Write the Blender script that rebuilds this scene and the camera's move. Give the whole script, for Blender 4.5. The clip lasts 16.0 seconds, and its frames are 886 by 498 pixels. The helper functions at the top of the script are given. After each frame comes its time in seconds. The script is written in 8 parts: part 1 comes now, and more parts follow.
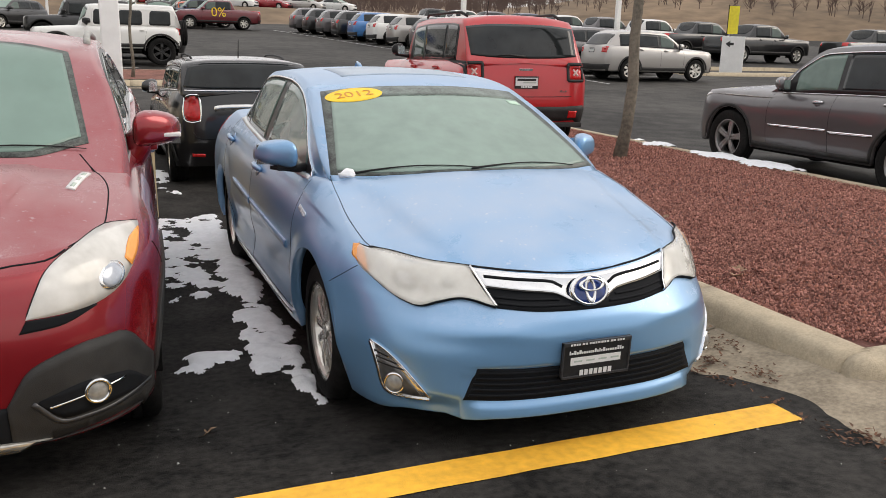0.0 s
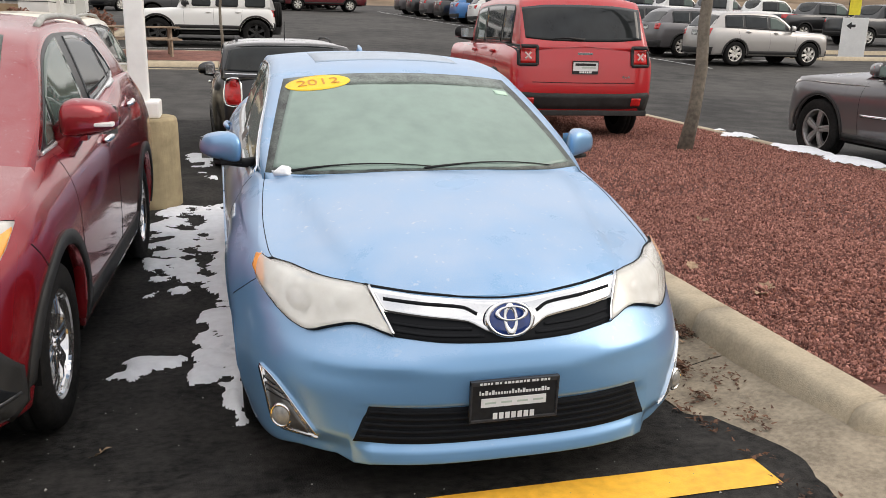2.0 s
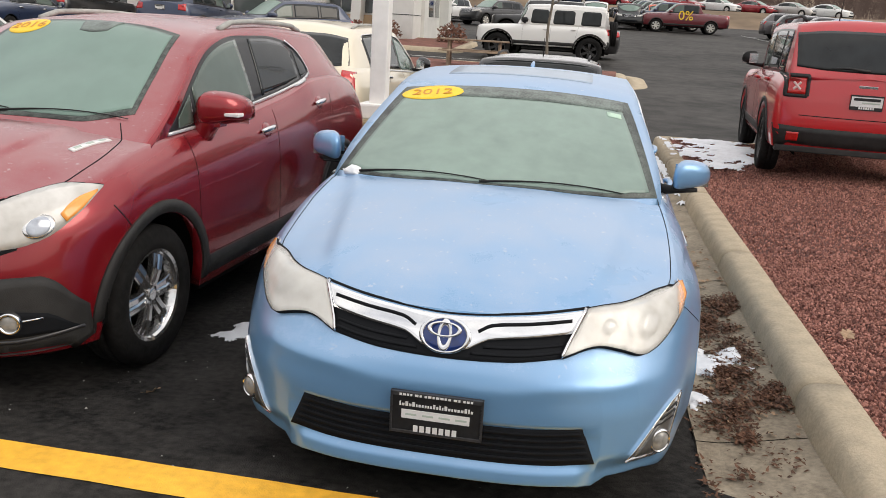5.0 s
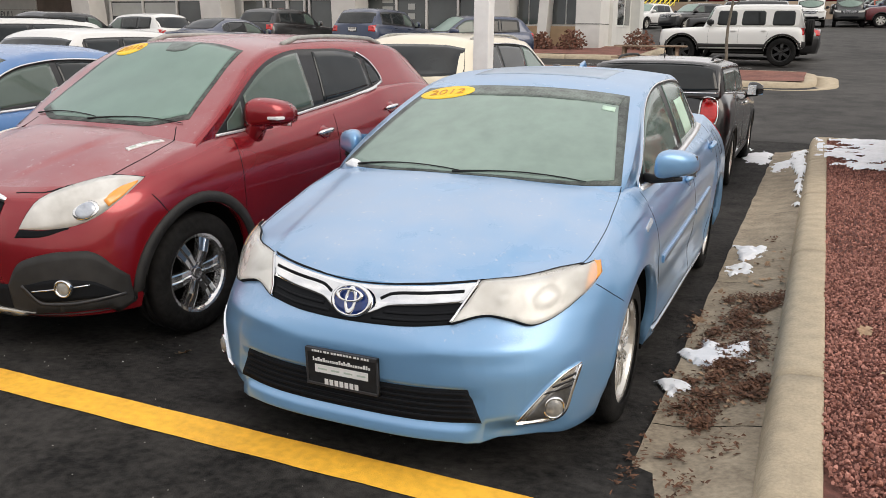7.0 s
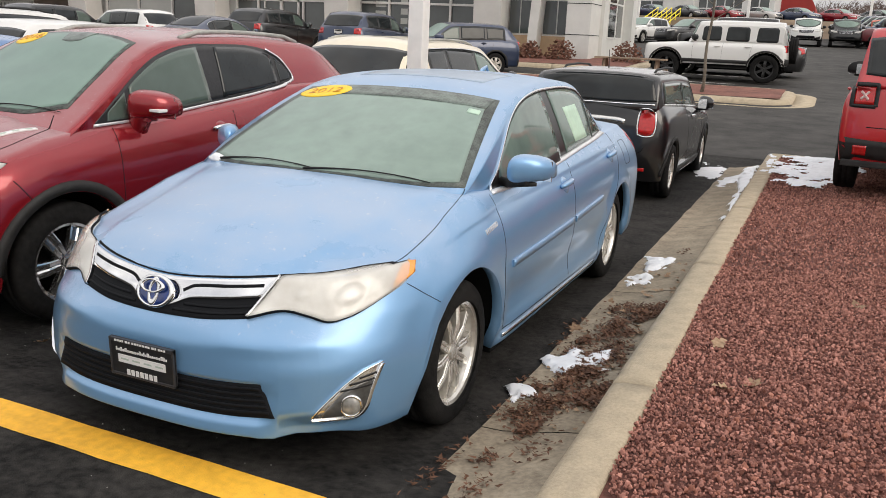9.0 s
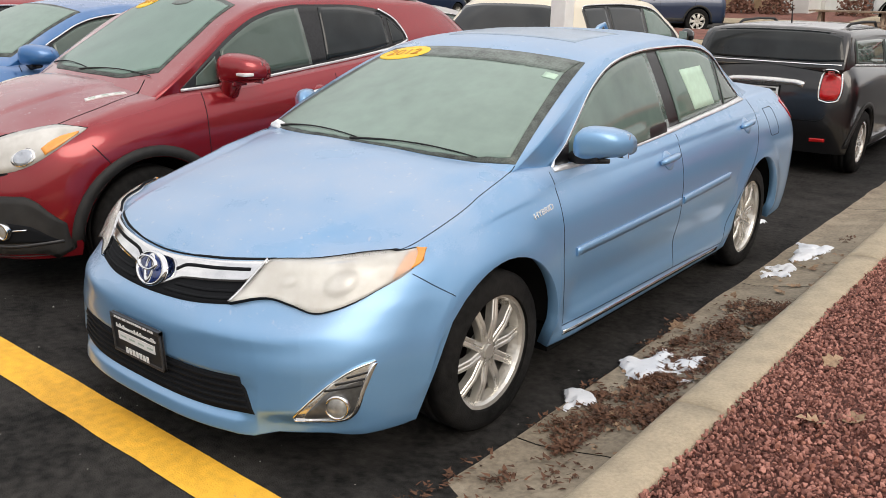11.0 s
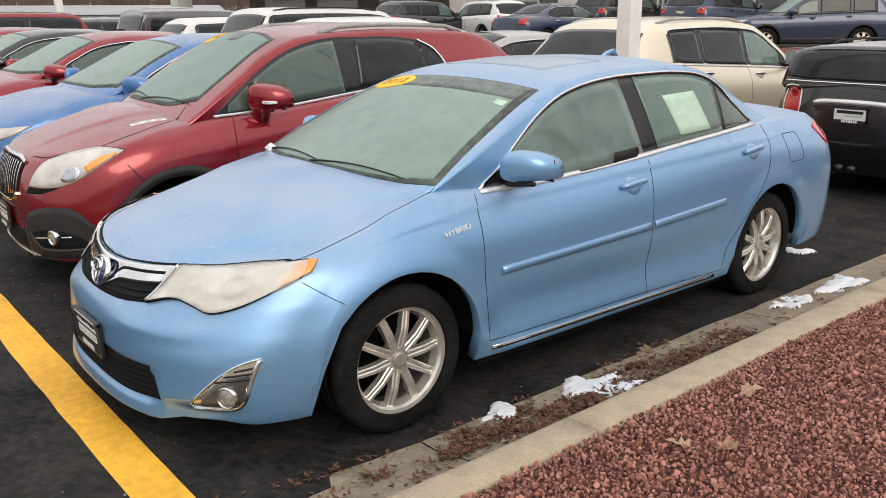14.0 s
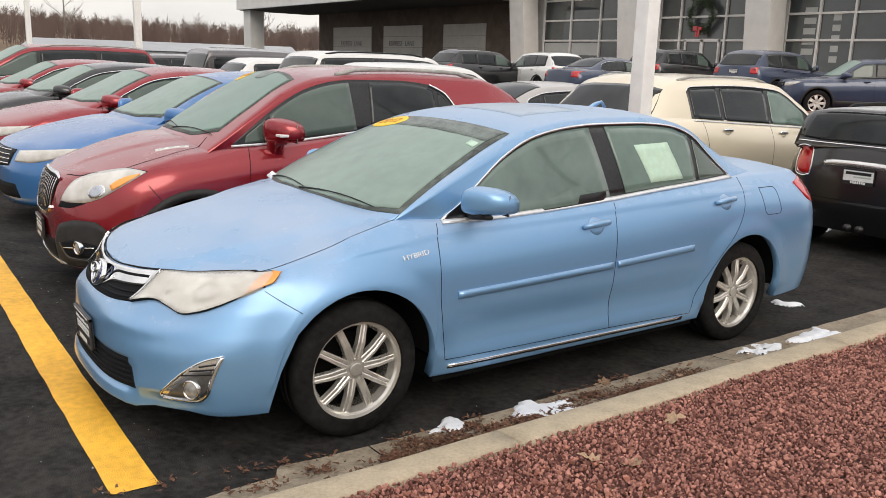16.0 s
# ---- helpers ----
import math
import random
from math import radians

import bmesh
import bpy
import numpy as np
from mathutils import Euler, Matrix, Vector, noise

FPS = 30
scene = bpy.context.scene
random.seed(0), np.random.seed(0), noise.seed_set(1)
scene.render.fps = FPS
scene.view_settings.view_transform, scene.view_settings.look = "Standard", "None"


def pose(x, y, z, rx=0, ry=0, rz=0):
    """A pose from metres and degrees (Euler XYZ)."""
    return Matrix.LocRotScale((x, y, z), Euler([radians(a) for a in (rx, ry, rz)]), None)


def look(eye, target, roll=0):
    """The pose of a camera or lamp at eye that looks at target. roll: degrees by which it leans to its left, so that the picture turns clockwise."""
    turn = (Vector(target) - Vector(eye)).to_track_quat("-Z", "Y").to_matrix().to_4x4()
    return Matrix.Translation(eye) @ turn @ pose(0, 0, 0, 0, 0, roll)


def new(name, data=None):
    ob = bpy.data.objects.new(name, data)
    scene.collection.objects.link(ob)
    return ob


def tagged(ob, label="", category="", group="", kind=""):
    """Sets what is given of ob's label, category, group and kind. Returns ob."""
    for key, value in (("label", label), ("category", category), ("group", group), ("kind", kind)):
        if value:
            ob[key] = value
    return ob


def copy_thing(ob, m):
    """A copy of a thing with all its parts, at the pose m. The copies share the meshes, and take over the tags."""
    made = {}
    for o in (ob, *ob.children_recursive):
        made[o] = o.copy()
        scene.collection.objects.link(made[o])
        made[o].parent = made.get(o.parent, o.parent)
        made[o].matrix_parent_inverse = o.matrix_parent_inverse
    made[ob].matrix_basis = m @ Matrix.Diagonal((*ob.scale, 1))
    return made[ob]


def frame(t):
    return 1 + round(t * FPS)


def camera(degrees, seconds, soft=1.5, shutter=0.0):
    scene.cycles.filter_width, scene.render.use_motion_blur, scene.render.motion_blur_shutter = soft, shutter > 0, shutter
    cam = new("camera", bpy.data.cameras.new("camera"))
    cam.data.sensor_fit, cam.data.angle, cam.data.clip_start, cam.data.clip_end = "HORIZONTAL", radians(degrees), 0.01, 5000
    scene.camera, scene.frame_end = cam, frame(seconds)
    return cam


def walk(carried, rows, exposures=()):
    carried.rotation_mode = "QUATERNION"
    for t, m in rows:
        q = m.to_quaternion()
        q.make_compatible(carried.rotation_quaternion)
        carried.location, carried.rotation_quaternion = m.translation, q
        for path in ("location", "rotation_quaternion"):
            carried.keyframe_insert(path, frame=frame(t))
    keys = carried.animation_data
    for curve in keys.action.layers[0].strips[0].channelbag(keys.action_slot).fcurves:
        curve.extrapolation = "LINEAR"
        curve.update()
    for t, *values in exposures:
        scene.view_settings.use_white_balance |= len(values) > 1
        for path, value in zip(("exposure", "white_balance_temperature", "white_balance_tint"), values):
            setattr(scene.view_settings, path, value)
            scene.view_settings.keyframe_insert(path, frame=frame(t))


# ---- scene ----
cam = camera(56.0, 16.0, soft=0.5)
PATH = [
    (0, (-1.748, -2.633, 1.632), (-1.004, -0.839, 1.153), 1.4),
    (0.5, (-1.51, -2.642, 1.628), (-0.826, -0.826, 1.141), 0.6),
    (1, (-1.294, -2.584, 1.636), (-0.634, -0.767, 1.125), 0.3),
    (1.5, (-1.141, -2.471, 1.65), (-0.503, -0.649, 1.124), 1.6),
    (2, (-0.899, -2.42, 1.654), (-0.402, -0.555, 1.129), 1.4),
    (2.5, (-0.728, -2.351, 1.666), (-0.326, -0.472, 1.111), 1.5),
    (3, (-0.612, -2.209, 1.669), (-0.229, -0.337, 1.079), 2.6),
    (3.5, (-0.354, -2.194, 1.642), (-0.207, -0.289, 1.049), 3.2),
    (4, (-0.151, -2.309, 1.65), (-0.278, -0.397, 1.077), 2.7),
    (4.5, (0.049, -2.461, 1.66), (-0.153, -0.546, 1.118), 3.6),
    (4.7, (0.18, -2.489, 1.685), (-0.06, -0.574, 1.16), 3.6),
    (6.8, (1.427, -2.502, 1.676), (0.682, -0.715, 1.176), 1.2),
    (7, (1.519, -2.516, 1.68), (0.733, -0.748, 1.175), 0.6),
    (7.5, (1.718, -2.597, 1.67), (0.907, -0.84, 1.167), 1.5),
    (8, (1.895, -2.57, 1.68), (1.117, -0.792, 1.199), 2.8),
    (8.5, (2.099, -2.385, 1.681), (1.333, -0.594, 1.228), 3.1),
    (9, (2.181, -2.213, 1.663), (1.392, -0.442, 1.173), 2.6),
    (9.5, (2.167, -2.056, 1.658), (1.401, -0.293, 1.104), 3.7),
    (10, (2.263, -1.92, 1.659), (1.398, -0.215, 1.071), 3.2),
    (10.2, (2.344, -1.841, 1.655), (1.396, -0.185, 1.057), 2.6),
    (12.3, (2.863, -1.147, 1.684), (1.545, 0.243, 1.11), 1.8),
    (12.5, (2.957, -1.174, 1.684), (1.636, 0.213, 1.108), 2.3),
    (13, (3.146, -1.095, 1.716), (1.796, 0.259, 1.127), 3.3),
    (13.5, (3.317, -0.933, 1.692), (1.88, 0.331, 1.11), 1.5),
    (14, (3.448, -0.933, 1.709), (1.959, 0.288, 1.166), -0.4),
    (14.5, (3.611, -1.002, 1.705), (2.109, 0.215, 1.193), 1.5),
    (15, (3.768, -1.012, 1.723), (2.268, 0.209, 1.215), 3.1),
    (15.5, (3.9, -0.886, 1.729), (2.364, 0.307, 1.263), 2.8),
    (16, (4.0, -0.803, 1.71), (2.407, 0.325, 1.272), 1.9),
]
walk(cam, [(t, look(eye, target, roll)) for t, eye, target, roll in PATH], exposures=[(0, 0.36), (0.4, 0.50), (1.5, 0.50), (2.5, 0.52), (3.5, 0.42), (4.5, 0.40), (7, 0.38), (9, 0.36), (10, 0.42), (12.5, 0.35), (14.5, 0.33), (16, 0.36)])

# ---- daylight: a pale winter overcast with a soft low sun ----
SUN_ELEV, SUN_ROT = radians(34), radians(108)
world = bpy.data.worlds.new("winter_sky")
scene.world = world
world.use_nodes = True
wn, wl = world.node_tree.nodes, world.node_tree.links
wn.clear()
w_out, w_bg = wn.new("ShaderNodeOutputWorld"), wn.new("ShaderNodeBackground")
w_sky = wn.new("ShaderNodeTexSky")
w_sky.sky_type, w_sky.sun_disc = "NISHITA", False
w_sky.sun_elevation, w_sky.sun_rotation = SUN_ELEV, SUN_ROT
w_sky.air_density, w_sky.dust_density = 1.0, 2.0
w_co, w_noise, w_ramp, w_mix = wn.new("ShaderNodeTexCoord"), wn.new("ShaderNodeTexNoise"), wn.new("ShaderNodeValToRGB"), wn.new("ShaderNodeMix")
w_map = wn.new("ShaderNodeMapping")
w_map.inputs["Scale"].default_value = (1.0, 1.0, 3.5)
w_noise.inputs["Scale"].default_value, w_noise.inputs["Detail"].default_value = 2.2, 7
w_ramp.color_ramp.elements[0].position, w_ramp.color_ramp.elements[0].color = 0.34, (5.3, 5.2, 5.35, 1)
w_ramp.color_ramp.elements[1].position, w_ramp.color_ramp.elements[1].color = 0.68, (9.3, 8.8, 8.3, 1)
w_mix.data_type = "RGBA"
w_mix.inputs[0].default_value = 0.86
wl.new(w_co.outputs["Generated"], w_map.inputs["Vector"])
wl.new(w_map.outputs["Vector"], w_noise.inputs["Vector"])
wl.new(w_noise.outputs["Fac"], w_ramp.inputs["Fac"])
wl.new(w_sky.outputs["Color"], w_mix.inputs[6])
wl.new(w_ramp.outputs["Color"], w_mix.inputs[7])
w_sep, w_rise, w_mul = wn.new("ShaderNodeSeparateXYZ"), wn.new("ShaderNodeMapRange"), wn.new("ShaderNodeVectorMath")
w_rise.inputs["From Min"].default_value, w_rise.inputs["From Max"].default_value = 0.0, 0.9
w_rise.inputs["To Min"].default_value, w_rise.inputs["To Max"].default_value = 0.72, 1.24
w_mul.operation = "MULTIPLY"
wl.new(w_co.outputs["Generated"], w_sep.inputs[0])
wl.new(w_sep.outputs["Z"], w_rise.inputs["Value"])
wl.new(w_mix.outputs[2], w_mul.inputs[0])
wl.new(w_rise.outputs[0], w_mul.inputs[1])
wl.new(w_mul.outputs[0], w_bg.inputs["Color"])
w_bg.inputs["Strength"].default_value = 0.128
wl.new(w_bg.outputs["Background"], w_out.inputs["Surface"])
sun = new("sun", bpy.data.lights.new("sun", "SUN"))
sun.data.energy, sun.data.angle, sun.data.color = 0.95, radians(36), (1.0, 0.90, 0.78)
sun.matrix_world = look((0, 0, 0), (-math.sin(SUN_ROT) * math.cos(SUN_ELEV), -math.cos(SUN_ROT) * math.cos(SUN_ELEV), -math.sin(SUN_ELEV)))


# ---- materials ----
def material(name, color, rough=0.5, metal=0.0, vary=0.0, scale=8.0, bump=0.0, bump_scale=60.0, coat=0.0, spec=0.5, tone=None, per_object=0.0, per_island=0.0, glow=0.0):
    """A principled surface with noise at two scales in its colour, a fine relief and, where asked, a tone of its own per object or island."""
    m = bpy.data.materials.new(name)
    m.use_nodes = True
    nt = m.node_tree
    b = nt.nodes["Principled BSDF"]
    b.inputs["Roughness"].default_value, b.inputs["Metallic"].default_value = rough, metal
    b.inputs["Specular IOR Level"].default_value = spec
    b.inputs["Coat Weight"].default_value, b.inputs["Coat Roughness"].default_value = coat, 0.04
    b.inputs["Base Color"].default_value = (*color, 1)
    if glow:
        b.inputs["Emission Color"].default_value, b.inputs["Emission Strength"].default_value = (*color, 1), glow
    co = nt.nodes.new("ShaderNodeTexCoord")
    last = None
    if vary or per_object or per_island:
        n1, n2, add = nt.nodes.new("ShaderNodeTexNoise"), nt.nodes.new("ShaderNodeTexNoise"), nt.nodes.new("ShaderNodeMath")
        n1.inputs["Scale"].default_value, n1.inputs["Detail"].default_value = scale * 0.13, 3
        n2.inputs["Scale"].default_value, n2.inputs["Detail"].default_value = scale, 6
        nt.links.new(co.outputs["Object"], n1.inputs["Vector"])
        nt.links.new(co.outputs["Object"], n2.inputs["Vector"])
        add.operation = "ADD"
        nt.links.new(n1.outputs["Fac"], add.inputs[0])
        nt.links.new(n2.outputs["Fac"], add.inputs[1])
        fac = add.outputs[0]
        lo, hi = 0.72, 1.28
        if per_object or per_island:
            src = nt.nodes.new("ShaderNodeObjectInfo") if per_object else nt.nodes.new("ShaderNodeNewGeometry")
            rnd = src.outputs["Random"] if per_object else src.outputs["Random Per Island"]
            mul = nt.nodes.new("ShaderNodeMath")
            mul.operation = "MULTIPLY_ADD"
            nt.links.new(rnd, mul.inputs[0])
            mul.inputs[1].default_value = per_object or per_island
            nt.links.new(fac, mul.inputs[2])
            fac = mul.outputs[0]
            lo, hi = 0.75, 1.25 + (per_object or per_island)
        rg = nt.nodes.new("ShaderNodeMapRange")
        rg.inputs["From Min"].default_value, rg.inputs["From Max"].default_value = lo, hi
        nt.links.new(fac, rg.inputs["Value"])
        mix = nt.nodes.new("ShaderNodeMix")
        mix.data_type = "RGBA"
        nt.links.new(rg.outputs["Result"], mix.inputs[0])
        mix.inputs[6].default_value = (*[c * (1 - vary) for c in color], 1)
        mix.inputs[7].default_value = (*(tone or [min(1, c * (1 + vary)) for c in color]), 1)
        nt.links.new(mix.outputs[2], b.inputs["Base Color"])
        last = mix
    if bump:
        nb, bp = nt.nodes.new("ShaderNodeTexNoise"), nt.nodes.new("ShaderNodeBump")
        nb.inputs["Scale"].default_value, nb.inputs["Detail"].default_value = bump_scale, 5
        bp.inputs["Strength"].default_value, bp.inputs["Distance"].default_value = bump, 0.01
        nt.links.new(co.outputs["Object"], nb.inputs["Vector"])
        nt.links.new(nb.outputs["Fac"], bp.inputs["Height"])
        nt.links.new(bp.outputs["Normal"], b.inputs["Normal"])
    return m


def paint(name, color, frost=0.35, metal=0.35, rough=0.32, slope=0.3, coat=0.07):
    """Car paint under clear coat, with hoar frost and dried salt lying on what faces up; broad pale patches also paint
    in the mirrored sky.
    """
    m = bpy.data.materials.new(name)
    m.use_nodes = True
    nt = m.node_tree
    b = nt.nodes["Principled BSDF"]
    b.inputs["Metallic"].default_value = metal
    b.inputs["Coat Weight"].default_value = 1.0
    geo, sep, co = nt.nodes.new("ShaderNodeNewGeometry"), nt.nodes.new("ShaderNodeSeparateXYZ"), nt.nodes.new("ShaderNodeTexCoord")
    up, cloud_noise, noise_b = nt.nodes.new("ShaderNodeMapRange"), nt.nodes.new("ShaderNodeTexNoise"), nt.nodes.new("ShaderNodeTexNoise")
    nt.links.new(geo.outputs["Normal"], sep.inputs[0])
    nt.links.new(sep.outputs["Z"], up.inputs["Value"])
    up.inputs["From Min"].default_value, up.inputs["From Max"].default_value = slope, 0.95
    cloud_noise.inputs["Scale"].default_value, cloud_noise.inputs["Detail"].default_value = 2.8, 6
    noise_b.inputs["Scale"].default_value, noise_b.inputs["Detail"].default_value = 240.0, 3
    for n in (cloud_noise, noise_b):
        nt.links.new(co.outputs["Object"], n.inputs["Vector"])
    # large noise breaks the pale film into patches that imitate cloud reflections
    mr = nt.nodes.new("ShaderNodeMapRange")
    nt.links.new(cloud_noise.outputs["Fac"], mr.inputs["Value"])
    mr.inputs["From Min"].default_value, mr.inputs["From Max"].default_value = 0.3, 0.6
    mr.inputs["To Min"].default_value = 0.15
    fr = nt.nodes.new("ShaderNodeMath")
    fr.operation = "MULTIPLY"
    nt.links.new(up.outputs[0], fr.inputs[0])
    nt.links.new(mr.outputs[0], fr.inputs[1])
    fine = nt.nodes.new("ShaderNodeMapRange")
    nt.links.new(noise_b.outputs["Fac"], fine.inputs["Value"])
    fine.inputs["From Min"].default_value, fine.inputs["From Max"].default_value = 0.35, 0.65
    fine.inputs["To Min"].default_value = 0.7
    fr2 = nt.nodes.new("ShaderNodeMath")
    fr2.operation = "MULTIPLY"
    nt.links.new(fr.outputs[0], fr2.inputs[0])
    nt.links.new(fine.outputs[0], fr2.inputs[1])
    amt = nt.nodes.new("ShaderNodeMath")
    amt.operation = "MULTIPLY"
    nt.links.new(fr2.outputs[0], amt.inputs[0])
    amt.inputs[1].default_value = frost
    specks, dots, plus = nt.nodes.new("ShaderNodeTexNoise"), nt.nodes.new("ShaderNodeMapRange"), nt.nodes.new("ShaderNodeMath")
    specks.inputs["Scale"].default_value, specks.inputs["Detail"].default_value = 38.0, 4
    nt.links.new(co.outputs["Object"], specks.inputs["Vector"])
    nt.links.new(specks.outputs["Fac"], dots.inputs["Value"])
    dots.inputs["From Min"].default_value, dots.inputs["From Max"].default_value = 0.65, 0.74
    dots.inputs["To Max"].default_value = 0.9 * frost
    both_up = nt.nodes.new("ShaderNodeMath")
    both_up.operation = "MULTIPLY"
    nt.links.new(dots.outputs[0], both_up.inputs[0])
    nt.links.new(up.outputs[0], both_up.inputs[1])
    plus.operation = "ADD"
    plus.use_clamp = True
    nt.links.new(amt.outputs[0], plus.inputs[0])
    nt.links.new(both_up.outputs[0], plus.inputs[1])
    mix = nt.nodes.new("ShaderNodeMix")
    mix.data_type = "RGBA"
    nt.links.new(plus.outputs[0], mix.inputs[0])
    mix.inputs[6].default_value, mix.inputs[7].default_value = (*color, 1), (0.67, 0.67, 0.70, 1)
    nt.links.new(mix.outputs[2], b.inputs["Base Color"])
    ro = nt.nodes.new("ShaderNodeMapRange")
    nt.links.new(fr2.outputs[0], ro.inputs["Value"])
    ro.inputs["To Min"].default_value, ro.inputs["To Max"].default_value = rough, 0.6
    nt.links.new(ro.outputs[0], b.inputs["Roughness"])
    cr = nt.nodes.new("ShaderNodeMapRange")
    nt.links.new(fr2.outputs[0], cr.inputs["Value"])
    cr.inputs["To Min"].default_value, cr.inputs["To Max"].default_value = coat, coat + 1.1 * min(frost, 0.42)
    nt.links.new(cr.outputs[0], b.inputs["Coat Roughness"])
    return m


def frosted_glass(name, color, rough, vary=0.2, scale=70):
    """Window glass under a thin uneven film of frost."""
    m = material(name, color, rough, vary=vary, scale=scale, bump=0.05 if rough > 0.2 else 0.0, bump_scale=300, coat=0.25)
    m.node_tree.nodes["Principled BSDF"].inputs["Coat Roughness"].default_value = 0.18 if rough > 0.2 else 0.02
    return m


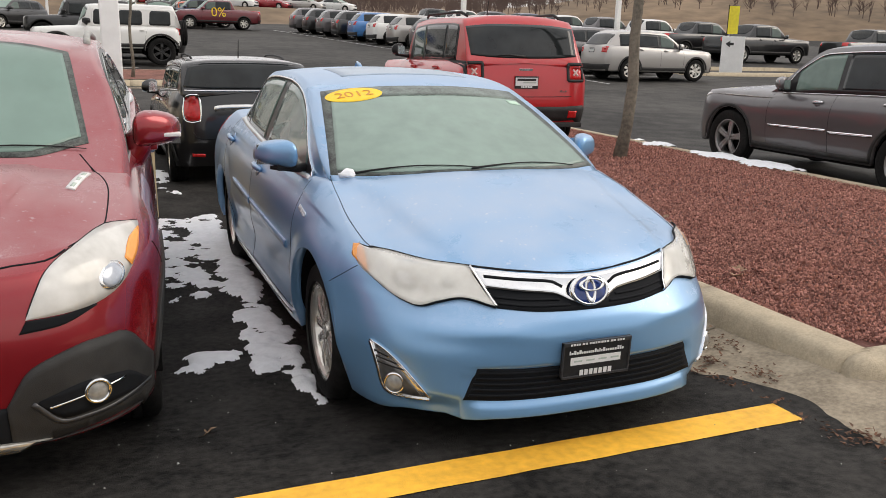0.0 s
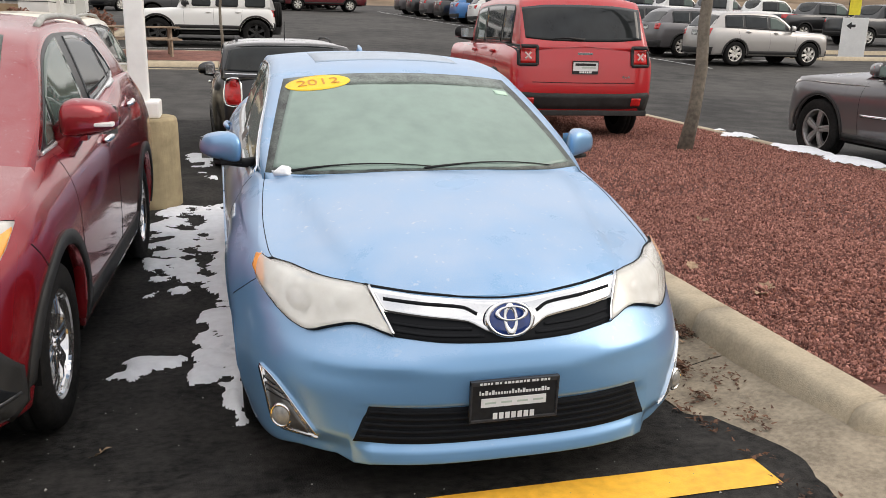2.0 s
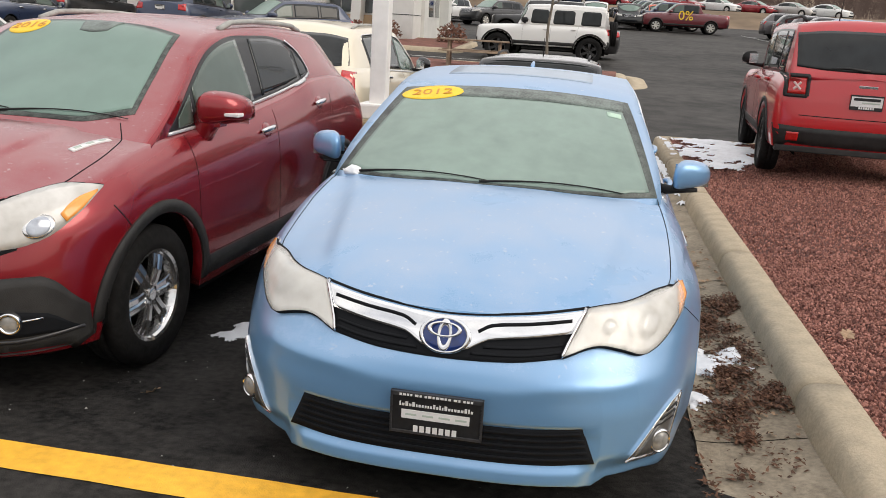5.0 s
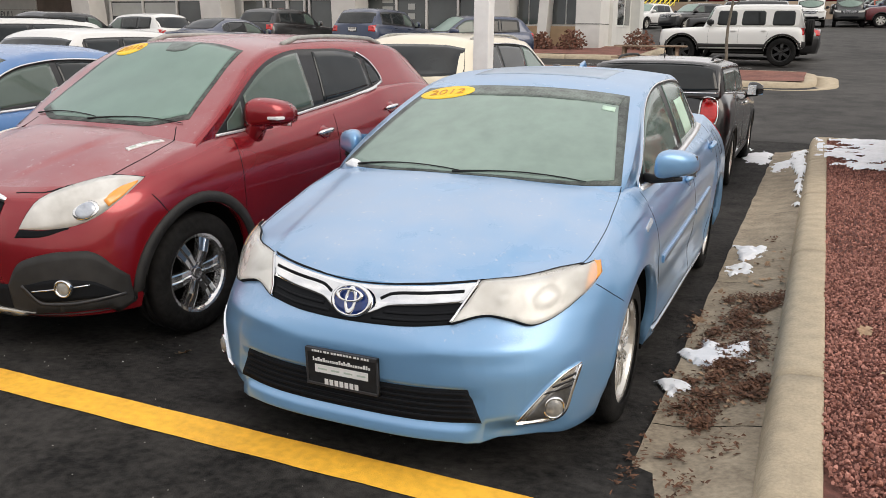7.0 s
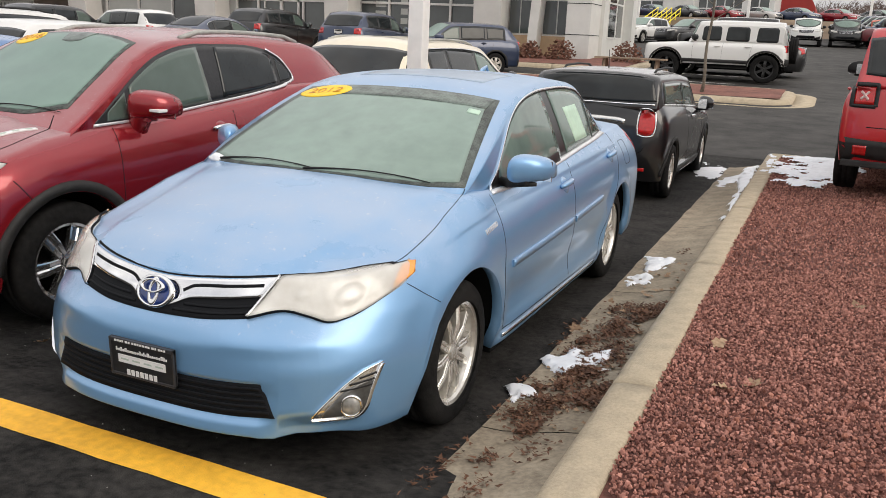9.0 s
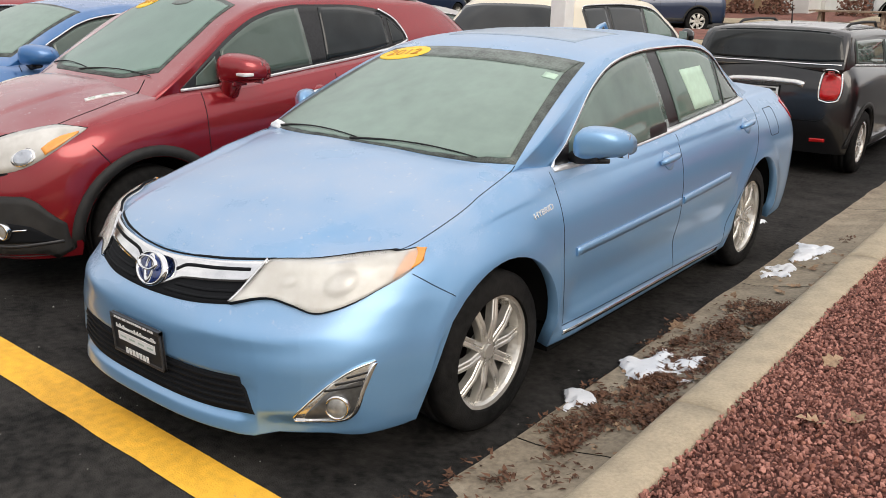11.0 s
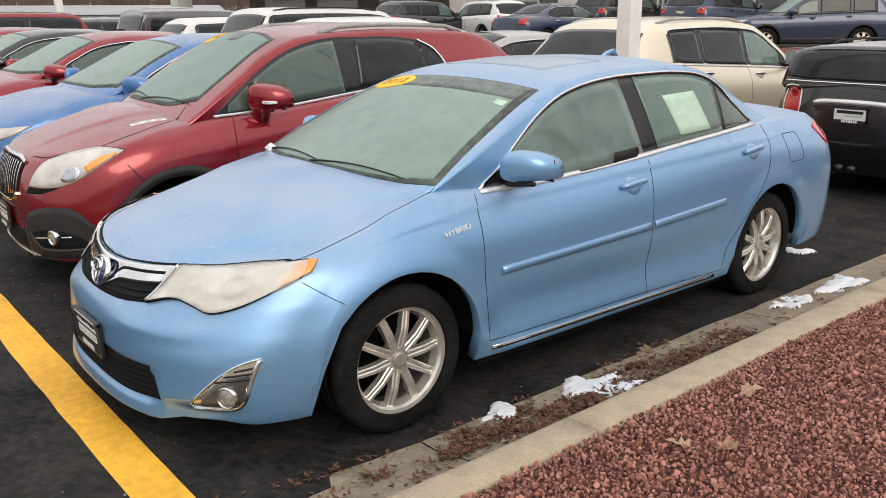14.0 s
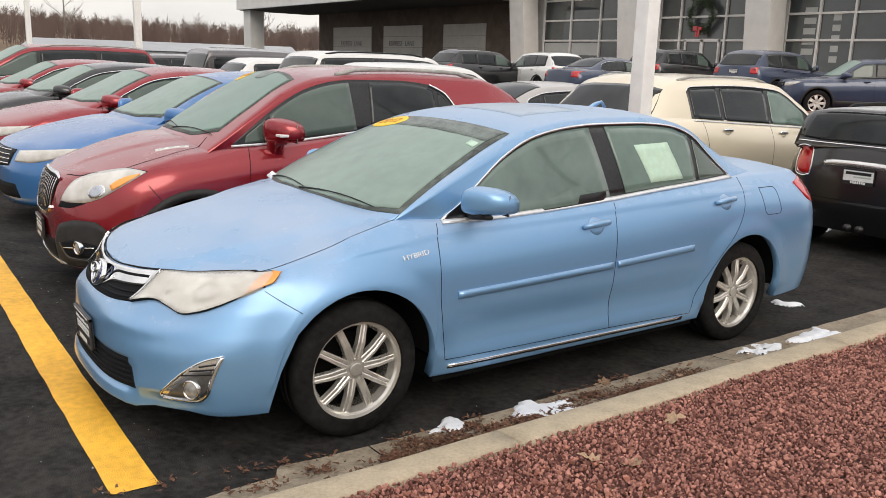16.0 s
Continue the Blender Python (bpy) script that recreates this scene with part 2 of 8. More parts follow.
M = {
    "blue": paint("sky_blue_metallic_paint", (0.18, 0.368, 0.615), 0.43, metal=0.46, rough=0.34, slope=0.34, coat=0.15),
    "red": paint("ruby_red_metallic_paint", (0.27, 0.009, 0.016), 0.26, metal=0.5, rough=0.25, slope=0.6),
    "vividred": paint("bright_red_paint", (0.46, 0.011, 0.016), 0.05, metal=0.0),
    "black": paint("black_paint", (0.004, 0.004, 0.005), 0.03, metal=0.0, slope=0.6),
    "grey": paint("granite_grey_paint", (0.10, 0.094, 0.098), 0.2),
    "cream": paint("pale_gold_paint", (0.80, 0.715, 0.545), 0.15),
    "white": paint("white_paint", (0.72, 0.72, 0.70), 0.15, metal=0.0),
    "silver": paint("silver_paint", (0.42, 0.40, 0.38), 0.2, metal=0.5),
    "navy": paint("navy_paint", (0.02, 0.035, 0.08), 0.2),
    "strongblue": paint("bright_blue_paint", (0.045, 0.17, 0.42), 0.28),
    "maroon": paint("maroon_paint", (0.13, 0.014, 0.02), 0.3),
    "screen": frosted_glass("frosted_windscreen", (0.205, 0.285, 0.247), 0.42, 0.13, 10),
    "screen_teal": frosted_glass("green_frosted_windscreen", (0.15, 0.235, 0.2), 0.4, 0.14, 4),
    "tint": frosted_glass("side_window_glass", (0.078, 0.108, 0.092), 0.03, 0.1, 9),
    "door_glass": frosted_glass("misted_front_door_glass", (0.118, 0.165, 0.146), 0.06, 0.3, 5),
    "tintlight": frosted_glass("misted_side_glass", (0.125, 0.185, 0.158), 0.08, 0.12, 9),
    "dark_glass": material("privacy_glass", (0.014, 0.017, 0.018), 0.05, vary=0.5, scale=4, spec=0.4),
    "band": material("ceramic_band_black", (0.02, 0.021, 0.022), 0.45, vary=0.5, scale=140, tone=(0.12, 0.145, 0.13), bump=0.1, bump_scale=200),
    "trim": material("black_plastic_trim", (0.012, 0.012, 0.0125), 0.55, spec=0.35, vary=0.4, scale=30, bump=0.15, bump_scale=300),
    "cladding": material("dark_grey_plastic_cladding", (0.027, 0.0265, 0.026), 0.6, spec=0.35, vary=0.35, scale=12, bump=0.2, bump_scale=260),
    "pillar": material("black_pillar_film", (0.014, 0.014, 0.015), 0.3, vary=0.5, scale=60),
    "cross": material("pale_pink_lens", (0.62, 0.42, 0.40), 0.3, vary=0.15, scale=40),
    "orange": paint("orange_paint", (0.6, 0.085, 0.015), 0.15, metal=0.0),
    "frost_grey": material("frosted_grey_rail", (0.36, 0.36, 0.34), 0.6, vary=0.25, scale=40, bump=0.2, bump_scale=200),
    "gap": material("panel_gap_shadow_rubber", (0.006, 0.007, 0.009), 0.8, spec=0.2),
    "chrome": material("chrome", (0.78, 0.79, 0.8), 0.1, 1.0, vary=0.08, scale=20),
    # chrome window strip, its bright reflection put into a pale half-metal colour
    "bright_strip": material("pale_chrome_strip", (0.74, 0.75, 0.76), 0.3, 0.55, vary=0.12, scale=30),
    # sunroof: sky reflection put into the blue-grey base colour, under the frost
    "sunroof": frosted_glass("sky_toned_frosted_sunroof", (0.33, 0.41, 0.51), 0.4, 0.1, 60),
    "alloy": material("machined_alloy", (0.68, 0.66, 0.61), 0.24, 0.7, vary=0.15, scale=25),
    "grey_alloy": material("grey_alloy", (0.27, 0.265, 0.26), 0.3, 0.6, vary=0.2, scale=25),
    "dark_alloy": material("dark_alloy", (0.035, 0.035, 0.035), 0.4, 0.5, vary=0.3, scale=25),
    "tyre": material("tyre_rubber", (0.008, 0.008, 0.008), 0.8, vary=0.4, scale=30, bump=0.3, bump_scale=150, tone=(0.017, 0.0165, 0.016), spec=0.15),
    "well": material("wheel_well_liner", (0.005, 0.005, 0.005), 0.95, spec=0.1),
    "lens": material("hazed_headlamp_lens", (0.60, 0.585, 0.545), 0.18, vary=0.16, scale=12, tone=(0.72, 0.71, 0.68), coat=0.5),
    "silver_trim": material("satin_silver_trim", (0.72, 0.72, 0.71), 0.2, 0.85, vary=0.1, scale=30),
    "fog_glass": material("fog_lamp_glass", (0.27, 0.265, 0.245), 0.1, vary=0.4, scale=40, coat=0.8),
    "fog_well": material("fog_lamp_well", (0.12, 0.12, 0.118), 0.3, 0.5, vary=0.3, scale=40),
    "badge": material("bright_badge_plastic", (0.78, 0.79, 0.80), 0.25, 0.25, vary=0.05, scale=40),
    "bowl": material("dim_lamp_bowl", (0.40, 0.395, 0.38), 0.2, 0.4, vary=0.3, scale=30, coat=0.3),
    "reflector": material("lamp_reflector", (0.88, 0.86, 0.82), 0.22, 0.35, vary=0.3, scale=14),
    "lens_deep": material("headlamp_reflector", (0.62, 0.615, 0.60), 0.15, 0.2, vary=0.3, scale=24, coat=0.5),
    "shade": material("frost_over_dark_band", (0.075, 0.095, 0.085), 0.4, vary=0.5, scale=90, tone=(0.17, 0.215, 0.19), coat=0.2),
    "amber": material("amber_lens", (0.86, 0.34, 0.06), 0.25, vary=0.15, scale=20, coat=0.6),
    "tail": material("red_tail_lens", (0.5, 0.012, 0.012), 0.18, vary=0.25, scale=30, coat=0.8),
    "whitefx": material("white_plastic", (0.75, 0.75, 0.74), 0.45, vary=0.06, scale=30),
    "yellow_sticker": material("yellow_sticker", (0.92, 0.60, 0.03), 0.5, vary=0.08, scale=30),
    "orange_ink": material("orange_ink", (0.60, 0.27, 0.035), 0.5),
    "badge_blue": material("blue_badge_enamel", (0.008, 0.035, 0.19), 0.15, 0.3, vary=0.3, scale=30, coat=1.0),
    "paper": material("white_paper", (0.50, 0.68, 0.55), 0.6, vary=0.08, scale=30),
    "print": material("grey_print", (0.45, 0.52, 0.46), 0.7),
    "plate_black": material("black_plate_plastic", (0.015, 0.015, 0.016), 0.45, vary=0.4, scale=60),
    "plate_grey": material("grey_plate_frame", (0.055, 0.055, 0.058), 0.35, 0.3, vary=0.2, scale=60),
}
# hazy cover of the headlamps, half clear
M["cover"] = material("hazed_lamp_cover", (0.92, 0.90, 0.84), 0.14, vary=0.12, scale=14, coat=0.5)
M["cover"].node_tree.nodes["Principled BSDF"].inputs["Alpha"].default_value = 0.36
M.update({
    "snow": material("old_snow", (0.82, 0.84, 0.87), 0.6, vary=0.08, scale=20, bump=0.3, bump_scale=80),
    "asphalt": material("dark_asphalt", (0.0095, 0.0092, 0.0088), 0.82, spec=0.18, vary=0.35, scale=26, bump=0.55, bump_scale=150, tone=(0.044, 0.0412, 0.038)),
    "concrete": material("weathered_concrete", (0.46, 0.385, 0.275), 0.88, vary=0.17, scale=70, bump=0.7, bump_scale=190),
    "foot": material("tan_cast_concrete", (0.36, 0.295, 0.175), 0.9, vary=0.25, scale=10, bump=0.5, bump_scale=90),
    "gutter": material("stained_gutter_concrete", (0.23, 0.19, 0.138), 0.9, vary=0.12, scale=46, bump=0.45, bump_scale=200, tone=(0.38, 0.32, 0.235)),
    "yellow_line": material("yellow_road_paint", (0.88, 0.455, 0.042), 0.6, vary=0.2, scale=22, bump=0.25, bump_scale=150),
    "white_line": material("white_road_paint", (0.6, 0.6, 0.58), 0.7, vary=0.2, scale=10),
    # bed below the stones: shade of their gaps put into its darker red
    "gravel_bed": material("gap_dark_lava_bed", (0.13, 0.053, 0.042), 0.95, vary=0.5, scale=40, bump=0.8, bump_scale=70),
    "rock": material("red_lava_rock", (0.175, 0.052, 0.041), 0.9, vary=0.5, scale=60, bump=0.5, bump_scale=220, per_island=1.6, tone=(0.60, 0.29, 0.225)),
    "rock_one": material("red_lava_rock_piece", (0.19, 0.054, 0.040), 0.93, vary=0.5, scale=60, bump=0.5, bump_scale=160, per_object=1.3, tone=(0.60, 0.27, 0.19)),
    "leaf": material("dry_leaf", (0.26, 0.15, 0.085), 0.8, vary=0.4, scale=60, per_object=0.5, tone=(0.46, 0.32, 0.2)),
    "needles": material("dry_needles", (0.05, 0.026, 0.016), 0.85, vary=0.4, scale=60, per_island=0.8, tone=(0.21, 0.10, 0.056)),
    "bark": material("grey_bark", (0.16, 0.14, 0.11), 0.9, vary=0.4, scale=25, bump=0.8, bump_scale=60),
    "twig": material("bare_twigs", (0.125, 0.088, 0.075), 0.9, vary=0.4, scale=0.25),
    "hill_grass": material("dry_hill_grass", (0.17, 0.12, 0.075), 0.95, vary=0.4, scale=0.4),
    "pole_white": material("white_pole_paint", (0.88, 0.87, 0.84), 0.4, vary=0.08, scale=8),
    "mulch": material("brown_red_mulch", (0.19, 0.08, 0.06), 0.95, vary=0.4, scale=20, bump=0.6, bump_scale=40),
    "far_asphalt": material("grey_worn_asphalt", (0.034, 0.0325, 0.031), 0.8, spec=0.25, vary=0.35, scale=2.2, tone=(0.076, 0.072, 0.067), bump=0.3, bump_scale=120),
    "panel_grey": material("light_grey_metal_panel", (0.68, 0.68, 0.65), 0.45, vary=0.08, scale=2),
    "wall_white": material("white_wall_panel", (0.68, 0.68, 0.66), 0.6, vary=0.08, scale=1.5),
    "brick": material("tan_brick", (0.46, 0.33, 0.2), 0.85, vary=0.2, scale=3, per_object=0.4),
    "shopglass": material("shop_window_glass", (0.06, 0.07, 0.07), 0.05, vary=0.5, scale=0.5, coat=0.8),
    "blind": material("white_roller_blind", (0.42, 0.44, 0.42), 0.6, vary=0.1, scale=2),
    "soffit": material("dark_soffit", (0.05, 0.047, 0.042), 0.8, vary=0.2, scale=2),
    "brown_wall": material("brown_block_wall", (0.12, 0.09, 0.07), 0.85, vary=0.25, scale=2),
    "garage": material("white_garage_door", (0.48, 0.46, 0.42), 0.6, vary=0.08, scale=3),
    "wreath_green": material("fir_green", (0.035, 0.06, 0.025), 0.85, vary=0.4, scale=20),
    "barn": material("red_barn_paint", (0.33, 0.03, 0.025), 0.7, vary=0.15, scale=1),
    "sign_yellow": material("yellow_flag_cloth", (0.85, 0.72, 0.05), 0.7, vary=0.1, scale=10),
    "wood": material("weathered_wood", (0.27, 0.2, 0.14), 0.8, vary=0.3, scale=12, bump=0.3, bump_scale=40),
    "steel_roof": material("ribbed_steel_roof", (0.34, 0.355, 0.37), 0.5, vary=0.08, scale=1),
    "shrub": material("brown_shrub_leaf", (0.16, 0.075, 0.05), 0.9, vary=0.4, scale=8, per_island=0.6),
})


# ---- mesh helpers ----
def mesh_object(name, verts, faces, mat, parent=None, smooth=True, label=""):
    me = bpy.data.meshes.new(name)
    me.from_pydata([tuple(map(float, v)) for v in verts], [], faces)
    me.validate()
    me.update()
    for k in (mat if isinstance(mat, (list, tuple)) else [mat]):
        me.materials.append(k)
    if smooth:
        me.polygons.foreach_set("use_smooth", [True] * len(me.polygons))
    ob = new(name, me)
    ob.parent = parent
    if label:
        tagged(ob, label)
    return ob


def part(name, bm, mat, parent, label="", smooth=False):
    """Links a bmesh as one mesh object under a thing or a part."""
    me = bpy.data.meshes.new(name)
    bmesh.ops.recalc_face_normals(bm, faces=bm.faces)
    bm.to_mesh(me)
    bm.free()
    me.materials.append(mat)
    if smooth:
        me.polygons.foreach_set("use_smooth", [True] * len(me.polygons))
    ob = new(name, me)
    ob.parent = parent
    if label:
        tagged(ob, label)
    return ob


def thing(name, label, category, m=None, group="", kind=""):
    ob = new(name)
    ob.matrix_basis = m or Matrix()
    return tagged(ob, label, category, group, kind)


def box(bm, x0, x1, y0, y1, z0, z1, bevel=0.0, m=None):
    r = bmesh.ops.create_cube(bm, size=1.0)
    vs = r["verts"]
    for v in vs:
        v.co = Vector((x0 + (x1 - x0) * (v.co.x + 0.5), y0 + (y1 - y0) * (v.co.y + 0.5), z0 + (z1 - z0) * (v.co.z + 0.5)))
    if bevel:
        es = list({e for v in vs for e in v.link_edges})
        out = bmesh.ops.bevel(bm, geom=es, offset=bevel, segments=2, affect="EDGES", profile=0.6)
        vs = list({v for f in out["faces"] for v in f.verts} | {v for v in vs if v.is_valid})
    if m is not None:
        bmesh.ops.transform(bm, matrix=m, verts=[v for v in vs if v.is_valid])
    return vs


def boxed(name, dims, mat, parent, bevel=0.0, label="", m=None):
    bm = bmesh.new()
    box(bm, *dims, bevel=bevel, m=m)
    return part(name, bm, mat, parent, label)


def tube(bm, pts, radii, seg=8, cap=True):
    """A tapered round bar along points."""
    rings, n = [], len(pts)
    for i, p in enumerate(pts):
        d = Vector(pts[min(i + 1, n - 1)]) - Vector(pts[max(i - 1, 0)])
        d.normalize()
        a = d.cross(Vector((0, 0, 1)) if abs(d.z) < 0.9 else Vector((1, 0, 0))).normalized()
        b = d.cross(a)
        r = radii[i] if isinstance(radii, (list, tuple)) else radii
        rings.append([bm.verts.new(Vector(p) + r * (math.cos(k * math.tau / seg) * a + math.sin(k * math.tau / seg) * b)) for k in range(seg)])
    for r0, r1 in zip(rings, rings[1:]):
        for k in range(seg):
            bm.faces.new((r0[k], r0[(k + 1) % seg], r1[(k + 1) % seg], r1[k]))
    if cap:
        bm.faces.new(rings[0][::-1])
        bm.faces.new(rings[-1])


def lathe(bm, profile, seg=48, axis="x", centre=(0, 0, 0)):
    """Turns a profile of (along, radius) round an axis."""
    cx, cy, cz = centre
    rings = []
    for a, r in profile:
        ring = []
        for k in range(seg):
            c, s = math.cos(k * math.tau / seg) * r, math.sin(k * math.tau / seg) * r
            ring.append(bm.verts.new((cx + a, cy + c, cz + s) if axis == "x" else (cx + c, cy + s, cz + a)))
        rings.append(ring)
    for r0, r1 in zip(rings, rings[1:]):
        for k in range(seg):
            bm.faces.new((r0[k], r0[(k + 1) % seg], r1[(k + 1) % seg], r1[k]))
    return rings


def curve(pts):
    """A smooth monotone curve through (x, value) points, level beyond its ends."""
    xs, ys = np.array([p[0] for p in pts], float), np.array([p[1] for p in pts], float)
    if len(xs) == 1:
        return lambda x: ys[0] + 0 * np.asarray(x, float)
    h, d = np.diff(xs), np.diff(ys) / np.diff(xs)
    m = np.zeros(len(xs))
    m[0], m[-1] = d[0], d[-1]
    for i in range(1, len(xs) - 1):
        if d[i - 1] * d[i] > 0:
            w1, w2 = 2 * h[i] + h[i - 1], h[i] + 2 * h[i - 1]
            m[i] = (w1 + w2) / (w1 / d[i - 1] + w2 / d[i])

    def f(x):
        x = np.clip(np.asarray(x, float), xs[0], xs[-1])
        i = np.clip(np.searchsorted(xs, x, side="right") - 1, 0, len(xs) - 2)
        t = (x - xs[i]) / h[i]
        return (ys[i] * (1 + 2 * t) * (1 - t) ** 2 + m[i] * h[i] * t * (1 - t) ** 2 + ys[i + 1] * t * t * (3 - 2 * t) + m[i + 1] * h[i] * t * t * (t - 1))
    return f


def along(pts, n, smooth=True):
    """n points evenly spread along a polyline, rounded if smooth."""
    p = np.array(pts, float)
    s = np.concatenate([[0], np.cumsum(np.linalg.norm(np.diff(p, axis=0), axis=1))])
    u = np.linspace(0, s[-1], n)
    if smooth and len(p) > 2:
        return np.stack([curve(list(zip(s, p[:, k])))(u) for k in range(p.shape[1])], 1)
    return np.stack([np.interp(u, s, p[:, k]) for k in range(p.shape[1])], 1)


def text_mesh(name, words, size, mat, parent, m, extrude=0.001, label="", squeeze=1.0):
    """Words in the built-in font, turned into a mesh; m places them (x along the line, z towards the reader)."""
    cu = bpy.data.curves.new(name, "FONT")
    cu.body, cu.size, cu.extrude, cu.align_x, cu.align_y = words, size, extrude, "CENTER", "CENTER"
    tmp = bpy.data.objects.new(name, cu)
    scene.collection.objects.link(tmp)
    bpy.context.view_layer.update()
    me = bpy.data.meshes.new_from_object(tmp)
    bpy.data.objects.remove(tmp)
    bpy.data.curves.remove(cu)
    me.materials.clear()
    me.materials.append(mat)
    me.transform(m @ Matrix.Diagonal((squeeze, 1, 1, 1)))
    ob = new(name, me)
    ob.parent = parent
    if label:
        tagged(ob, label)
    return ob


# ---- car bodies ----
class Shell:
    """The outer skin of a car: nose at y = 0, tail at y = length, x across, z up; built from a few profile curves."""

    def __init__(self, s, fine):
        self.s, self.fine = s, fine
        self.yf, self.yr = curve(s["front"]), curve(s["rear"])
        self.low, self.xe, self.ze, self.zc = curve(s["low"]), curve(s["edge_x"]), curve(s["edge_z"]), curve(s["deck"])
        self.wy, self.nf = curve(s["plan"]), curve(s["nose_n"])
        self.sill = curve(s["sill"])
        self.hw, self.zm = s["half"], s["mid_z"]
        self.y0, self.y1 = float(self.yf(self.zm)), float(self.yr(self.zm))
        self.cb_x, self.cb_z, self.rx, self.rz, self.cc = (curve(s[k]) for k in ("belt_x", "belt_z", "rail_x", "rail_z", "crown"))

    def ratio(self, y, z):
        """How far in the side lies at a height, as a share of the half width."""
        hw, ze = self.hw, float(self.ze(y))
        if z > self.zm:
            t = min(1.0, (z - self.zm) / max(0.02, ze - self.zm))
            return 1 - (1 - float(self.xe(y)) / hw) * t ** self.s.get("shoulder", 2.6) - (self.s["waist"](y, z) if "waist" in self.s else 0.0) / hw
        return 1 - (float(self.low(z)) + (self.s["waist"](y, z) if "waist" in self.s else 0.0)) / hw

    def point(self, yn, z):
        """The skin at a nominal place along the side and a height."""
        s, hw = self.s, self.hw * float(self.wy(yn))
        r = self.ratio(yn, z)
        for end in (0, 1):
            length = (s["nose"], s["stern"])[end]
            q = (yn - self.y0) / length if end == 0 else (self.y1 - yn) / length
            if q < 1:
                n = float(self.nf(z)) if end == 0 else s.get("stern_n", 3.0)
                n0 = float(self.nf(self.zm)) if end == 0 else n
                th = math.acos(min(1.0, max(0.0, 1 - q)) ** (n0 / 2))
                c, sn = math.cos(th), math.sin(th)
                x, dy = hw * r * sn ** (2 / n), length * (1 - c ** (2 / n))
                if end == 0:
                    return x, self.y0 + (float(self.yf(z)) - self.y0) * c + dy, (-sn, c)
                return x, self.y1 + (float(self.yr(z)) - self.y1) * c - dy, (-sn, -c)
        return hw * r, yn, (-1.0, 0.0)

    def floor_z(self, y):
        for yc in self.s["axles"]:
            d, r = abs(y - yc), self.s["arch"]
            if d < r:
                return self.s["hub"] + math.sqrt(max(0.0, r * r - d * d)) * self.s.get("arch_h", 1.0)
        return float(self.sill(y))

    def stations(self):
        step = self.fine
        ys = list(np.linspace(self.y0, self.y1, int((self.y1 - self.y0) / step)))
        for end, length in ((self.y0, self.s["nose"]), (self.y1, -self.s["stern"])):
            ys += [end + length * q for q in (0.0005, 0.003, 0.008, 0.016, 0.028, 0.045, 0.07, 0.1, 0.14, 0.19)]
        k = 22 if step < 0.05 else 10
        for yc in self.s["axles"]:
            r = self.s["arch"]
            ys = [y for y in ys if not yc - r - 0.012 < y < yc + r + 0.012]
            ys += [yc - r - 0.002, yc + r + 0.002] + [yc + r * 0.9995 * math.cos(math.pi * i / k) for i in range(k + 1)]
        return sorted(ys)

    def build(self):
        s = self.s
        levels = np.linspace(0, 1, (58 if "sculpt" in s else 30) if self.fine < 0.05 else 14)
        if self.fine < 0.05:
            levels = np.concatenate([[0.0, 0.007], np.linspace(0.02, 1, len(levels))])
        nx = (30 if "ridge" in s else 14) if self.fine < 0.05 else 7
        verts, faces = [], []
        cols = self.stations()
        for sign in (1, -1):
            base = len(verts)
            h = len(levels) + 1 + nx
            for yn in cols:
                zt = float(self.ze(yn))
                zl = self.floor_z(yn)
                for _ in range(2):
                    zl = min(self.floor_z(self.point(yn, zl)[1]) if zl > s["hub"] * 0.99 else zl, zt - 0.03)
                x, y, inn = self.point(yn, zl)
                verts.append((sign * max(0.0, x + 0.05 * inn[0]), y + 0.05 * inn[1], zl + 0.012))
                for v in levels:
                    z = zl + (zt - zl) * v
                    x, y, _ = self.point(yn, z)
                    verts.append((sign * x, y, z))
                for i in range(1, nx + 1):
                    f = 1 - i / nx
                    zc = float(self.zc(y))
                    lift = s["ridge"](x * f, y) if "ridge" in s else 0.0
                    verts.append((sign * x * f, y, zc - (zc - zt) * f ** s.get("crown_p", 2.4) + lift))
            for i in range(len(cols) - 1):
                for j in range(h - 1):
                    a, b = base + i * h + j, base + (i + 1) * h + j
                    faces.append((a, a + 1, b + 1, b) if sign > 0 else (a, b, b + 1, a + 1))
        nv = len(verts)
        # cabin
        cy = np.linspace(s["cabin"][0], s["cabin"][1], int((s["cabin"][1] - s["cabin"][0]) / (0.04 if self.fine < 0.05 else 0.1)) + 2)
        ns, nr = (8, 14) if self.fine < 0.05 else (5, 7)
        for sign in (1, -1):
            base = len(verts)
            h = ns + nr + 1
            for y in cy:
                for t in np.linspace(0, 1, ns, endpoint=False):
                    z = self.base_z(y) + (float(self.rz(y)) - self.base_z(y)) * t
                    verts.append((sign * self.side_x(y, z), y, z))
                for i in range(nr + 1):
                    f = 1 - i / nr
                    x = float(self.rx(y)) * f
                    verts.append((sign * x, y, self.roof_z(x, y)))
            for i in range(len(cy) - 1):
                for j in range(h - 1):
                    a, b = base + i * h + j, base + (i + 1) * h + j
                    faces.append((a, a + 1, b + 1, b) if sign > 0 else (a, b, b + 1, a + 1))
            if sign > 0 or True:
                for i in (0, len(cy) - 1):
                    ring = [base + i * h + j for j in range(h)]
                    faces.append(tuple(ring))
        if "sculpt" in s:
            verts = [s["sculpt"](*v) if i < nv else v for i, v in enumerate(verts)]
        bm = bmesh.new()
        vs = [bm.verts.new(v) for v in verts]
        for f in faces:
            try:
                bm.faces.new([vs[i] for i in f])
            except ValueError:
                pass
        bmesh.ops.remove_doubles(bm, verts=bm.verts, dist=0.0004)
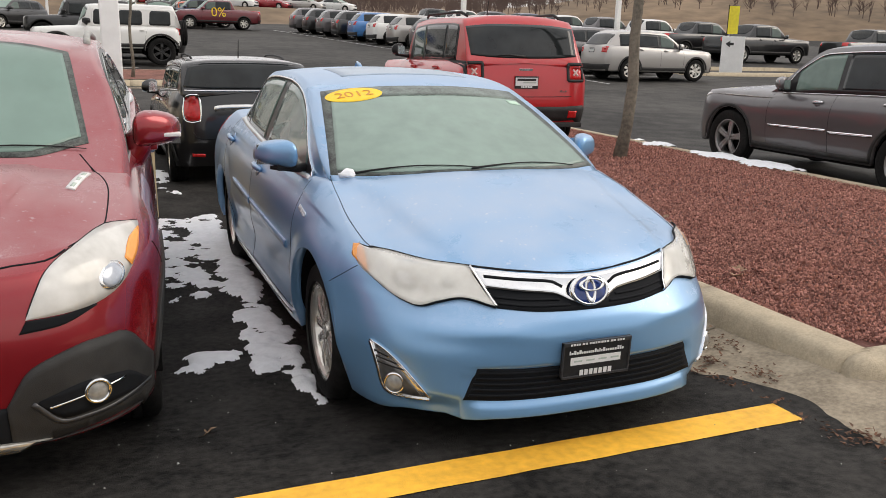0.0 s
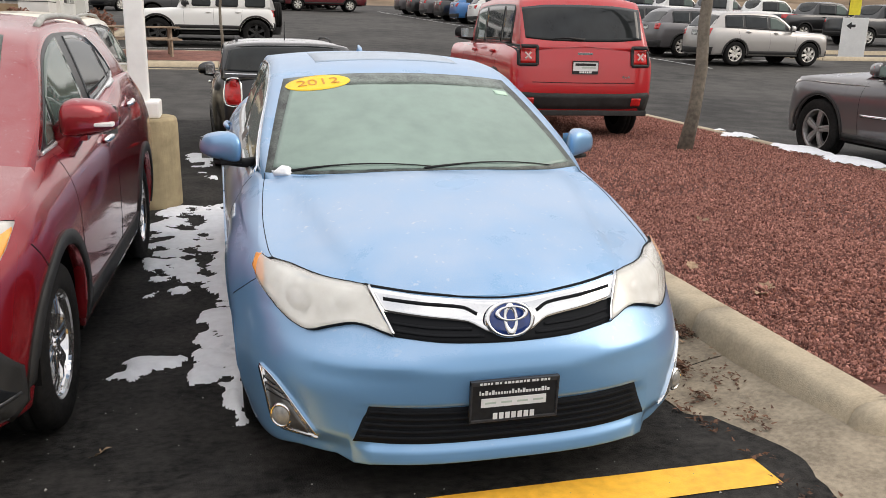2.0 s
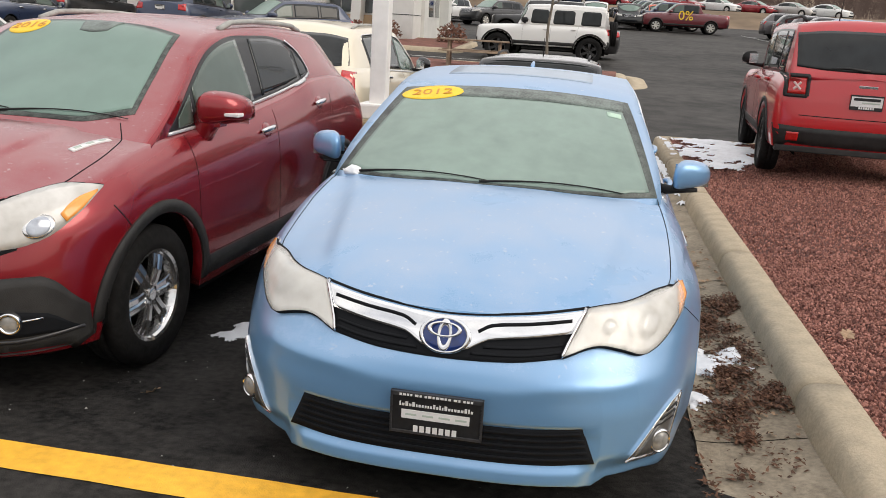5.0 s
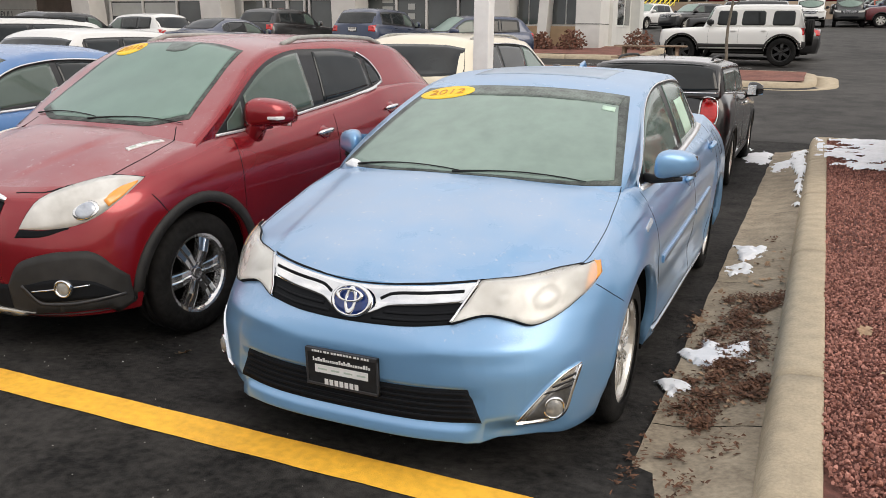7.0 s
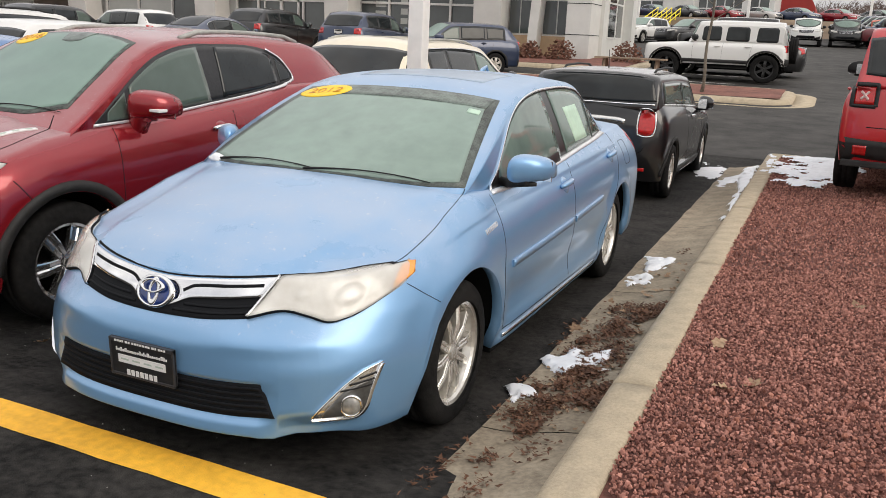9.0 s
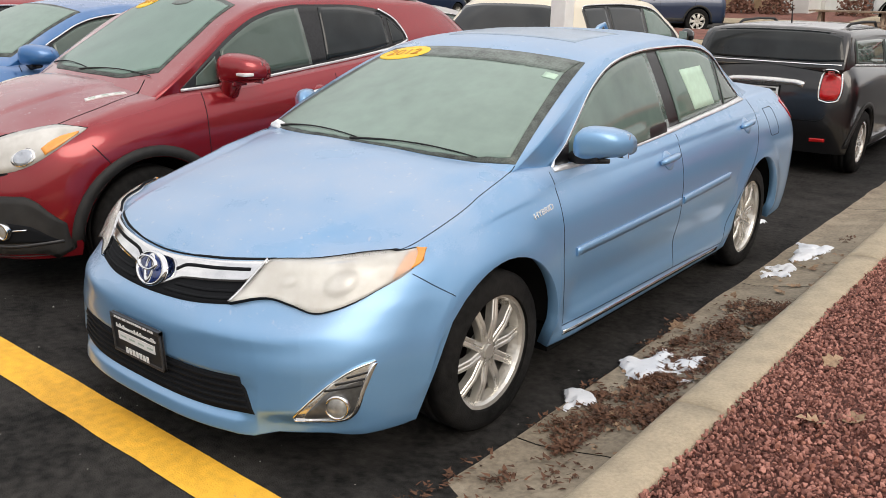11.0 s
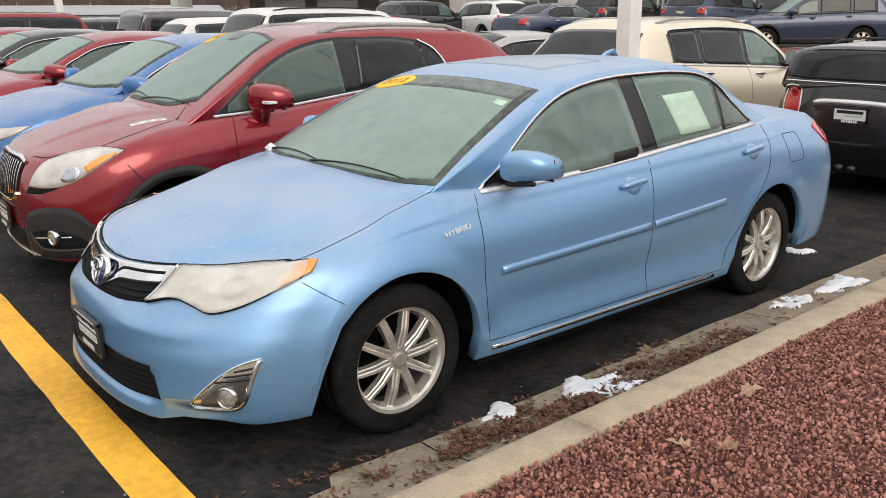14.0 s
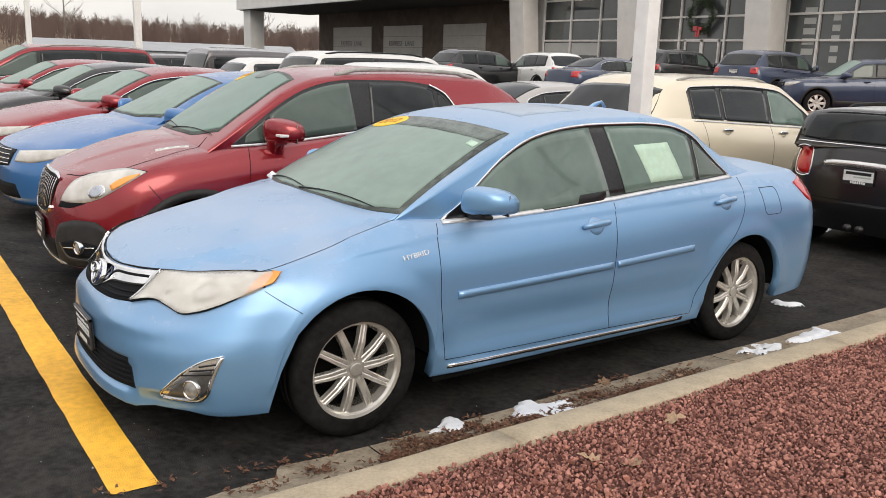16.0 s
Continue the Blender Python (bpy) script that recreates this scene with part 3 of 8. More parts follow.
        bmesh.ops.recalc_face_normals(bm, faces=bm.faces)
        return bm

    def base_z(self, y):
        return min(float(self.cb_z(y)), float(self.rz(y)) - 0.001) - 0.03

    def side_x(self, y, z):
        zb, zr = self.base_z(y), float(self.rz(y))
        t = min(1, max(0, (z - zb) / max(0.01, zr - zb)))
        xb, xr = float(self.cb_x(y)), float(self.rx(y))
        return xb + (xr - xb) * t ** 1.25

    def roof_z(self, x, y):
        zr, zc = float(self.rz(y)), float(self.cc(y))
        f = min(1.0, abs(x) / max(0.01, float(self.rx(y))))
        return zc - (zc - zr) * f ** self.s.get("roof_p", 2.3)


class Skin:
    """The finished skin, on which lamps, glass, joints and trim are laid."""

    def __init__(self, bm):
        from mathutils.bvhtree import BVHTree
        self.tree = BVHTree.FromBMesh(bm)

    def meet(self, a, b, view, side=1):
        """Where the skin is met from in front ('f': x, z), behind ('r'), the side ('s': y, z) or above ('t': x, y)."""
        o, d = {"f": ((a * side, -3, b), (0, 1, 0)), "r": ((a * side, 9, b), (0, -1, 0)), "s": ((3 * side, a, b), (-side, 0, 0)), "t": ((a * side, b, 4), (0, 0, -1))}[view]
        p, n, _, _ = self.tree.ray_cast(Vector(o), Vector(d))
        if p is None:
            q = {"f": (a * side, 0.5, b), "r": (a * side, 4, b), "s": (0.8 * side, a, b), "t": (a * side, b, 1)}[view]
            p, n, _, _ = self.tree.find_nearest(Vector(q))
        if n.dot(Vector(d)) > 0:
            n = -n
        return p, n


def lay(skin, name, mat, parent, lo, hi, view, nu=14, nv=5, off=0.003, thick=0.008, side=1, smooth=True, label="", dome=0.0):
    """A sheet between two lines of a view, laid on the skin with a thickness."""
    a, b = along(lo, nu + 1, smooth), along(hi, nu + 1, smooth)
    top, bot = [], []
    for i in range(nu + 1):
        for j in range(nv + 1):
            q = a[i] + (b[i] - a[i]) * j / nv
            p, n = skin.meet(q[0], q[1], view, side)
            lift = off + dome * 16 * (i / nu) * (1 - i / nu) * (j / nv) * (1 - j / nv)
            top.append(p + n * lift)
            bot.append(p + n * (off - thick))
    k, w = len(top), nv + 1
    faces = []
    for i in range(nu):
        for j in range(nv):
            c = i * w + j
            faces += [(c, c + w, c + w + 1, c + 1), (k + c, k + c + 1, k + c + w + 1, k + c + w)]
    ring = [i * w for i in range(nu + 1)] + [nu * w + j for j in range(1, nv + 1)] + [i * w + nv for i in range(nu - 1, -1, -1)] + [j for j in range(nv - 1, 0, -1)]
    for r0, r1 in zip(ring, ring[1:] + ring[:1]):
        faces.append((r0, k + r0, k + r1, r1))
    bm = bmesh.new()
    vs = [bm.verts.new(v) for v in top + bot]
    for f in faces:
        try:
            bm.faces.new([vs[i] for i in f])
        except ValueError:
            pass
    bmesh.ops.recalc_face_normals(bm, faces=bm.faces)
    me = bpy.data.meshes.new(name)
    bm.to_mesh(me)
    bm.free()
    me.materials.append(mat)
    flags = [len(p.vertices) == 4 and i < nu * nv * 2 for i, p in enumerate(me.polygons)]
    me.polygons.foreach_set("use_smooth", flags)
    ob = new(name, me)
    ob.parent = parent
    if label:
        tagged(ob, label)
    return ob


def line(skin, name, mat, parent, pts, view, width=0.006, off=0.0012, thick=0.004, side=1, n=30, smooth=True, label=""):
    """A narrow strip along a line of a view: a joint, a moulding, a bright trim."""
    p = along(pts, n, smooth)
    d = np.gradient(p, axis=0)
    d /= np.maximum(1e-9, np.linalg.norm(d, axis=1))[:, None]
    nrm = np.stack([-d[:, 1], d[:, 0]], 1) * width / 2
    return lay(skin, name, mat, parent, p - nrm, p + nrm, view, nu=n, nv=1, off=off, thick=thick, side=side, smooth=False, label=label)


def disc(name, mat, parent, centre, normal, rx, rz, depth=0.01, seg=28, label="", ring=0.0, dome=0.0):
    """A round or oval boss, or a ring of that width, facing along a normal."""
    bm = bmesh.new()
    q = Vector(normal).to_track_quat("Z", "X").to_matrix()
    up = q.transposed() @ Vector((0, 0, 1))
    spin = Matrix.Rotation(math.atan2(-up.x, up.y), 3, "Z")
    rings = []
    spec = [(1, -depth), (1, 0.6 * depth), (0.92, depth)] + ([(1 - ring / rx, depth), (1 - ring / rx - 0.02, -depth)] if ring else [(0.6, depth + dome * 0.64), (0.25, depth + dome * 0.95)])
    for f, h in spec:
        rings.append([bm.verts.new(Vector(centre) + q @ (spin @ Vector((f * rx * math.cos(k * math.tau / seg), f * rz * math.sin(k * math.tau / seg), h)))) for k in range(seg)])
    for r0, r1 in zip(rings, rings[1:]):
        for k in range(seg):
            bm.faces.new((r0[k], r0[(k + 1) % seg], r1[(k + 1) % seg], r1[k]))
    if not ring:
        bm.faces.new(rings[-1])
    return part(name, bm, mat, parent, label, smooth=True)


def wheel_meshes(radius, rim_r, width, spokes, rim_mat, style="straight", fine=True):
    """Tyre and rim, hub at the origin, outer face towards +x."""
    seg = 56 if fine else 24
    w = width / 2
    bm = bmesh.new()
    lathe(bm, [(-w * 0.8, rim_r), (-w, radius - 0.075), (-w * 0.93, radius - 0.02), (-w * 0.75, radius - 0.004), (-w * 0.28, radius), (-w * 0.26, radius - 0.008), (-w * 0.2, radius - 0.008), (-w * 0.18, radius), (w * 0.18, radius), (w * 0.2, radius - 0.008), (w * 0.26, radius - 0.008), (w * 0.28, radius), (w * 0.75, radius - 0.004),
               (w * 0.93, radius - 0.02), (w * 0.985, radius - 0.045), (w, radius - 0.075), (w * 0.99, radius - 0.09), (w * 0.985, radius - 0.093), (w * 0.96, rim_r + 0.012), (w * 0.86, rim_r)], seg)
    bmesh.ops.recalc_face_normals(bm, faces=bm.faces)
    tyre = bpy.data.meshes.new("tyre")
    bm.to_mesh(tyre)
    bm.free()
    tyre.materials.append(M["tyre"])
    tyre.polygons.foreach_set("use_smooth", [True] * len(tyre.polygons))
    bm = bmesh.new()
    face = w * 0.82
    lathe(bm, [(-w * 0.7, rim_r - 0.01), (face - 0.05, rim_r - 0.035), (face - 0.012, rim_r - 0.022), (face, rim_r - 0.014), (face + 0.006, rim_r + 0.004), (face - 0.004, rim_r + 0.008)], seg)
    lathe(bm, [(face - 0.07, 0.066), (face - 0.03, 0.064), (face - 0.02, 0.058), (face - 0.018, 0.034), (face - 0.008, 0.031), (face - 0.006, 0.026), (face - 0.006, 0.001)], 24)
    for k in range(spokes):
        a = k * math.tau / spokes
        rot = Matrix.Rotation(a, 4, "X")
        wide = {"straight": (0.021, 0.0175), "split": (0.020, 0.030), "broad": (0.034, 0.045)}[style]
        r_out = rim_r - 0.02
        rows = []
        for t in (0, 0.5, 1):
            r, hw = 0.045 + (r_out - 0.045) * t, wide[0] + (wide[1] - wide[0]) * t
            x = face - 0.014 + 0.010 * math.sin(t * math.pi) - 0.004 * t
            groove = 0.007 if style != "straight" else 0.004
            rows.append([bm.verts.new(rot @ Vector((x - dx, hw * s2, r))) for s2, dx in ((-1, 0.035), (-1, 0.004), (-0.8, 0), (-0.22, 0.001), (0, groove), (0.22, 0.001), (0.8, 0), (1, 0.004), (1, 0.035))])
        for r0, r1 in zip(rows, rows[1:]):
            for j in range(len(r0) - 1):
                bm.faces.new((r0[j], r0[j + 1], r1[j + 1], r1[j]))
    for k in range(5):
        a = (k + 0.5) * math.tau / 5
        lathe(bm, [(face - 0.008, 0.009), (face - 0.004, 0.008), (face - 0.004, 0.001)], 8, centre=(0, 0.05 * math.cos(a), 0.05 * math.sin(a)))
    bmesh.ops.recalc_face_normals(bm, faces=bm.faces)
    rim = bpy.data.meshes.new("rim")
    bm.to_mesh(rim)
    bm.free()
    rim.materials.append(rim_mat)
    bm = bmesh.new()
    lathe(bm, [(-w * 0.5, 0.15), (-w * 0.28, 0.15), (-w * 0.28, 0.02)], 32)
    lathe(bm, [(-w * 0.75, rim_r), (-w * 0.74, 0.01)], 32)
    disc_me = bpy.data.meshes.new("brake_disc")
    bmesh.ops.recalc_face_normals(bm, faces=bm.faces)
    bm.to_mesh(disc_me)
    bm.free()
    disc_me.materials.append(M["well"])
    return tyre, rim, disc_me


def put_wheels(car, s, meshes, inset=0.0):
    for yc in s["axles"]:
        for side in (1, -1):
            tyre, rim, brake = meshes
            w = new("wheel")
            w.parent = car
            w.matrix_basis = pose(side * (s["half"] - s["tyre_w"] / 2 - 0.012 - inset), yc, s["hub"], 0, 0, 0 if side > 0 else 180) @ pose(0, 0, 0, random.uniform(0, 70), 0, 0)
            for nm, me in (("tyre", tyre), ("rim", rim), ("brake_disc", brake)):
                o = new(nm, me)
                o.parent = w


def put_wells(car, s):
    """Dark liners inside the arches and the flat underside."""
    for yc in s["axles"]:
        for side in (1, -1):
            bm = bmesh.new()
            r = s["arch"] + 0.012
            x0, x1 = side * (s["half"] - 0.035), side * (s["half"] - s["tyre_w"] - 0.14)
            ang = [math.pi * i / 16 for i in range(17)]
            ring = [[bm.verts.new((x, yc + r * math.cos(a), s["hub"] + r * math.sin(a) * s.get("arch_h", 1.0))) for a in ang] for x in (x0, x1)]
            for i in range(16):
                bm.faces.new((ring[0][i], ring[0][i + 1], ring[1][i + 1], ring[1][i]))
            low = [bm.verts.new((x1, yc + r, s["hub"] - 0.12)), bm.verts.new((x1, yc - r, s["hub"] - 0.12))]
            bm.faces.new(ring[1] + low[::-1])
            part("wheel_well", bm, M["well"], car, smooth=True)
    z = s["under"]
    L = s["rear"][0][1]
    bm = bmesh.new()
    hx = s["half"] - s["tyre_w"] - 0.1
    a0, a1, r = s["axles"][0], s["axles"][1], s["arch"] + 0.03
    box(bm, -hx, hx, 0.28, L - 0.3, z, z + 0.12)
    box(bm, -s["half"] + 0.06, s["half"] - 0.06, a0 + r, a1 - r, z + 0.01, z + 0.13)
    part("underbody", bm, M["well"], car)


def mirror(car, paint_mat, y, z, x, size=(0.2, 0.14, 0.13), stalk=None, strip=None):
    """A door mirror on each side: shell, glass, stalk."""
    for side in (1, -1):
        w, d, h = size
        bm = bmesh.new()
        prof = [(0.0, 0.42), (0.05, 0.66), (0.16, 0.86), (0.4, 0.98), (0.7, 1.0), (1.0, 0.96)]
        rings = []
        for t, k in prof:
            ring = []
            for i in range(20):
                a = i * math.tau / 20
                c, sn = math.cos(a), math.sin(a)
                px = abs(c) ** 0.62 * (1 if c > 0 else -1) * w / 2 * k
                u = 0.5 + px / w
                pz = (abs(sn) ** 0.7 * h * 0.62 * k * (1.0 - 0.34 * u * u) if sn > 0 else -(abs(sn) ** 0.55) * h * 0.45 * k * (1.0 - 0.42 * u))
                ring.append(bm.verts.new((side * (x + w / 2 + px + 0.025 * t), y + (t - 0.5) * d + 0.11 * (px / w), z + pz - 0.008 * t)))
            rings.append(ring)
        for r0, r1 in zip(rings, rings[1:]):
            for i in range(20):
                bm.faces.new((r0[i], r0[(i + 1) % 20], r1[(i + 1) % 20], r1[i]))
        bm.faces.new(rings[0])
        bm.faces.new(rings[-1])
        mo = part("door_mirror", bm, paint_mat, car, smooth=True)
        bm = bmesh.new()
        if stalk:
            tube(bm, [(side * (x - 0.05), y + 0.0, z - h * 0.95), (side * (x + 0.0), y + 0.0, z - h * 0.72), (side * (x + w * 0.16), y - 0.01, z - h * 0.3), (side * (x + w * 0.32), y - 0.01, z - h * 0.02)], [0.05, 0.062, 0.072, 0.06], 12)
        else:
            tube(bm, [(side * (x - 0.06), y + 0.015, z - h * 0.5), (side * (x + 0.01), y, z - h * 0.48), (side * (x + w * 0.75), y + 0.005, z - h * 0.43)], [0.03, 0.022, 0.01], 8)
        part("mirror_stalk", bm, stalk or M["trim"], mo, smooth=True)
        bm = bmesh.new()
        box(bm, side * (x + 0.03), side * (x + w + 0.01), y + d / 2 - 0.002, y + d / 2 + 0.003, z - h * 0.37, z + h * 0.33, 0.001)
        part("mirror_glass", bm, M["chrome"], mo)
        bm = bmesh.new()
        box(bm, side * (x + 0.02), side * (x + w * 0.55), y - d * 0.3, y + d * 0.30, z - h * 0.46, z - h * 0.30, 0.008)
        part("mirror_base", bm, stalk or M["trim"], mo)
        if strip:
            bm = bmesh.new()
            box(bm, side * (x + w * 0.5), side * (x + w + 0.010), y - d * 0.36, y + d * 0.1, z - h * 0.12, z - h * 0.02, 0.006)
            part("indicator", bm, strip, mo)


def handle(skin, car, mat, y, z, side, length=0.17, chrome=None):
    bm = bmesh.new()
    pts = []
    for t in np.linspace(-0.5, 0.5, 9):
        q, m = skin.meet(y + t * length, z + 0.012 * t, "s", side)
        pts.append(q + m * (0.006 + 0.026 * math.cos(t * math.pi) ** 0.6))
    tube(bm, pts, [0.012, 0.016, 0.017, 0.017, 0.017, 0.017, 0.017, 0.016, 0.012], 8)
    h = part("door_handle", bm, chrome or mat, car, smooth=True)
    lay(skin, "handle_cup", M["gap"] if mat is None else mat, h, [(y + 0.055 * math.cos(a), z - 0.004 - 0.046 * math.sin(a)) for a in np.linspace(math.pi, 0, 11)], [(y + 0.055 * math.cos(a), z - 0.004 + 0.046 * math.sin(a)) for a in np.linspace(math.pi, 0, 11)], "s", 12, 4, 0.0012, 0.004, side, smooth=False)


# ---- ground, kerb, gravel island ----
def ground_z(x, y):
    t = max(0.0, min(1.0, (0.95 - y) / 1.05))
    return 0.046 * max(0.0, min(y, 75.0) - 10.5) + 1.85 * max(0.0, min(1.0, (y - 80.0) / 9.0)) + 0.085 * t * t * (3 - 2 * t)


def gutter_z(x, y):
    """The concrete gutter climbs from the asphalt to the kerb."""
    return ground_z(x, y) * 0.6 + 0.012 + 0.083 * max(0.0, min(1.0, (x - 1.06) / 0.38)) ** 1.2


def island_z(x, y):
    """The mound of the gravel island."""
    ex = min(x - 1.62, 6.05 - x)
    ey = min(y - 0.1, 10.95 - y)
    t = max(0.0, min(1.0, min(ex, ey) / 1.6))
    return 0.222 + 0.115 * t * t * (3 - 2 * t) + 0.012 * noise.noise((x * 1.3, y * 1.3, 2.0))


def ground():
    xs = sorted(set([-400, -250, -160, -110, -80, -60] + list(range(-50, 51, 5)) + [60, 80, 110, 160, 250, 400]))
    ys = sorted(set([-300, -120, -60, -30, -15, -8, -4, -2, -1, -0.4, 4, 8] + [-0.2 + 0.1 * k for k in range(13)] + list(range(10, 75, 2)) + [10.5, 75, 80, 89, 100, 140, 200, 300, 420]))
    v = [(x, y, ground_z(x, y)) for y in ys for x in xs]
    w = len(xs)
    f = [(j * w + i, j * w + i + 1, (j + 1) * w + i + 1, (j + 1) * w + i) for j in range(len(ys) - 1) for i in range(w - 1)]
    tagged(mesh_object("ground", v, f, M["asphalt"]), "dark patched asphalt of a car park", "ground", kind="structure")


ground()


# kerb round the island: one moulded profile swept along its edge, cut into lengths
def kerb_path(x0, x1, y0, y1, r, n=10):
    """A closed rounded rectangle, from the long side beside the sedan."""
    pts = []
    for cx, cy, a0 in ((x0 + r, y0 + r, 180), (x1 - r, y0 + r, 270), (x1 - r, y1 - r, 0), (x0 + r, y1 - r, 90)):
        pts += [(cx + r * math.cos(radians(a0 + 90 * i / n)), cy + r * math.sin(radians(a0 + 90 * i / n))) for i in range(n + 1)]
    return pts + pts[:1]


def kerb(name, label, path, profile, base, piece=2.4, start=0.0, joint=0.008):
    """profile: (inwards, height) points; path runs round the island's edge."""
    p = np.array(path, float)
    seg = np.concatenate([[0], np.cumsum(np.linalg.norm(np.diff(p, axis=0), axis=1))])
    root = thing(name, label, "kerb", kind="structure")
    total = seg[-1]
    cuts = [0.0] + [c for c in np.arange((total - start) % piece, total - 0.03, piece) if c > 0.03] + [total]
    for a, b in zip(cuts, cuts[1:]):
        us = np.linspace(a + joint / 2, b - joint / 2, max(3, int((b - a) / 0.12)))
        verts, faces, k = [], [], len(profile)
        for u in us:
            q = np.array([np.interp(u, seg, p[:, 0]), np.interp(u, seg, p[:, 1])])
            e = np.array([np.interp(min(u + 0.02, total), seg, p[:, 0]) - np.interp(max(u - 0.02, 0), seg, p[:, 0]), np.interp(min(u + 0.02, total), seg, p[:, 1]) - np.interp(max(u - 0.02, 0), seg, p[:, 1])])
            e /= np.linalg.norm(e)
            inw = np.array([-e[1], e[0]])
            for d, h in profile:
                wob = 0.004 * noise.noise((q[0] * 3 + d * 9, q[1] * 3, h * 7))
                verts.append((q[0] + inw[0] * d, q[1] + inw[1] * d, base(q[0], q[1]) + h + wob * (1 if h > 0 else 0)))
        for i in range(len(us) - 1):
            for j in range(k - 1):
                c = i * k + j
                faces.append((c, c + 1, c + k + 1, c + k))
        faces += [tuple(range(k))[::-1], tuple(range((len(us) - 1) * k, len(us) * k))]
        mesh_object("kerb_stone", verts, faces, M["concrete"], root, smooth=True)
    return root


EDGE = kerb_path(1.45, 6.2, -0.07, 11.15, 0.17)
kerb("kerb", "weathered concrete kerb round the gravel island", EDGE, [(0.0, -0.12), (0.0, 0.088), (0.008, 0.125), (0.02, 0.172), (0.034, 0.2), (0.058, 0.218), (0.09, 0.226), (0.15, 0.231), (0.205, 0.232), (0.222, 0.224), (0.226, 0.2), (0.226, -0.12)], lambda x, y: 0.0, 2.41, 1.16)


def gutter():
    root = thing("gutter", "pale concrete gutter strip between asphalt and kerb", "gutter", kind="structure")
    cuts = [-3.2, -1.6, 0.95, 3.35, 5.8, 8.2, 10.6]
    for a, b in zip(cuts, cuts[1:]):
        ys = np.linspace(a + 0.004, b - 0.004, 22)
        verts, faces = [], []
        for y in ys:
            edge = 0.995 + 0.014 * noise.noise((0, y * 2.2, 5)) + 0.006 * noise.noise((0, y * 9.0, 7))
            far = 1.47 if y > 0.06 else 1.47 + 1.5 * min(1.0, (0.06 - y) / 0.3)
            verts.append((edge, y, ground_z(edge, y) - 0.03))
            for k in range(6):
                x = edge + (far - edge) * k / 5
                verts.append((x, y, gutter_z(x, y) + 0.002 * noise.noise((x * 6, y * 6, 2))))
        for i in range(len(ys) - 1):
            for j in range(6):
                c = i * 7 + j
                faces.append((c, c + 1, c + 8, c + 7))
        mesh_object("gutter_slab", verts, faces, M["gutter"], root, smooth=False)


gutter()


def road_line(name, label, mat, pts, width, z=0.004, ragged=0.006, base=lambda x, y: 0.0):
    p = along(pts, max(4, int(np.linalg.norm(np.array(pts[-1]) - np.array(pts[0])) / 0.12)), False)
    d = np.array(pts[-1], float) - np.array(pts[0], float)
    d /= np.linalg.norm(d)
    nrm = np.array([-d[1], d[0]])
    verts, faces = [], []
    for i, q in enumerate(p):
        for sgn in (-1, 1):
            e = q + nrm * (sgn * width / 2 + ragged * noise.noise((q[0] * 4, q[1] * 4 + sgn * 9, 1)))
            verts.append((e[0], e[1], base(e[0], e[1]) + z))
    for i in range(len(p) - 1):
        faces.append((2 * i, 2 * i + 1, 2 * i + 3, 2 * i + 2))
    ob = mesh_object(name, verts, faces, mat, smooth=False)
    return tagged(ob, label, "road marking", kind="structure")


road_line("yellow_line", "worn yellow painted line along the car park row", M["yellow_line"], [(0.99, -0.066), (-0.5, -0.062), (-4.0, -0.04), (-26.0, 0.06)], 0.182, base=ground_z)


def island_bed():
    xs, ys = np.arange(1.655, 6.0, 0.1), np.arange(0.14, 11.0, 0.1)
    w = len(xs)
    v = [(x, y, island_z(x, y) - 0.02) for y in ys for x in xs]
    f = [(j * w + i, j * w + i + 1, (j + 1) * w + i + 1, (j + 1) * w + i) for j in range(len(ys) - 1) for i in range(w - 1)]
    return tagged(mesh_object("gravel_bed", v, f, M["gravel_bed"]), "mounded bed of red lava gravel", "gravel", kind="structure")


bed = island_bed()


def rock_shape(seed, n):
    rnd = random.Random(seed)
    bm = bmesh.new()
    flat = Vector((rnd.uniform(0.8, 1.3), rnd.uniform(0.7, 1.1), rnd.uniform(0.55, 0.95)))
    for _ in range(13 if n >= 20 else 8):
        d = Vector((rnd.gauss(0, 1), rnd.gauss(0, 1), rnd.gauss(0, 1))).normalized() * rnd.uniform(0.85, 1.15)
        bm.verts.new((d.x * flat.x, d.y * flat.y, d.z * flat.z))
    out = bmesh.ops.convex_hull(bm, input=bm.verts)
    bmesh.ops.delete(bm, geom=[v for v in bm.verts if not v.link_faces], context="VERTS")
    vs = np.array([v.co[:] for v in bm.verts])
    bmesh.ops.triangulate(bm, faces=bm.faces)
    bm.verts.index_update()
    fs = [[v.index for v in f.verts] for f in bm.faces]
    bm.free()
    return vs, fs


def worn_asphalt(x0, x1, y0, y1, label):
    xs, ys = np.linspace(x0, x1, 30), np.array(sorted(set(np.linspace(y0, y1, 40)) | {q for q in (10.5, 75.0) if y0 < q < y1}))
    w = len(xs)
    v = [(x, y + (0.25 * noise.noise((x * 0.4, 3, 1)) if j == 0 and y0 > 0 else 0), ground_z(x, y) + 0.004) for j, y in enumerate(ys) for x in xs]
    f = [(j * w + i, j * w + i + 1, (j + 1) * w + i + 1, (j + 1) * w + i) for j in range(len(ys) - 1) for i in range(w - 1)]
    tagged(mesh_object("road", v, f, M["far_asphalt"]), label, "road", kind="structure")


worn_asphalt(-70, 6.65, 11.6, 79, "older grey asphalt of the aisle")
worn_asphalt(6.65, 60, -12, 79, "older grey asphalt beyond the gravel island")


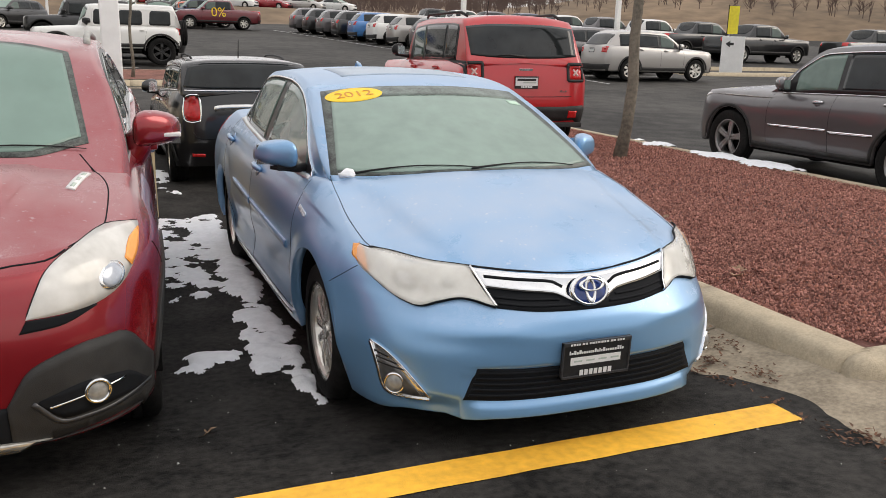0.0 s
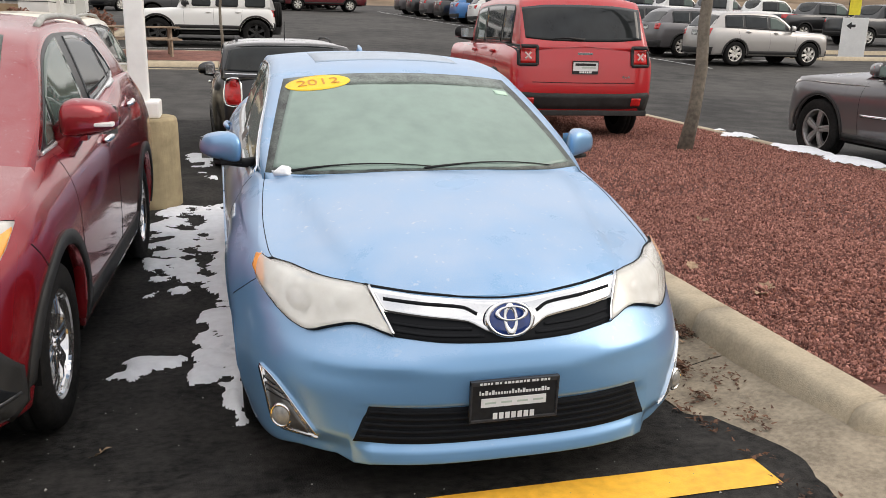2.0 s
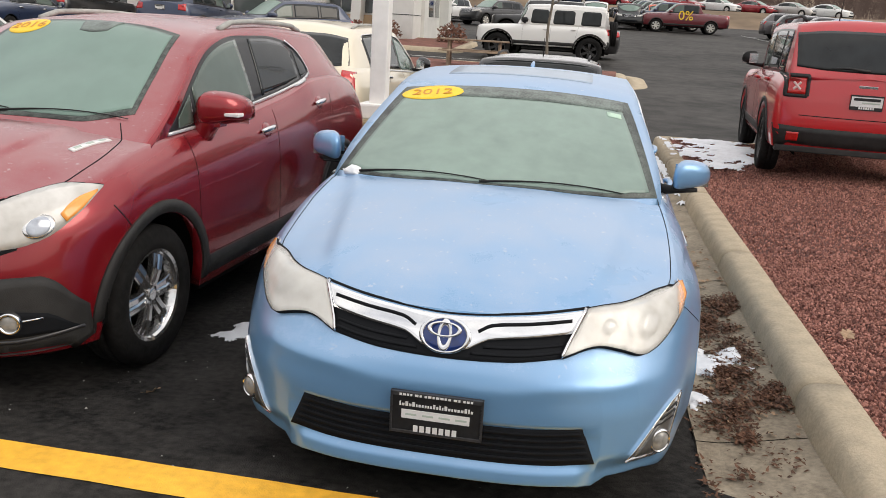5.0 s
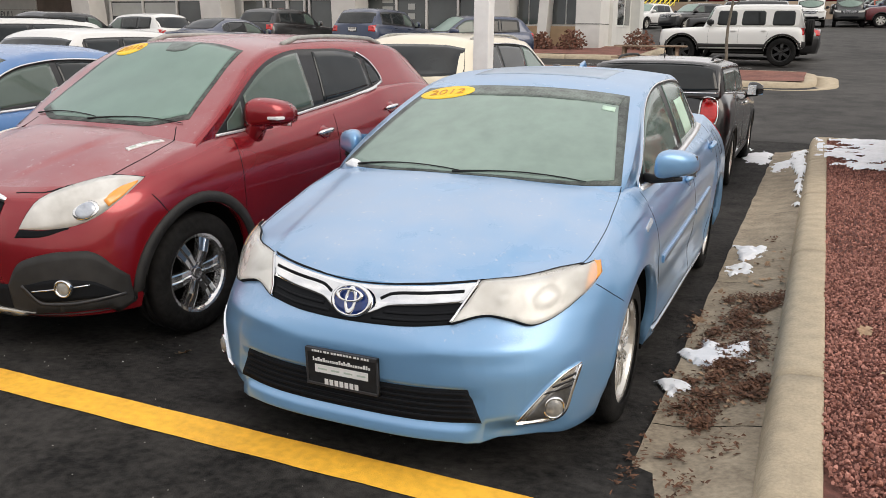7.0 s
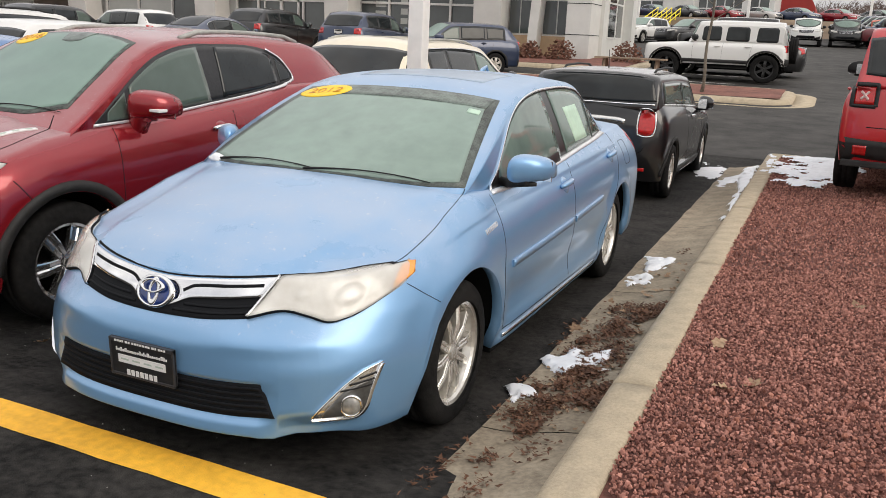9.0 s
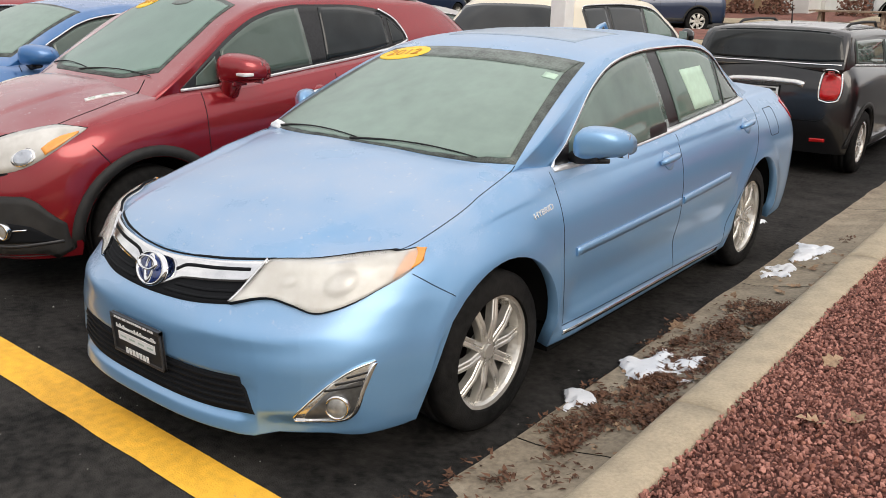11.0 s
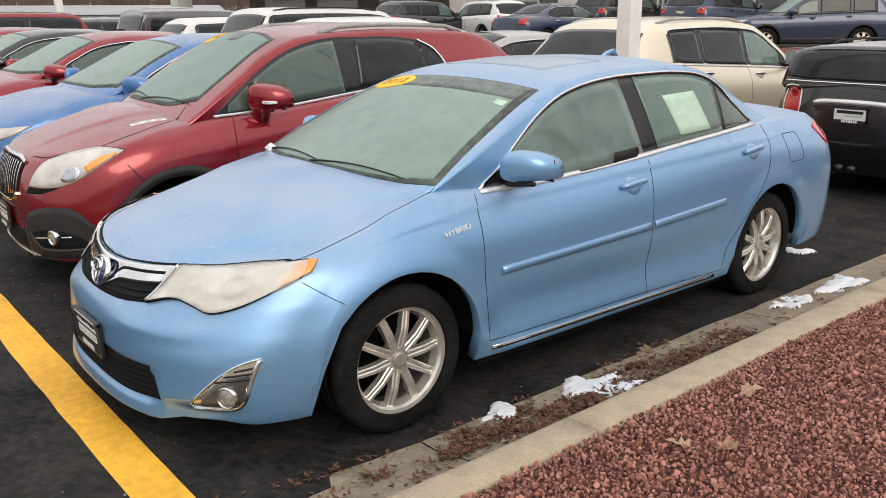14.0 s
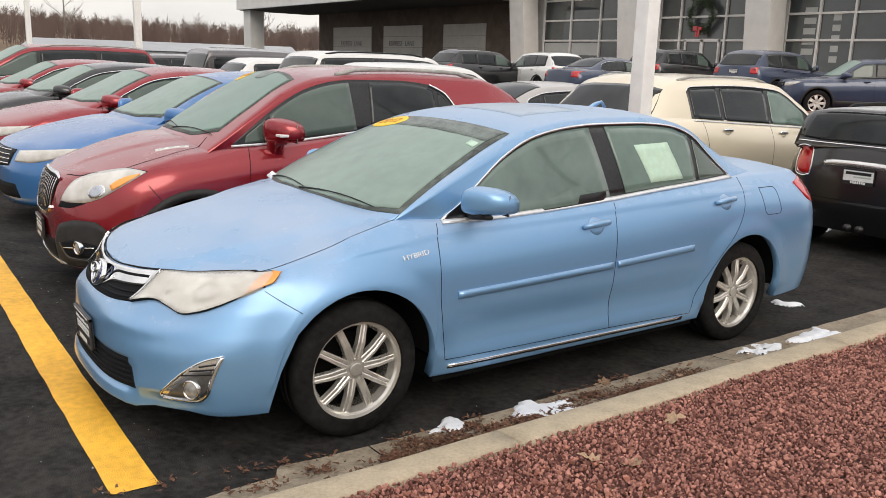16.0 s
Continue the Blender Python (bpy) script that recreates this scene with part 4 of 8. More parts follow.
def inside_bed(x, y):
    ex, ey = min(x - 1.672, 5.94 - x), min(y - 0.155, 10.9 - y)
    return min(ex, ey) > 0 and not (ex < 0.3 and ey < 0.3 and math.hypot(0.3 - ex, 0.3 - ey) > 0.3)


def gravel():
    rnd = random.Random(5)
    shapes_fine, shapes_far = [rock_shape(k, 20) for k in range(14)], [rock_shape(k, 8) for k in range(10)]
    verts, faces, count = [], [], 0
    near = []

    def scatter(x0, x1, y0, y1, pitch, r0, r1, shapes, keep):
        nonlocal count
        y = y0
        while y < y1:
            x = x0
            while x < x1:
                px, py = x + rnd.uniform(-0.5, 0.5) * pitch, y + rnd.uniform(-0.5, 0.5) * pitch
                if inside_bed(px, py) and keep(px, py):
                    r = (r0 + (r1 - r0) * rnd.random() ** 1.6) * (1.35 if rnd.random() < 0.08 else 1.0)
                    vs, fs = rnd.choice(shapes)
                    rot = np.array(Euler((rnd.uniform(0, 6), rnd.uniform(0, 6), rnd.uniform(0, 6))).to_matrix())
                    z = island_z(px, py) - 0.01 + rnd.uniform(0, 0.016)
                    if len(near) < 290 and 1.75 < px < 2.6 and 0.35 < py < 2.2 and rnd.random() < 0.07:
                        near.append((px, py, z + 0.010, r * 1.25, rot))
                    else:
                        verts.append(vs @ rot.T * r + np.array((px, py, z)))
                        faces.extend([[count + i for i in f] for f in fs])
                        count += len(vs)
                x += pitch
            y += pitch
    close = lambda x, y: x < 3.2 and y < 3.7
    scatter(1.66, 3.2, 0.13, 3.7, 0.0145, 0.0048, 0.0118, shapes_fine, close)
    scatter(1.66, 5.94, 0.13, 10.9, 0.0245, 0.0082, 0.0145, shapes_far, lambda x, y: not close(x, y))
    me = bpy.data.meshes.new("lava_gravel")
    me.from_pydata(np.concatenate(verts).tolist(), [], faces)
    me.update()
    me.materials.append(M["rock"])
    tagged(new("lava_gravel", me), "loose red-brown lava gravel covering the island", "gravel", kind="stuff")
    meshes = []
    for k in range(8):
        vs, fs = shapes_fine[k]
        m2 = bpy.data.meshes.new("rock")
        m2.from_pydata(vs.tolist(), [], fs)
        m2.materials.append(M["rock_one"])
        meshes.append(m2)
    for i, (x, y, z, r, rot) in enumerate(near):
        o = new("rock", meshes[i % 8])
        o.parent = bed
        o.matrix_basis = Matrix.LocRotScale((x, y, z), Matrix(rot.tolist()).to_quaternion(), (r, r, r))


# old snow lying in thin lace-like sheets
def snow(name, x0, x1, y0, y1, scale, cover, base, seed, high=0.02, step=0.03, label="thin patch of old snow on the asphalt", shape=None):
    nx, ny = int((x1 - x0) / step) + 1, int((y1 - y0) / step) + 1
    hgt = np.zeros((ny, nx))
    for j in range(ny):
        for i in range(nx):
            x, y = x0 + i * step, y0 + j * step
            u, v = (x - x0) / (x1 - x0), (y - y0) / (y1 - y0)
            rim = shape(u, v) if shape else min(1.0, 3.2 * min(u, 1 - u, 1.0) + 0.0, 5 * min(v, 1 - v))
            n = noise.fractal((x * scale + seed, y * scale, seed * 1.7), 1.0, 2.0, 5)
            hgt[j, i] = n + cover - (1 - rim) * 1.1
    verts, faces, ids = [], [], {}
    for j in range(ny - 1):
        for i in range(nx - 1):
            if hgt[j:j + 2, i:i + 2].max() > 0 and hgt[j:j + 2, i:i + 2].min() > -0.1:
                quad = []
                for a, b in ((j, i), (j, i + 1), (j + 1, i + 1), (j + 1, i)):
                    if (a, b) not in ids:
                        h = hgt[a, b]
                        x, y = x0 + b * step, y0 + a * step
                        ids[(a, b)] = len(verts)
                        verts.append((x + 0.3 * step * noise.noise((x * 40, y * 40, 3)), y + 0.3 * step * noise.noise((x * 40, y * 40, 8)), base(x, y) + (0.003 + high * min(1.0, max(0.0, h) * 1.6) if h > 0 else -0.004)))
                    quad.append(ids[(a, b)])
                faces.append(quad)
    owner = list(range(len(verts)))

    def root(i):
        while owner[i] != i:
            owner[i] = owner[owner[i]]
            i = owner[i]
        return i
    for q in faces:
        for i in q[1:]:
            owner[root(i)] = root(q[0])
    groups = {}
    for q in faces:
        groups.setdefault(root(q[0]), []).append(q)
    for fs in groups.values():
        if len(fs) > 5:
            used = sorted({i for q in fs for i in q})
            at = {i: k for k, i in enumerate(used)}
            tagged(mesh_object(name, [verts[i] for i in used], [[at[i] for i in q] for q in fs], M["snow"]), label, "snow", "patches of old snow")


flat = lambda x, y: ground_z(x, y)
LANE = [(-0.885, 0.83), (-0.85, 1.38), (-0.82, 1.68), (-0.82, 2.55), (-0.80, 3.43), (-0.78, 4.2), (-0.8, 5.35), (-1.45, 5.2), (-1.58, 4.0), (-1.5, 3.3), (-1.40, 3.1), (-1.42, 2.62), (-1.27, 2.7), (-1.11, 2.66), (-1.1, 2.43), (-1.15, 2.12), (-1.12, 1.9), (-1.12, 1.67), (-1.06, 1.58), (-1.17, 1.44), (-1.14, 1.28), (-0.96, 1.24), (-0.92, 1.05)]
LUMP = [(-1.44, 1.49), (-1.39, 1.67), (-1.30, 1.73), (-1.20, 1.68), (-1.15, 1.55), (-1.27, 1.55), (-1.37, 1.39)]


def within(pts, x0, x1, y0, y1, soft, lace=0.0):
    """How far inside an outline a place lies, from 0 to 1; lace thins the sheet away from its far side."""
    p = np.array(pts)
    q = np.roll(p, -1, axis=0)

    def f(u, v):
        c = np.array((x0 + u * (x1 - x0), y0 + v * (y1 - y0)))
        e, w = q - p, c - p
        t = np.clip((w * e).sum(1) / (e * e).sum(1), 0, 1)
        d = np.linalg.norm(w - e * t[:, None], axis=1).min()
        hit = ((p[:, 1] > c[1]) != (q[:, 1] > c[1])) & (c[0] < (q[:, 0] - p[:, 0]) * (c[1] - p[:, 1]) / (q[:, 1] - p[:, 1] + 1e-9) + p[:, 0])
        k = 0.5 + (d if hit.sum() % 2 else -d) / soft
        return max(-1.0, min(1.0, k)) - lace * max(0.0, min(1.0, (-0.95 - c[0]) / 0.12))
    return f


snow("snow_patch", -1.66, -0.72, 0.76, 5.5, 6.5, 0.5, flat, 3.1, 0.018, 0.0135, shape=within(LANE, -1.66, -0.72, 0.76, 5.5, 0.1, 0.32))
snow("snow_patch", -1.5, -1.08, 1.33, 1.8, 6.5, 0.5, flat, 7.7, 0.02, 0.0135, shape=within(LUMP, -1.5, -1.08, 1.33, 1.8, 0.1))
snow("snow_patch", -1.4, -0.95, 6.5, 8.7, 3.0, 0.3, flat, 9.2, 0.02, 0.03)
gut = lambda x, y: gutter_z(x, y)
for k, (x0, x1, y0, y1, c) in enumerate(((0.95, 1.4, 8.3, 10.2, 0.15), (0.5, 1.1, 8.8, 11.2, 0.25))):
    snow("snow_patch", x0, x1, y0, y1, 2.5, c, gut if k < 1 else flat, 20 + k, 0.022, 0.03, "patch of snow melting on the concrete gutter")
SPOTS = (
    [(0.95, 1.41), (0.96, 1.52), (1.05, 1.49), (1.11, 1.35), (1.01, 1.29)],
    [(0.96, 1.90), (0.99, 1.99), (1.06, 1.92), (1.09, 2.09), (1.21, 2.04), (1.33, 2.03), (1.37, 1.85), (1.34, 1.72), (1.25, 1.77), (1.17, 1.69), (1.05, 1.71)],
    [(1.08, 3.50), (1.06, 3.77), (1.12, 3.86), (1.06, 4.1), (1.03, 4.42), (1.10, 4.42), (1.25, 4.38), (1.2, 4.08), (1.14, 3.95), (1.23, 3.62)],
    [(0.42, 4.80), (0.50, 4.98), (0.62, 4.92), (0.55, 4.74)],
)
for k, pts in enumerate(SPOTS):
    (x0, y0), (x1, y1) = np.array(pts).min(0) - 0.05, np.array(pts).max(0) + 0.05
    snow("snow_patch", x0, x1, y0, y1, 9.0, 0.42, gut if k < 3 else flat, 50 + k, 0.022, 0.011, "patch of snow melting on the concrete gutter" if k < 3 else "small lump of snow on the asphalt", shape=within(pts, x0, x1, y0, y1, 0.09))
STREAK = [(1.43, 5.9), (1.37, 7.4), (1.30, 8.8), (1.22, 10.2), (1.44, 10.4), (1.448, 9.0), (1.448, 7.5), (1.445, 5.9)]
BANK = [(1.72, 8.2), (1.95, 7.5), (2.3, 7.7), (2.62, 8.7), (2.75, 10.6), (1.72, 10.8)]
snow("snow_patch", 1.18, 1.46, 5.8, 10.6, 5.0, 0.55, gut, 31.0, 0.03, 0.025, "long streak of snow along the foot of the kerb", shape=within(STREAK, 1.18, 1.46, 5.8, 10.6, 0.06))
snow("snow_patch", 1.50, 1.68, 8.6, 11.0, 3.0, 0.25, lambda x, y: 0.228, 33.0, 0.015, 0.025, "remains of snow on top of the kerb")
snow("snow_patch", 1.64, 2.8, 7.4, 10.9, 4.0, 0.42, lambda x, y: island_z(x, y) + 0.014, 35.0, 0.03, 0.03, "snow lying on the red gravel", shape=within(BANK, 1.64, 2.8, 7.4, 10.9, 0.3))
snow("snow_patch", 5.7, 6.5, 4.2, 9.5, 1.9, 0.25, lambda x, y: 0.235 if x < 6.19 else 0.02, 38.0, 0.03, 0.04, "ragged white snow bank along the concrete kerb")


# dry leaves and needles in the gutter
def leaves():
    rnd = random.Random(11)
    outline = [(0, 0), (0.2, 0.25), (0.12, 0.42), (0.38, 0.5), (0.3, 0.62), (0.42, 0.78), (0.16, 0.82), (0, 1.0)]
    metas = []
    for k in range(4):
        bm = bmesh.new()
        curl = rnd.uniform(0.2, 0.7)
        row = []
        for s in (1, -1):
            row.append([bm.verts.new((s * x * rnd.uniform(0.8, 1.1), y - 0.5, curl * x * x * 1.6 + 0.1 * math.sin(y * 5 + k))) for x, y in outline])
        spine = [bm.verts.new((0, y - 0.5, 0.1 * math.sin(y * 5 + k))) for _, y in outline]
        for s in (0, 1):
            for i in range(len(outline) - 1):
                vs = [spine[i], row[s][i], row[s][i + 1], spine[i + 1]]
                bm.faces.new(vs)
        bmesh.ops.remove_doubles(bm, verts=bm.verts, dist=1e-4)
        me = bpy.data.meshes.new("leaf")
        bm.to_mesh(me)
        bm.free()
        me.materials.append(M["leaf"])
        metas.append(me)
    spots = [(1.862, 1.965, 0.24), (1.938, 1.379, 0.24), (2.05, 1.475, 0.245), (2.5, 2.9, 0.29), (2.9, 1.6, 0.29), (-1.42, 0.72, 0.004), (1.05, 3.07, 0.012), (1.0, 2.42, 0.012)]
    while len(spots) < 90:
        y = rnd.uniform(0.9, 4.2)
        x = 1.04 + 0.4 * rnd.random() ** 0.8
        spots.append((x, y, gutter_z(x, y) + 0.006))
    for i, (x, y, z) in enumerate(spots):
        size = rnd.uniform(0.09, 0.12) if i < 8 else rnd.uniform(0.025, 0.06)
        o = new("leaf", metas[i % 4])
        o.matrix_basis = Matrix.LocRotScale((x, y, z + 0.006), Euler((rnd.uniform(-0.3, 0.3), rnd.uniform(-0.3, 0.3), rnd.uniform(0, 6.28))), (size, size, size))
        tagged(o, "dry brown curled leaf lying on the ground", "leaf", "fallen leaves")
    verts, faces = [], []
    clusters = [(rnd.uniform(1.08, 1.44), rnd.uniform(0.95, 2.95), rnd.uniform(0.03, 0.085), rnd.randint(90, 180)) for _ in range(44)]
    clusters += [(1.0, rnd.uniform(-1.6, 2.6), rnd.uniform(0.03, 0.06), 16) for _ in range(22)] + [(1.2, 0.35, 0.06, 60), (1.15, 0.62, 0.05, 50), (1.3, 0.75, 0.07, 60), (1.12, -0.4, 0.06, 60), (1.3, 4.6, 0.05, 30)]
    for cx, cy, r, n in clusters:
        for _ in range(n):
            x, y = rnd.gauss(cx, r * 0.6), rnd.gauss(cy, r)
            if x > 1.455 or x < 0.93:
                continue
            a, ln, w = rnd.uniform(0, 6.28), rnd.uniform(0.010, 0.036), rnd.choice((0.0012, 0.004, 0.006, 0.009))
            dx, dy, z = math.cos(a) * ln, math.sin(a) * ln, max(ground_z(x, y), gutter_z(x, y) if x > 0.99 else 0.0) + 0.003 + rnd.uniform(0, 0.016)
            k = len(verts)
            verts += [(x - dy * w / ln, y + dx * w / ln, z), (x + dy * w / ln, y - dx * w / ln, z + 0.002), (x + dx, y + dy, z + rnd.uniform(-0.003, 0.014)), (x + dx * 0.5 - dy * w / ln, y + dy * 0.5 + dx * w / ln, z + 0.006)]
            faces += [(k, k + 1, k + 2), (k, k + 2, k + 3)]
    tagged(mesh_object("needle_litter", verts, faces, M["needles"], smooth=False), "dry brown needles and leaf litter in the gutter", "leaf litter", kind="stuff")


leaves()


def grit():
    """Crumbs of salt and stone strewn on the asphalt."""
    rnd = random.Random(8)
    verts, faces = [], []
    for _ in range(420):
        x, y, r = rnd.uniform(-4.5, 1.0), rnd.uniform(-2.0, 2.2), rnd.uniform(0.0018, 0.0055) * (1.6 if rnd.random() < 0.08 else 1)
        if abs(x) < 0.85 and y > 0.3:
            continue
        k, a = len(verts), rnd.uniform(0, 6.28)
        g = ground_z(x, y)
        verts += [(x + r * math.cos(a + q), y + r * math.sin(a + q), g + 0.001) for q in (0, 2.1, 4.2)] + [(x, y, g + r * 1.1)]
        faces += [(k, k + 1, k + 3), (k + 1, k + 2, k + 3), (k + 2, k, k + 3)]
    tagged(mesh_object("grit", verts, faces, M["grit"], smooth=False), "pale crumbs of salt and grit on the asphalt", "grit", kind="stuff")


M["grit"] = material("salt_grit", (0.32, 0.31, 0.29), 0.9, vary=0.4, scale=60, per_island=0.6)
grit()


def grass_bank():
    xs, ys = np.linspace(-60, 110, 60), [79.2, 80, 82, 84.5, 87, 89, 91]
    v = [(x, y + 0.4 * noise.noise((x * 0.2, y, 1)), ground_z(x, y) + 0.03 + 0.12 * abs(noise.noise((x * 0.5, y * 0.5, 3)))) for y in ys for x in xs]
    f = [(j * 60 + i, j * 60 + i + 1, (j + 1) * 60 + i + 1, (j + 1) * 60 + i) for j in range(6) for i in range(59)]
    tagged(mesh_object("grass_bank", v, f, M["hill_grass"]), "dry brown grass bank below the terrace", "bank", kind="structure")


grass_bank()


# ---- the sky-blue sedan ----
SEDAN = dict(
    half=0.91, mid_z=0.6, nose=0.95, stern=0.5, stern_n=3.2, hub=0.322, arch=0.392, shoulder=3.1, axles=(0.97, 3.745), tyre_w=0.215, under=0.17,
    front=[(0.18, 0.03), (0.21, -0.012), (0.235, -0.022), (0.27, -0.017), (0.33, -0.009), (0.45, -0.003), (0.53, -0.003), (0.59, 0.012), (0.645, 0.05), (0.69, 0.093), (0.746, 0.124), (0.783, 0.14), (0.84, 0.165)],
    rear=[(0.22, 4.70), (0.5, 4.80), (0.8, 4.79), (0.95, 4.75), (1.06, 4.68)],
    low=[(0.17, 0.06), (0.25, 0.032), (0.35, 0.014), (0.5, 0.002), (0.6, 0.0)],
    edge_x=[(0.0, 0.885), (0.3, 0.865), (0.48, 0.84), (0.6, 0.822), (0.82, 0.785), (1.25, 0.76), (1.47, 0.768), (2.0, 0.79), (2.65, 0.795), (3.2, 0.785), (3.72, 0.755), (4.27, 0.72), (4.8, 0.68)],
    edge_z=[(0.0, 0.765), (0.15, 0.78), (0.3, 0.80), (0.48, 0.815), (0.82, 0.885), (1.1, 0.955), (1.25, 0.982), (1.47, 0.968), (2.65, 1.0), (3.2, 1.036), (3.72, 1.056), (4.27, 1.064), (4.62, 1.05), (4.8, 1.02)],
    deck=[(0.12, 0.752), (0.2, 0.812), (0.45, 0.892), (0.8, 0.965), (1.1, 1.012), (1.3, 1.0), (1.5, 0.98), (2.5, 0.98), (3.6, 1.05), (3.95, 1.10), (4.3, 1.098), (4.62, 1.078), (4.8, 1.02)],
    plan=[(0.0, 1.0), (1.0, 0.992), (2.0, 1.0), (3.6, 1.0), (4.2, 0.985), (4.8, 0.95)],
    nose_n=[(0.2, 3.0), (0.45, 2.9), (0.62, 2.45), (0.8, 2.25)],
    sill=[(0.0, 0.234), (0.2, 0.23), (0.42, 0.206), (0.7, 0.198), (1.3, 0.215), (3.3, 0.215), (4.1, 0.24), (4.8, 0.28)],
    belt_x=[(1.0, 0.66), (1.3, 0.725), (1.47, 0.757), (2.0, 0.778), (2.65, 0.782), (3.2, 0.772), (3.72, 0.738), (4.05, 0.69)],
    belt_z=[(1.0, 0.90), (1.25, 0.945), (1.47, 0.965), (2.65, 1.0), (3.2, 1.036), (3.72, 1.056), (4.05, 1.07)],
    rail_x=[(1.0, 0.70), (1.15, 0.735), (1.28, 0.75), (1.4, 0.745), (1.6, 0.718), (2.013, 0.652), (2.4, 0.624), (2.7, 0.612), (3.05, 0.614), (3.35, 0.626), (3.6, 0.642), (3.9, 0.66), (4.05, 0.67)],
    rail_z=[(1.0, 0.86), (1.12, 0.925), (1.25, 0.996), (1.6, 1.172), (1.92, 1.308), (2.14, 1.376), (2.38, 1.412), (2.7, 1.43), (3.05, 1.427), (3.25, 1.40), (3.42, 1.345), (3.6, 1.242), (3.9, 1.105), (4.05, 1.06)],
    crown=[(1.0, 0.975), (1.09, 1.016), (1.5, 1.197), (1.98, 1.386), (2.14, 1.43), (2.4, 1.458), (2.75, 1.47), (3.1, 1.462), (3.4, 1.425), (3.7, 1.30), (3.95, 1.155), (4.05, 1.09)],
    cabin=(1.0, 4.05),
)


def bonnet_ridge(x, y):
    """Two soft creases that run from the lamps to the screen corners."""
    if not 0.12 < y < 1.3:
        return 0.0
    t = (0.46 + 0.22 * (y - 0.2) / 1.1 - x) / 0.05
    t = max(0.0, min(1.0, t + 0.5))
    return 0.009 * t * t * (3 - 2 * t) * min(1.0, (y - 0.12) / 0.15)


SEDAN["ridge"] = bonnet_ridge


def door_waist(y, z):
    """The hollow along the lower doors, above the flared sill."""
    e = max(0.0, min(1.0, (y - 1.38) / 0.15, (3.42 - y) / 0.2))
    low = e * 0.02 * math.exp(-((z - 0.44) / 0.085) ** 2) - e * 0.012 * max(0.0, min(1.0, (0.36 - z) / 0.06))
    return low


SEDAN["waist"] = door_waist


def ease(a, b, v):
    t = max(0.0, min(1.0, (v - a) / (b - a)))
    return t * t * (3 - 2 * t)


def sedan_sculpt(x, y, z):
    """Edges that the profile curves leave soft: the chin's corners, the arch flares and the crease along wings and doors."""
    ax, side = abs(x), 1 if x >= 0 else -1
    if y < 0.7 and z < 0.36:
        y += 0.05 * ease(0.51, 0.57, ax) * (1 - ease(0.255, 0.33, z)) * (1 - ease(0.68, 0.80, ax))
        z -= 0.008 * math.exp(-((ax - 0.51) / 0.035) ** 2) * (1 - ease(0.225, 0.27, z)) * (1 - ease(0.1, 0.3, y))
    if y < 0.3 and ax < 0.58:
        y += 0.012 * ease(0.272, 0.30, z) * (1 - ease(0.425, 0.437, z)) * (1 - ease(0.518, 0.53, ax + (z - 0.3) * 0.36))
    if y < 0.5 and 0.44 < z < 0.70:
        y -= 0.012 * math.exp(-((z - 0.575) / 0.03) ** 2) * ease(0.2, 0.4, ax) * (1 - ease(0.6, 0.8, ax))
    if ax > 0.6:
        for yc in SEDAN["axles"]:
            d = math.hypot(y - yc, z - SEDAN["hub"]) - SEDAN["arch"]
            if -0.02 < d < 0.14 and z > 0.25:
                ax += 0.016 * (1 - ease(0.0, 0.13, d)) * ease(0.25, 0.36, z)
        crest = 0.825 + 0.075 * ease(0.55, 1.5, y) + 0.03 * max(0.0, y - 1.3)
        k = min(1.0, max(0.0, (y - 0.66) / 0.25)) * (1 - ease(3.3, 4.1, y))
        if 0.72 < z < 1.0 and k > 0:
            ax += k * 0.006 * (ease(crest - 0.010, crest + 0.008, z) - ease(crest + 0.02, crest + 0.16, z))
    if z > 0.7 and 0.3 < y < 1.2 and ax < 0.78:
        edge = 0.47 + 0.13 * (y - 0.3)
        z -= 0.013 * ease(edge, edge + 0.07, ax) * ease(0.3, 0.5, y) * (1 - ease(1.0, 1.2, y)) * (1 - ease(0.66, 0.77, ax))
    return (side * ax if abs(x) > 1e-6 else x, y, z)


SEDAN["sculpt"] = sedan_sculpt


def both(pts):
    """A half line from the middle outwards, completed to the other side."""
    return [(-x, z) for x, z in reversed(pts) if x > 1e-6] + list(pts)


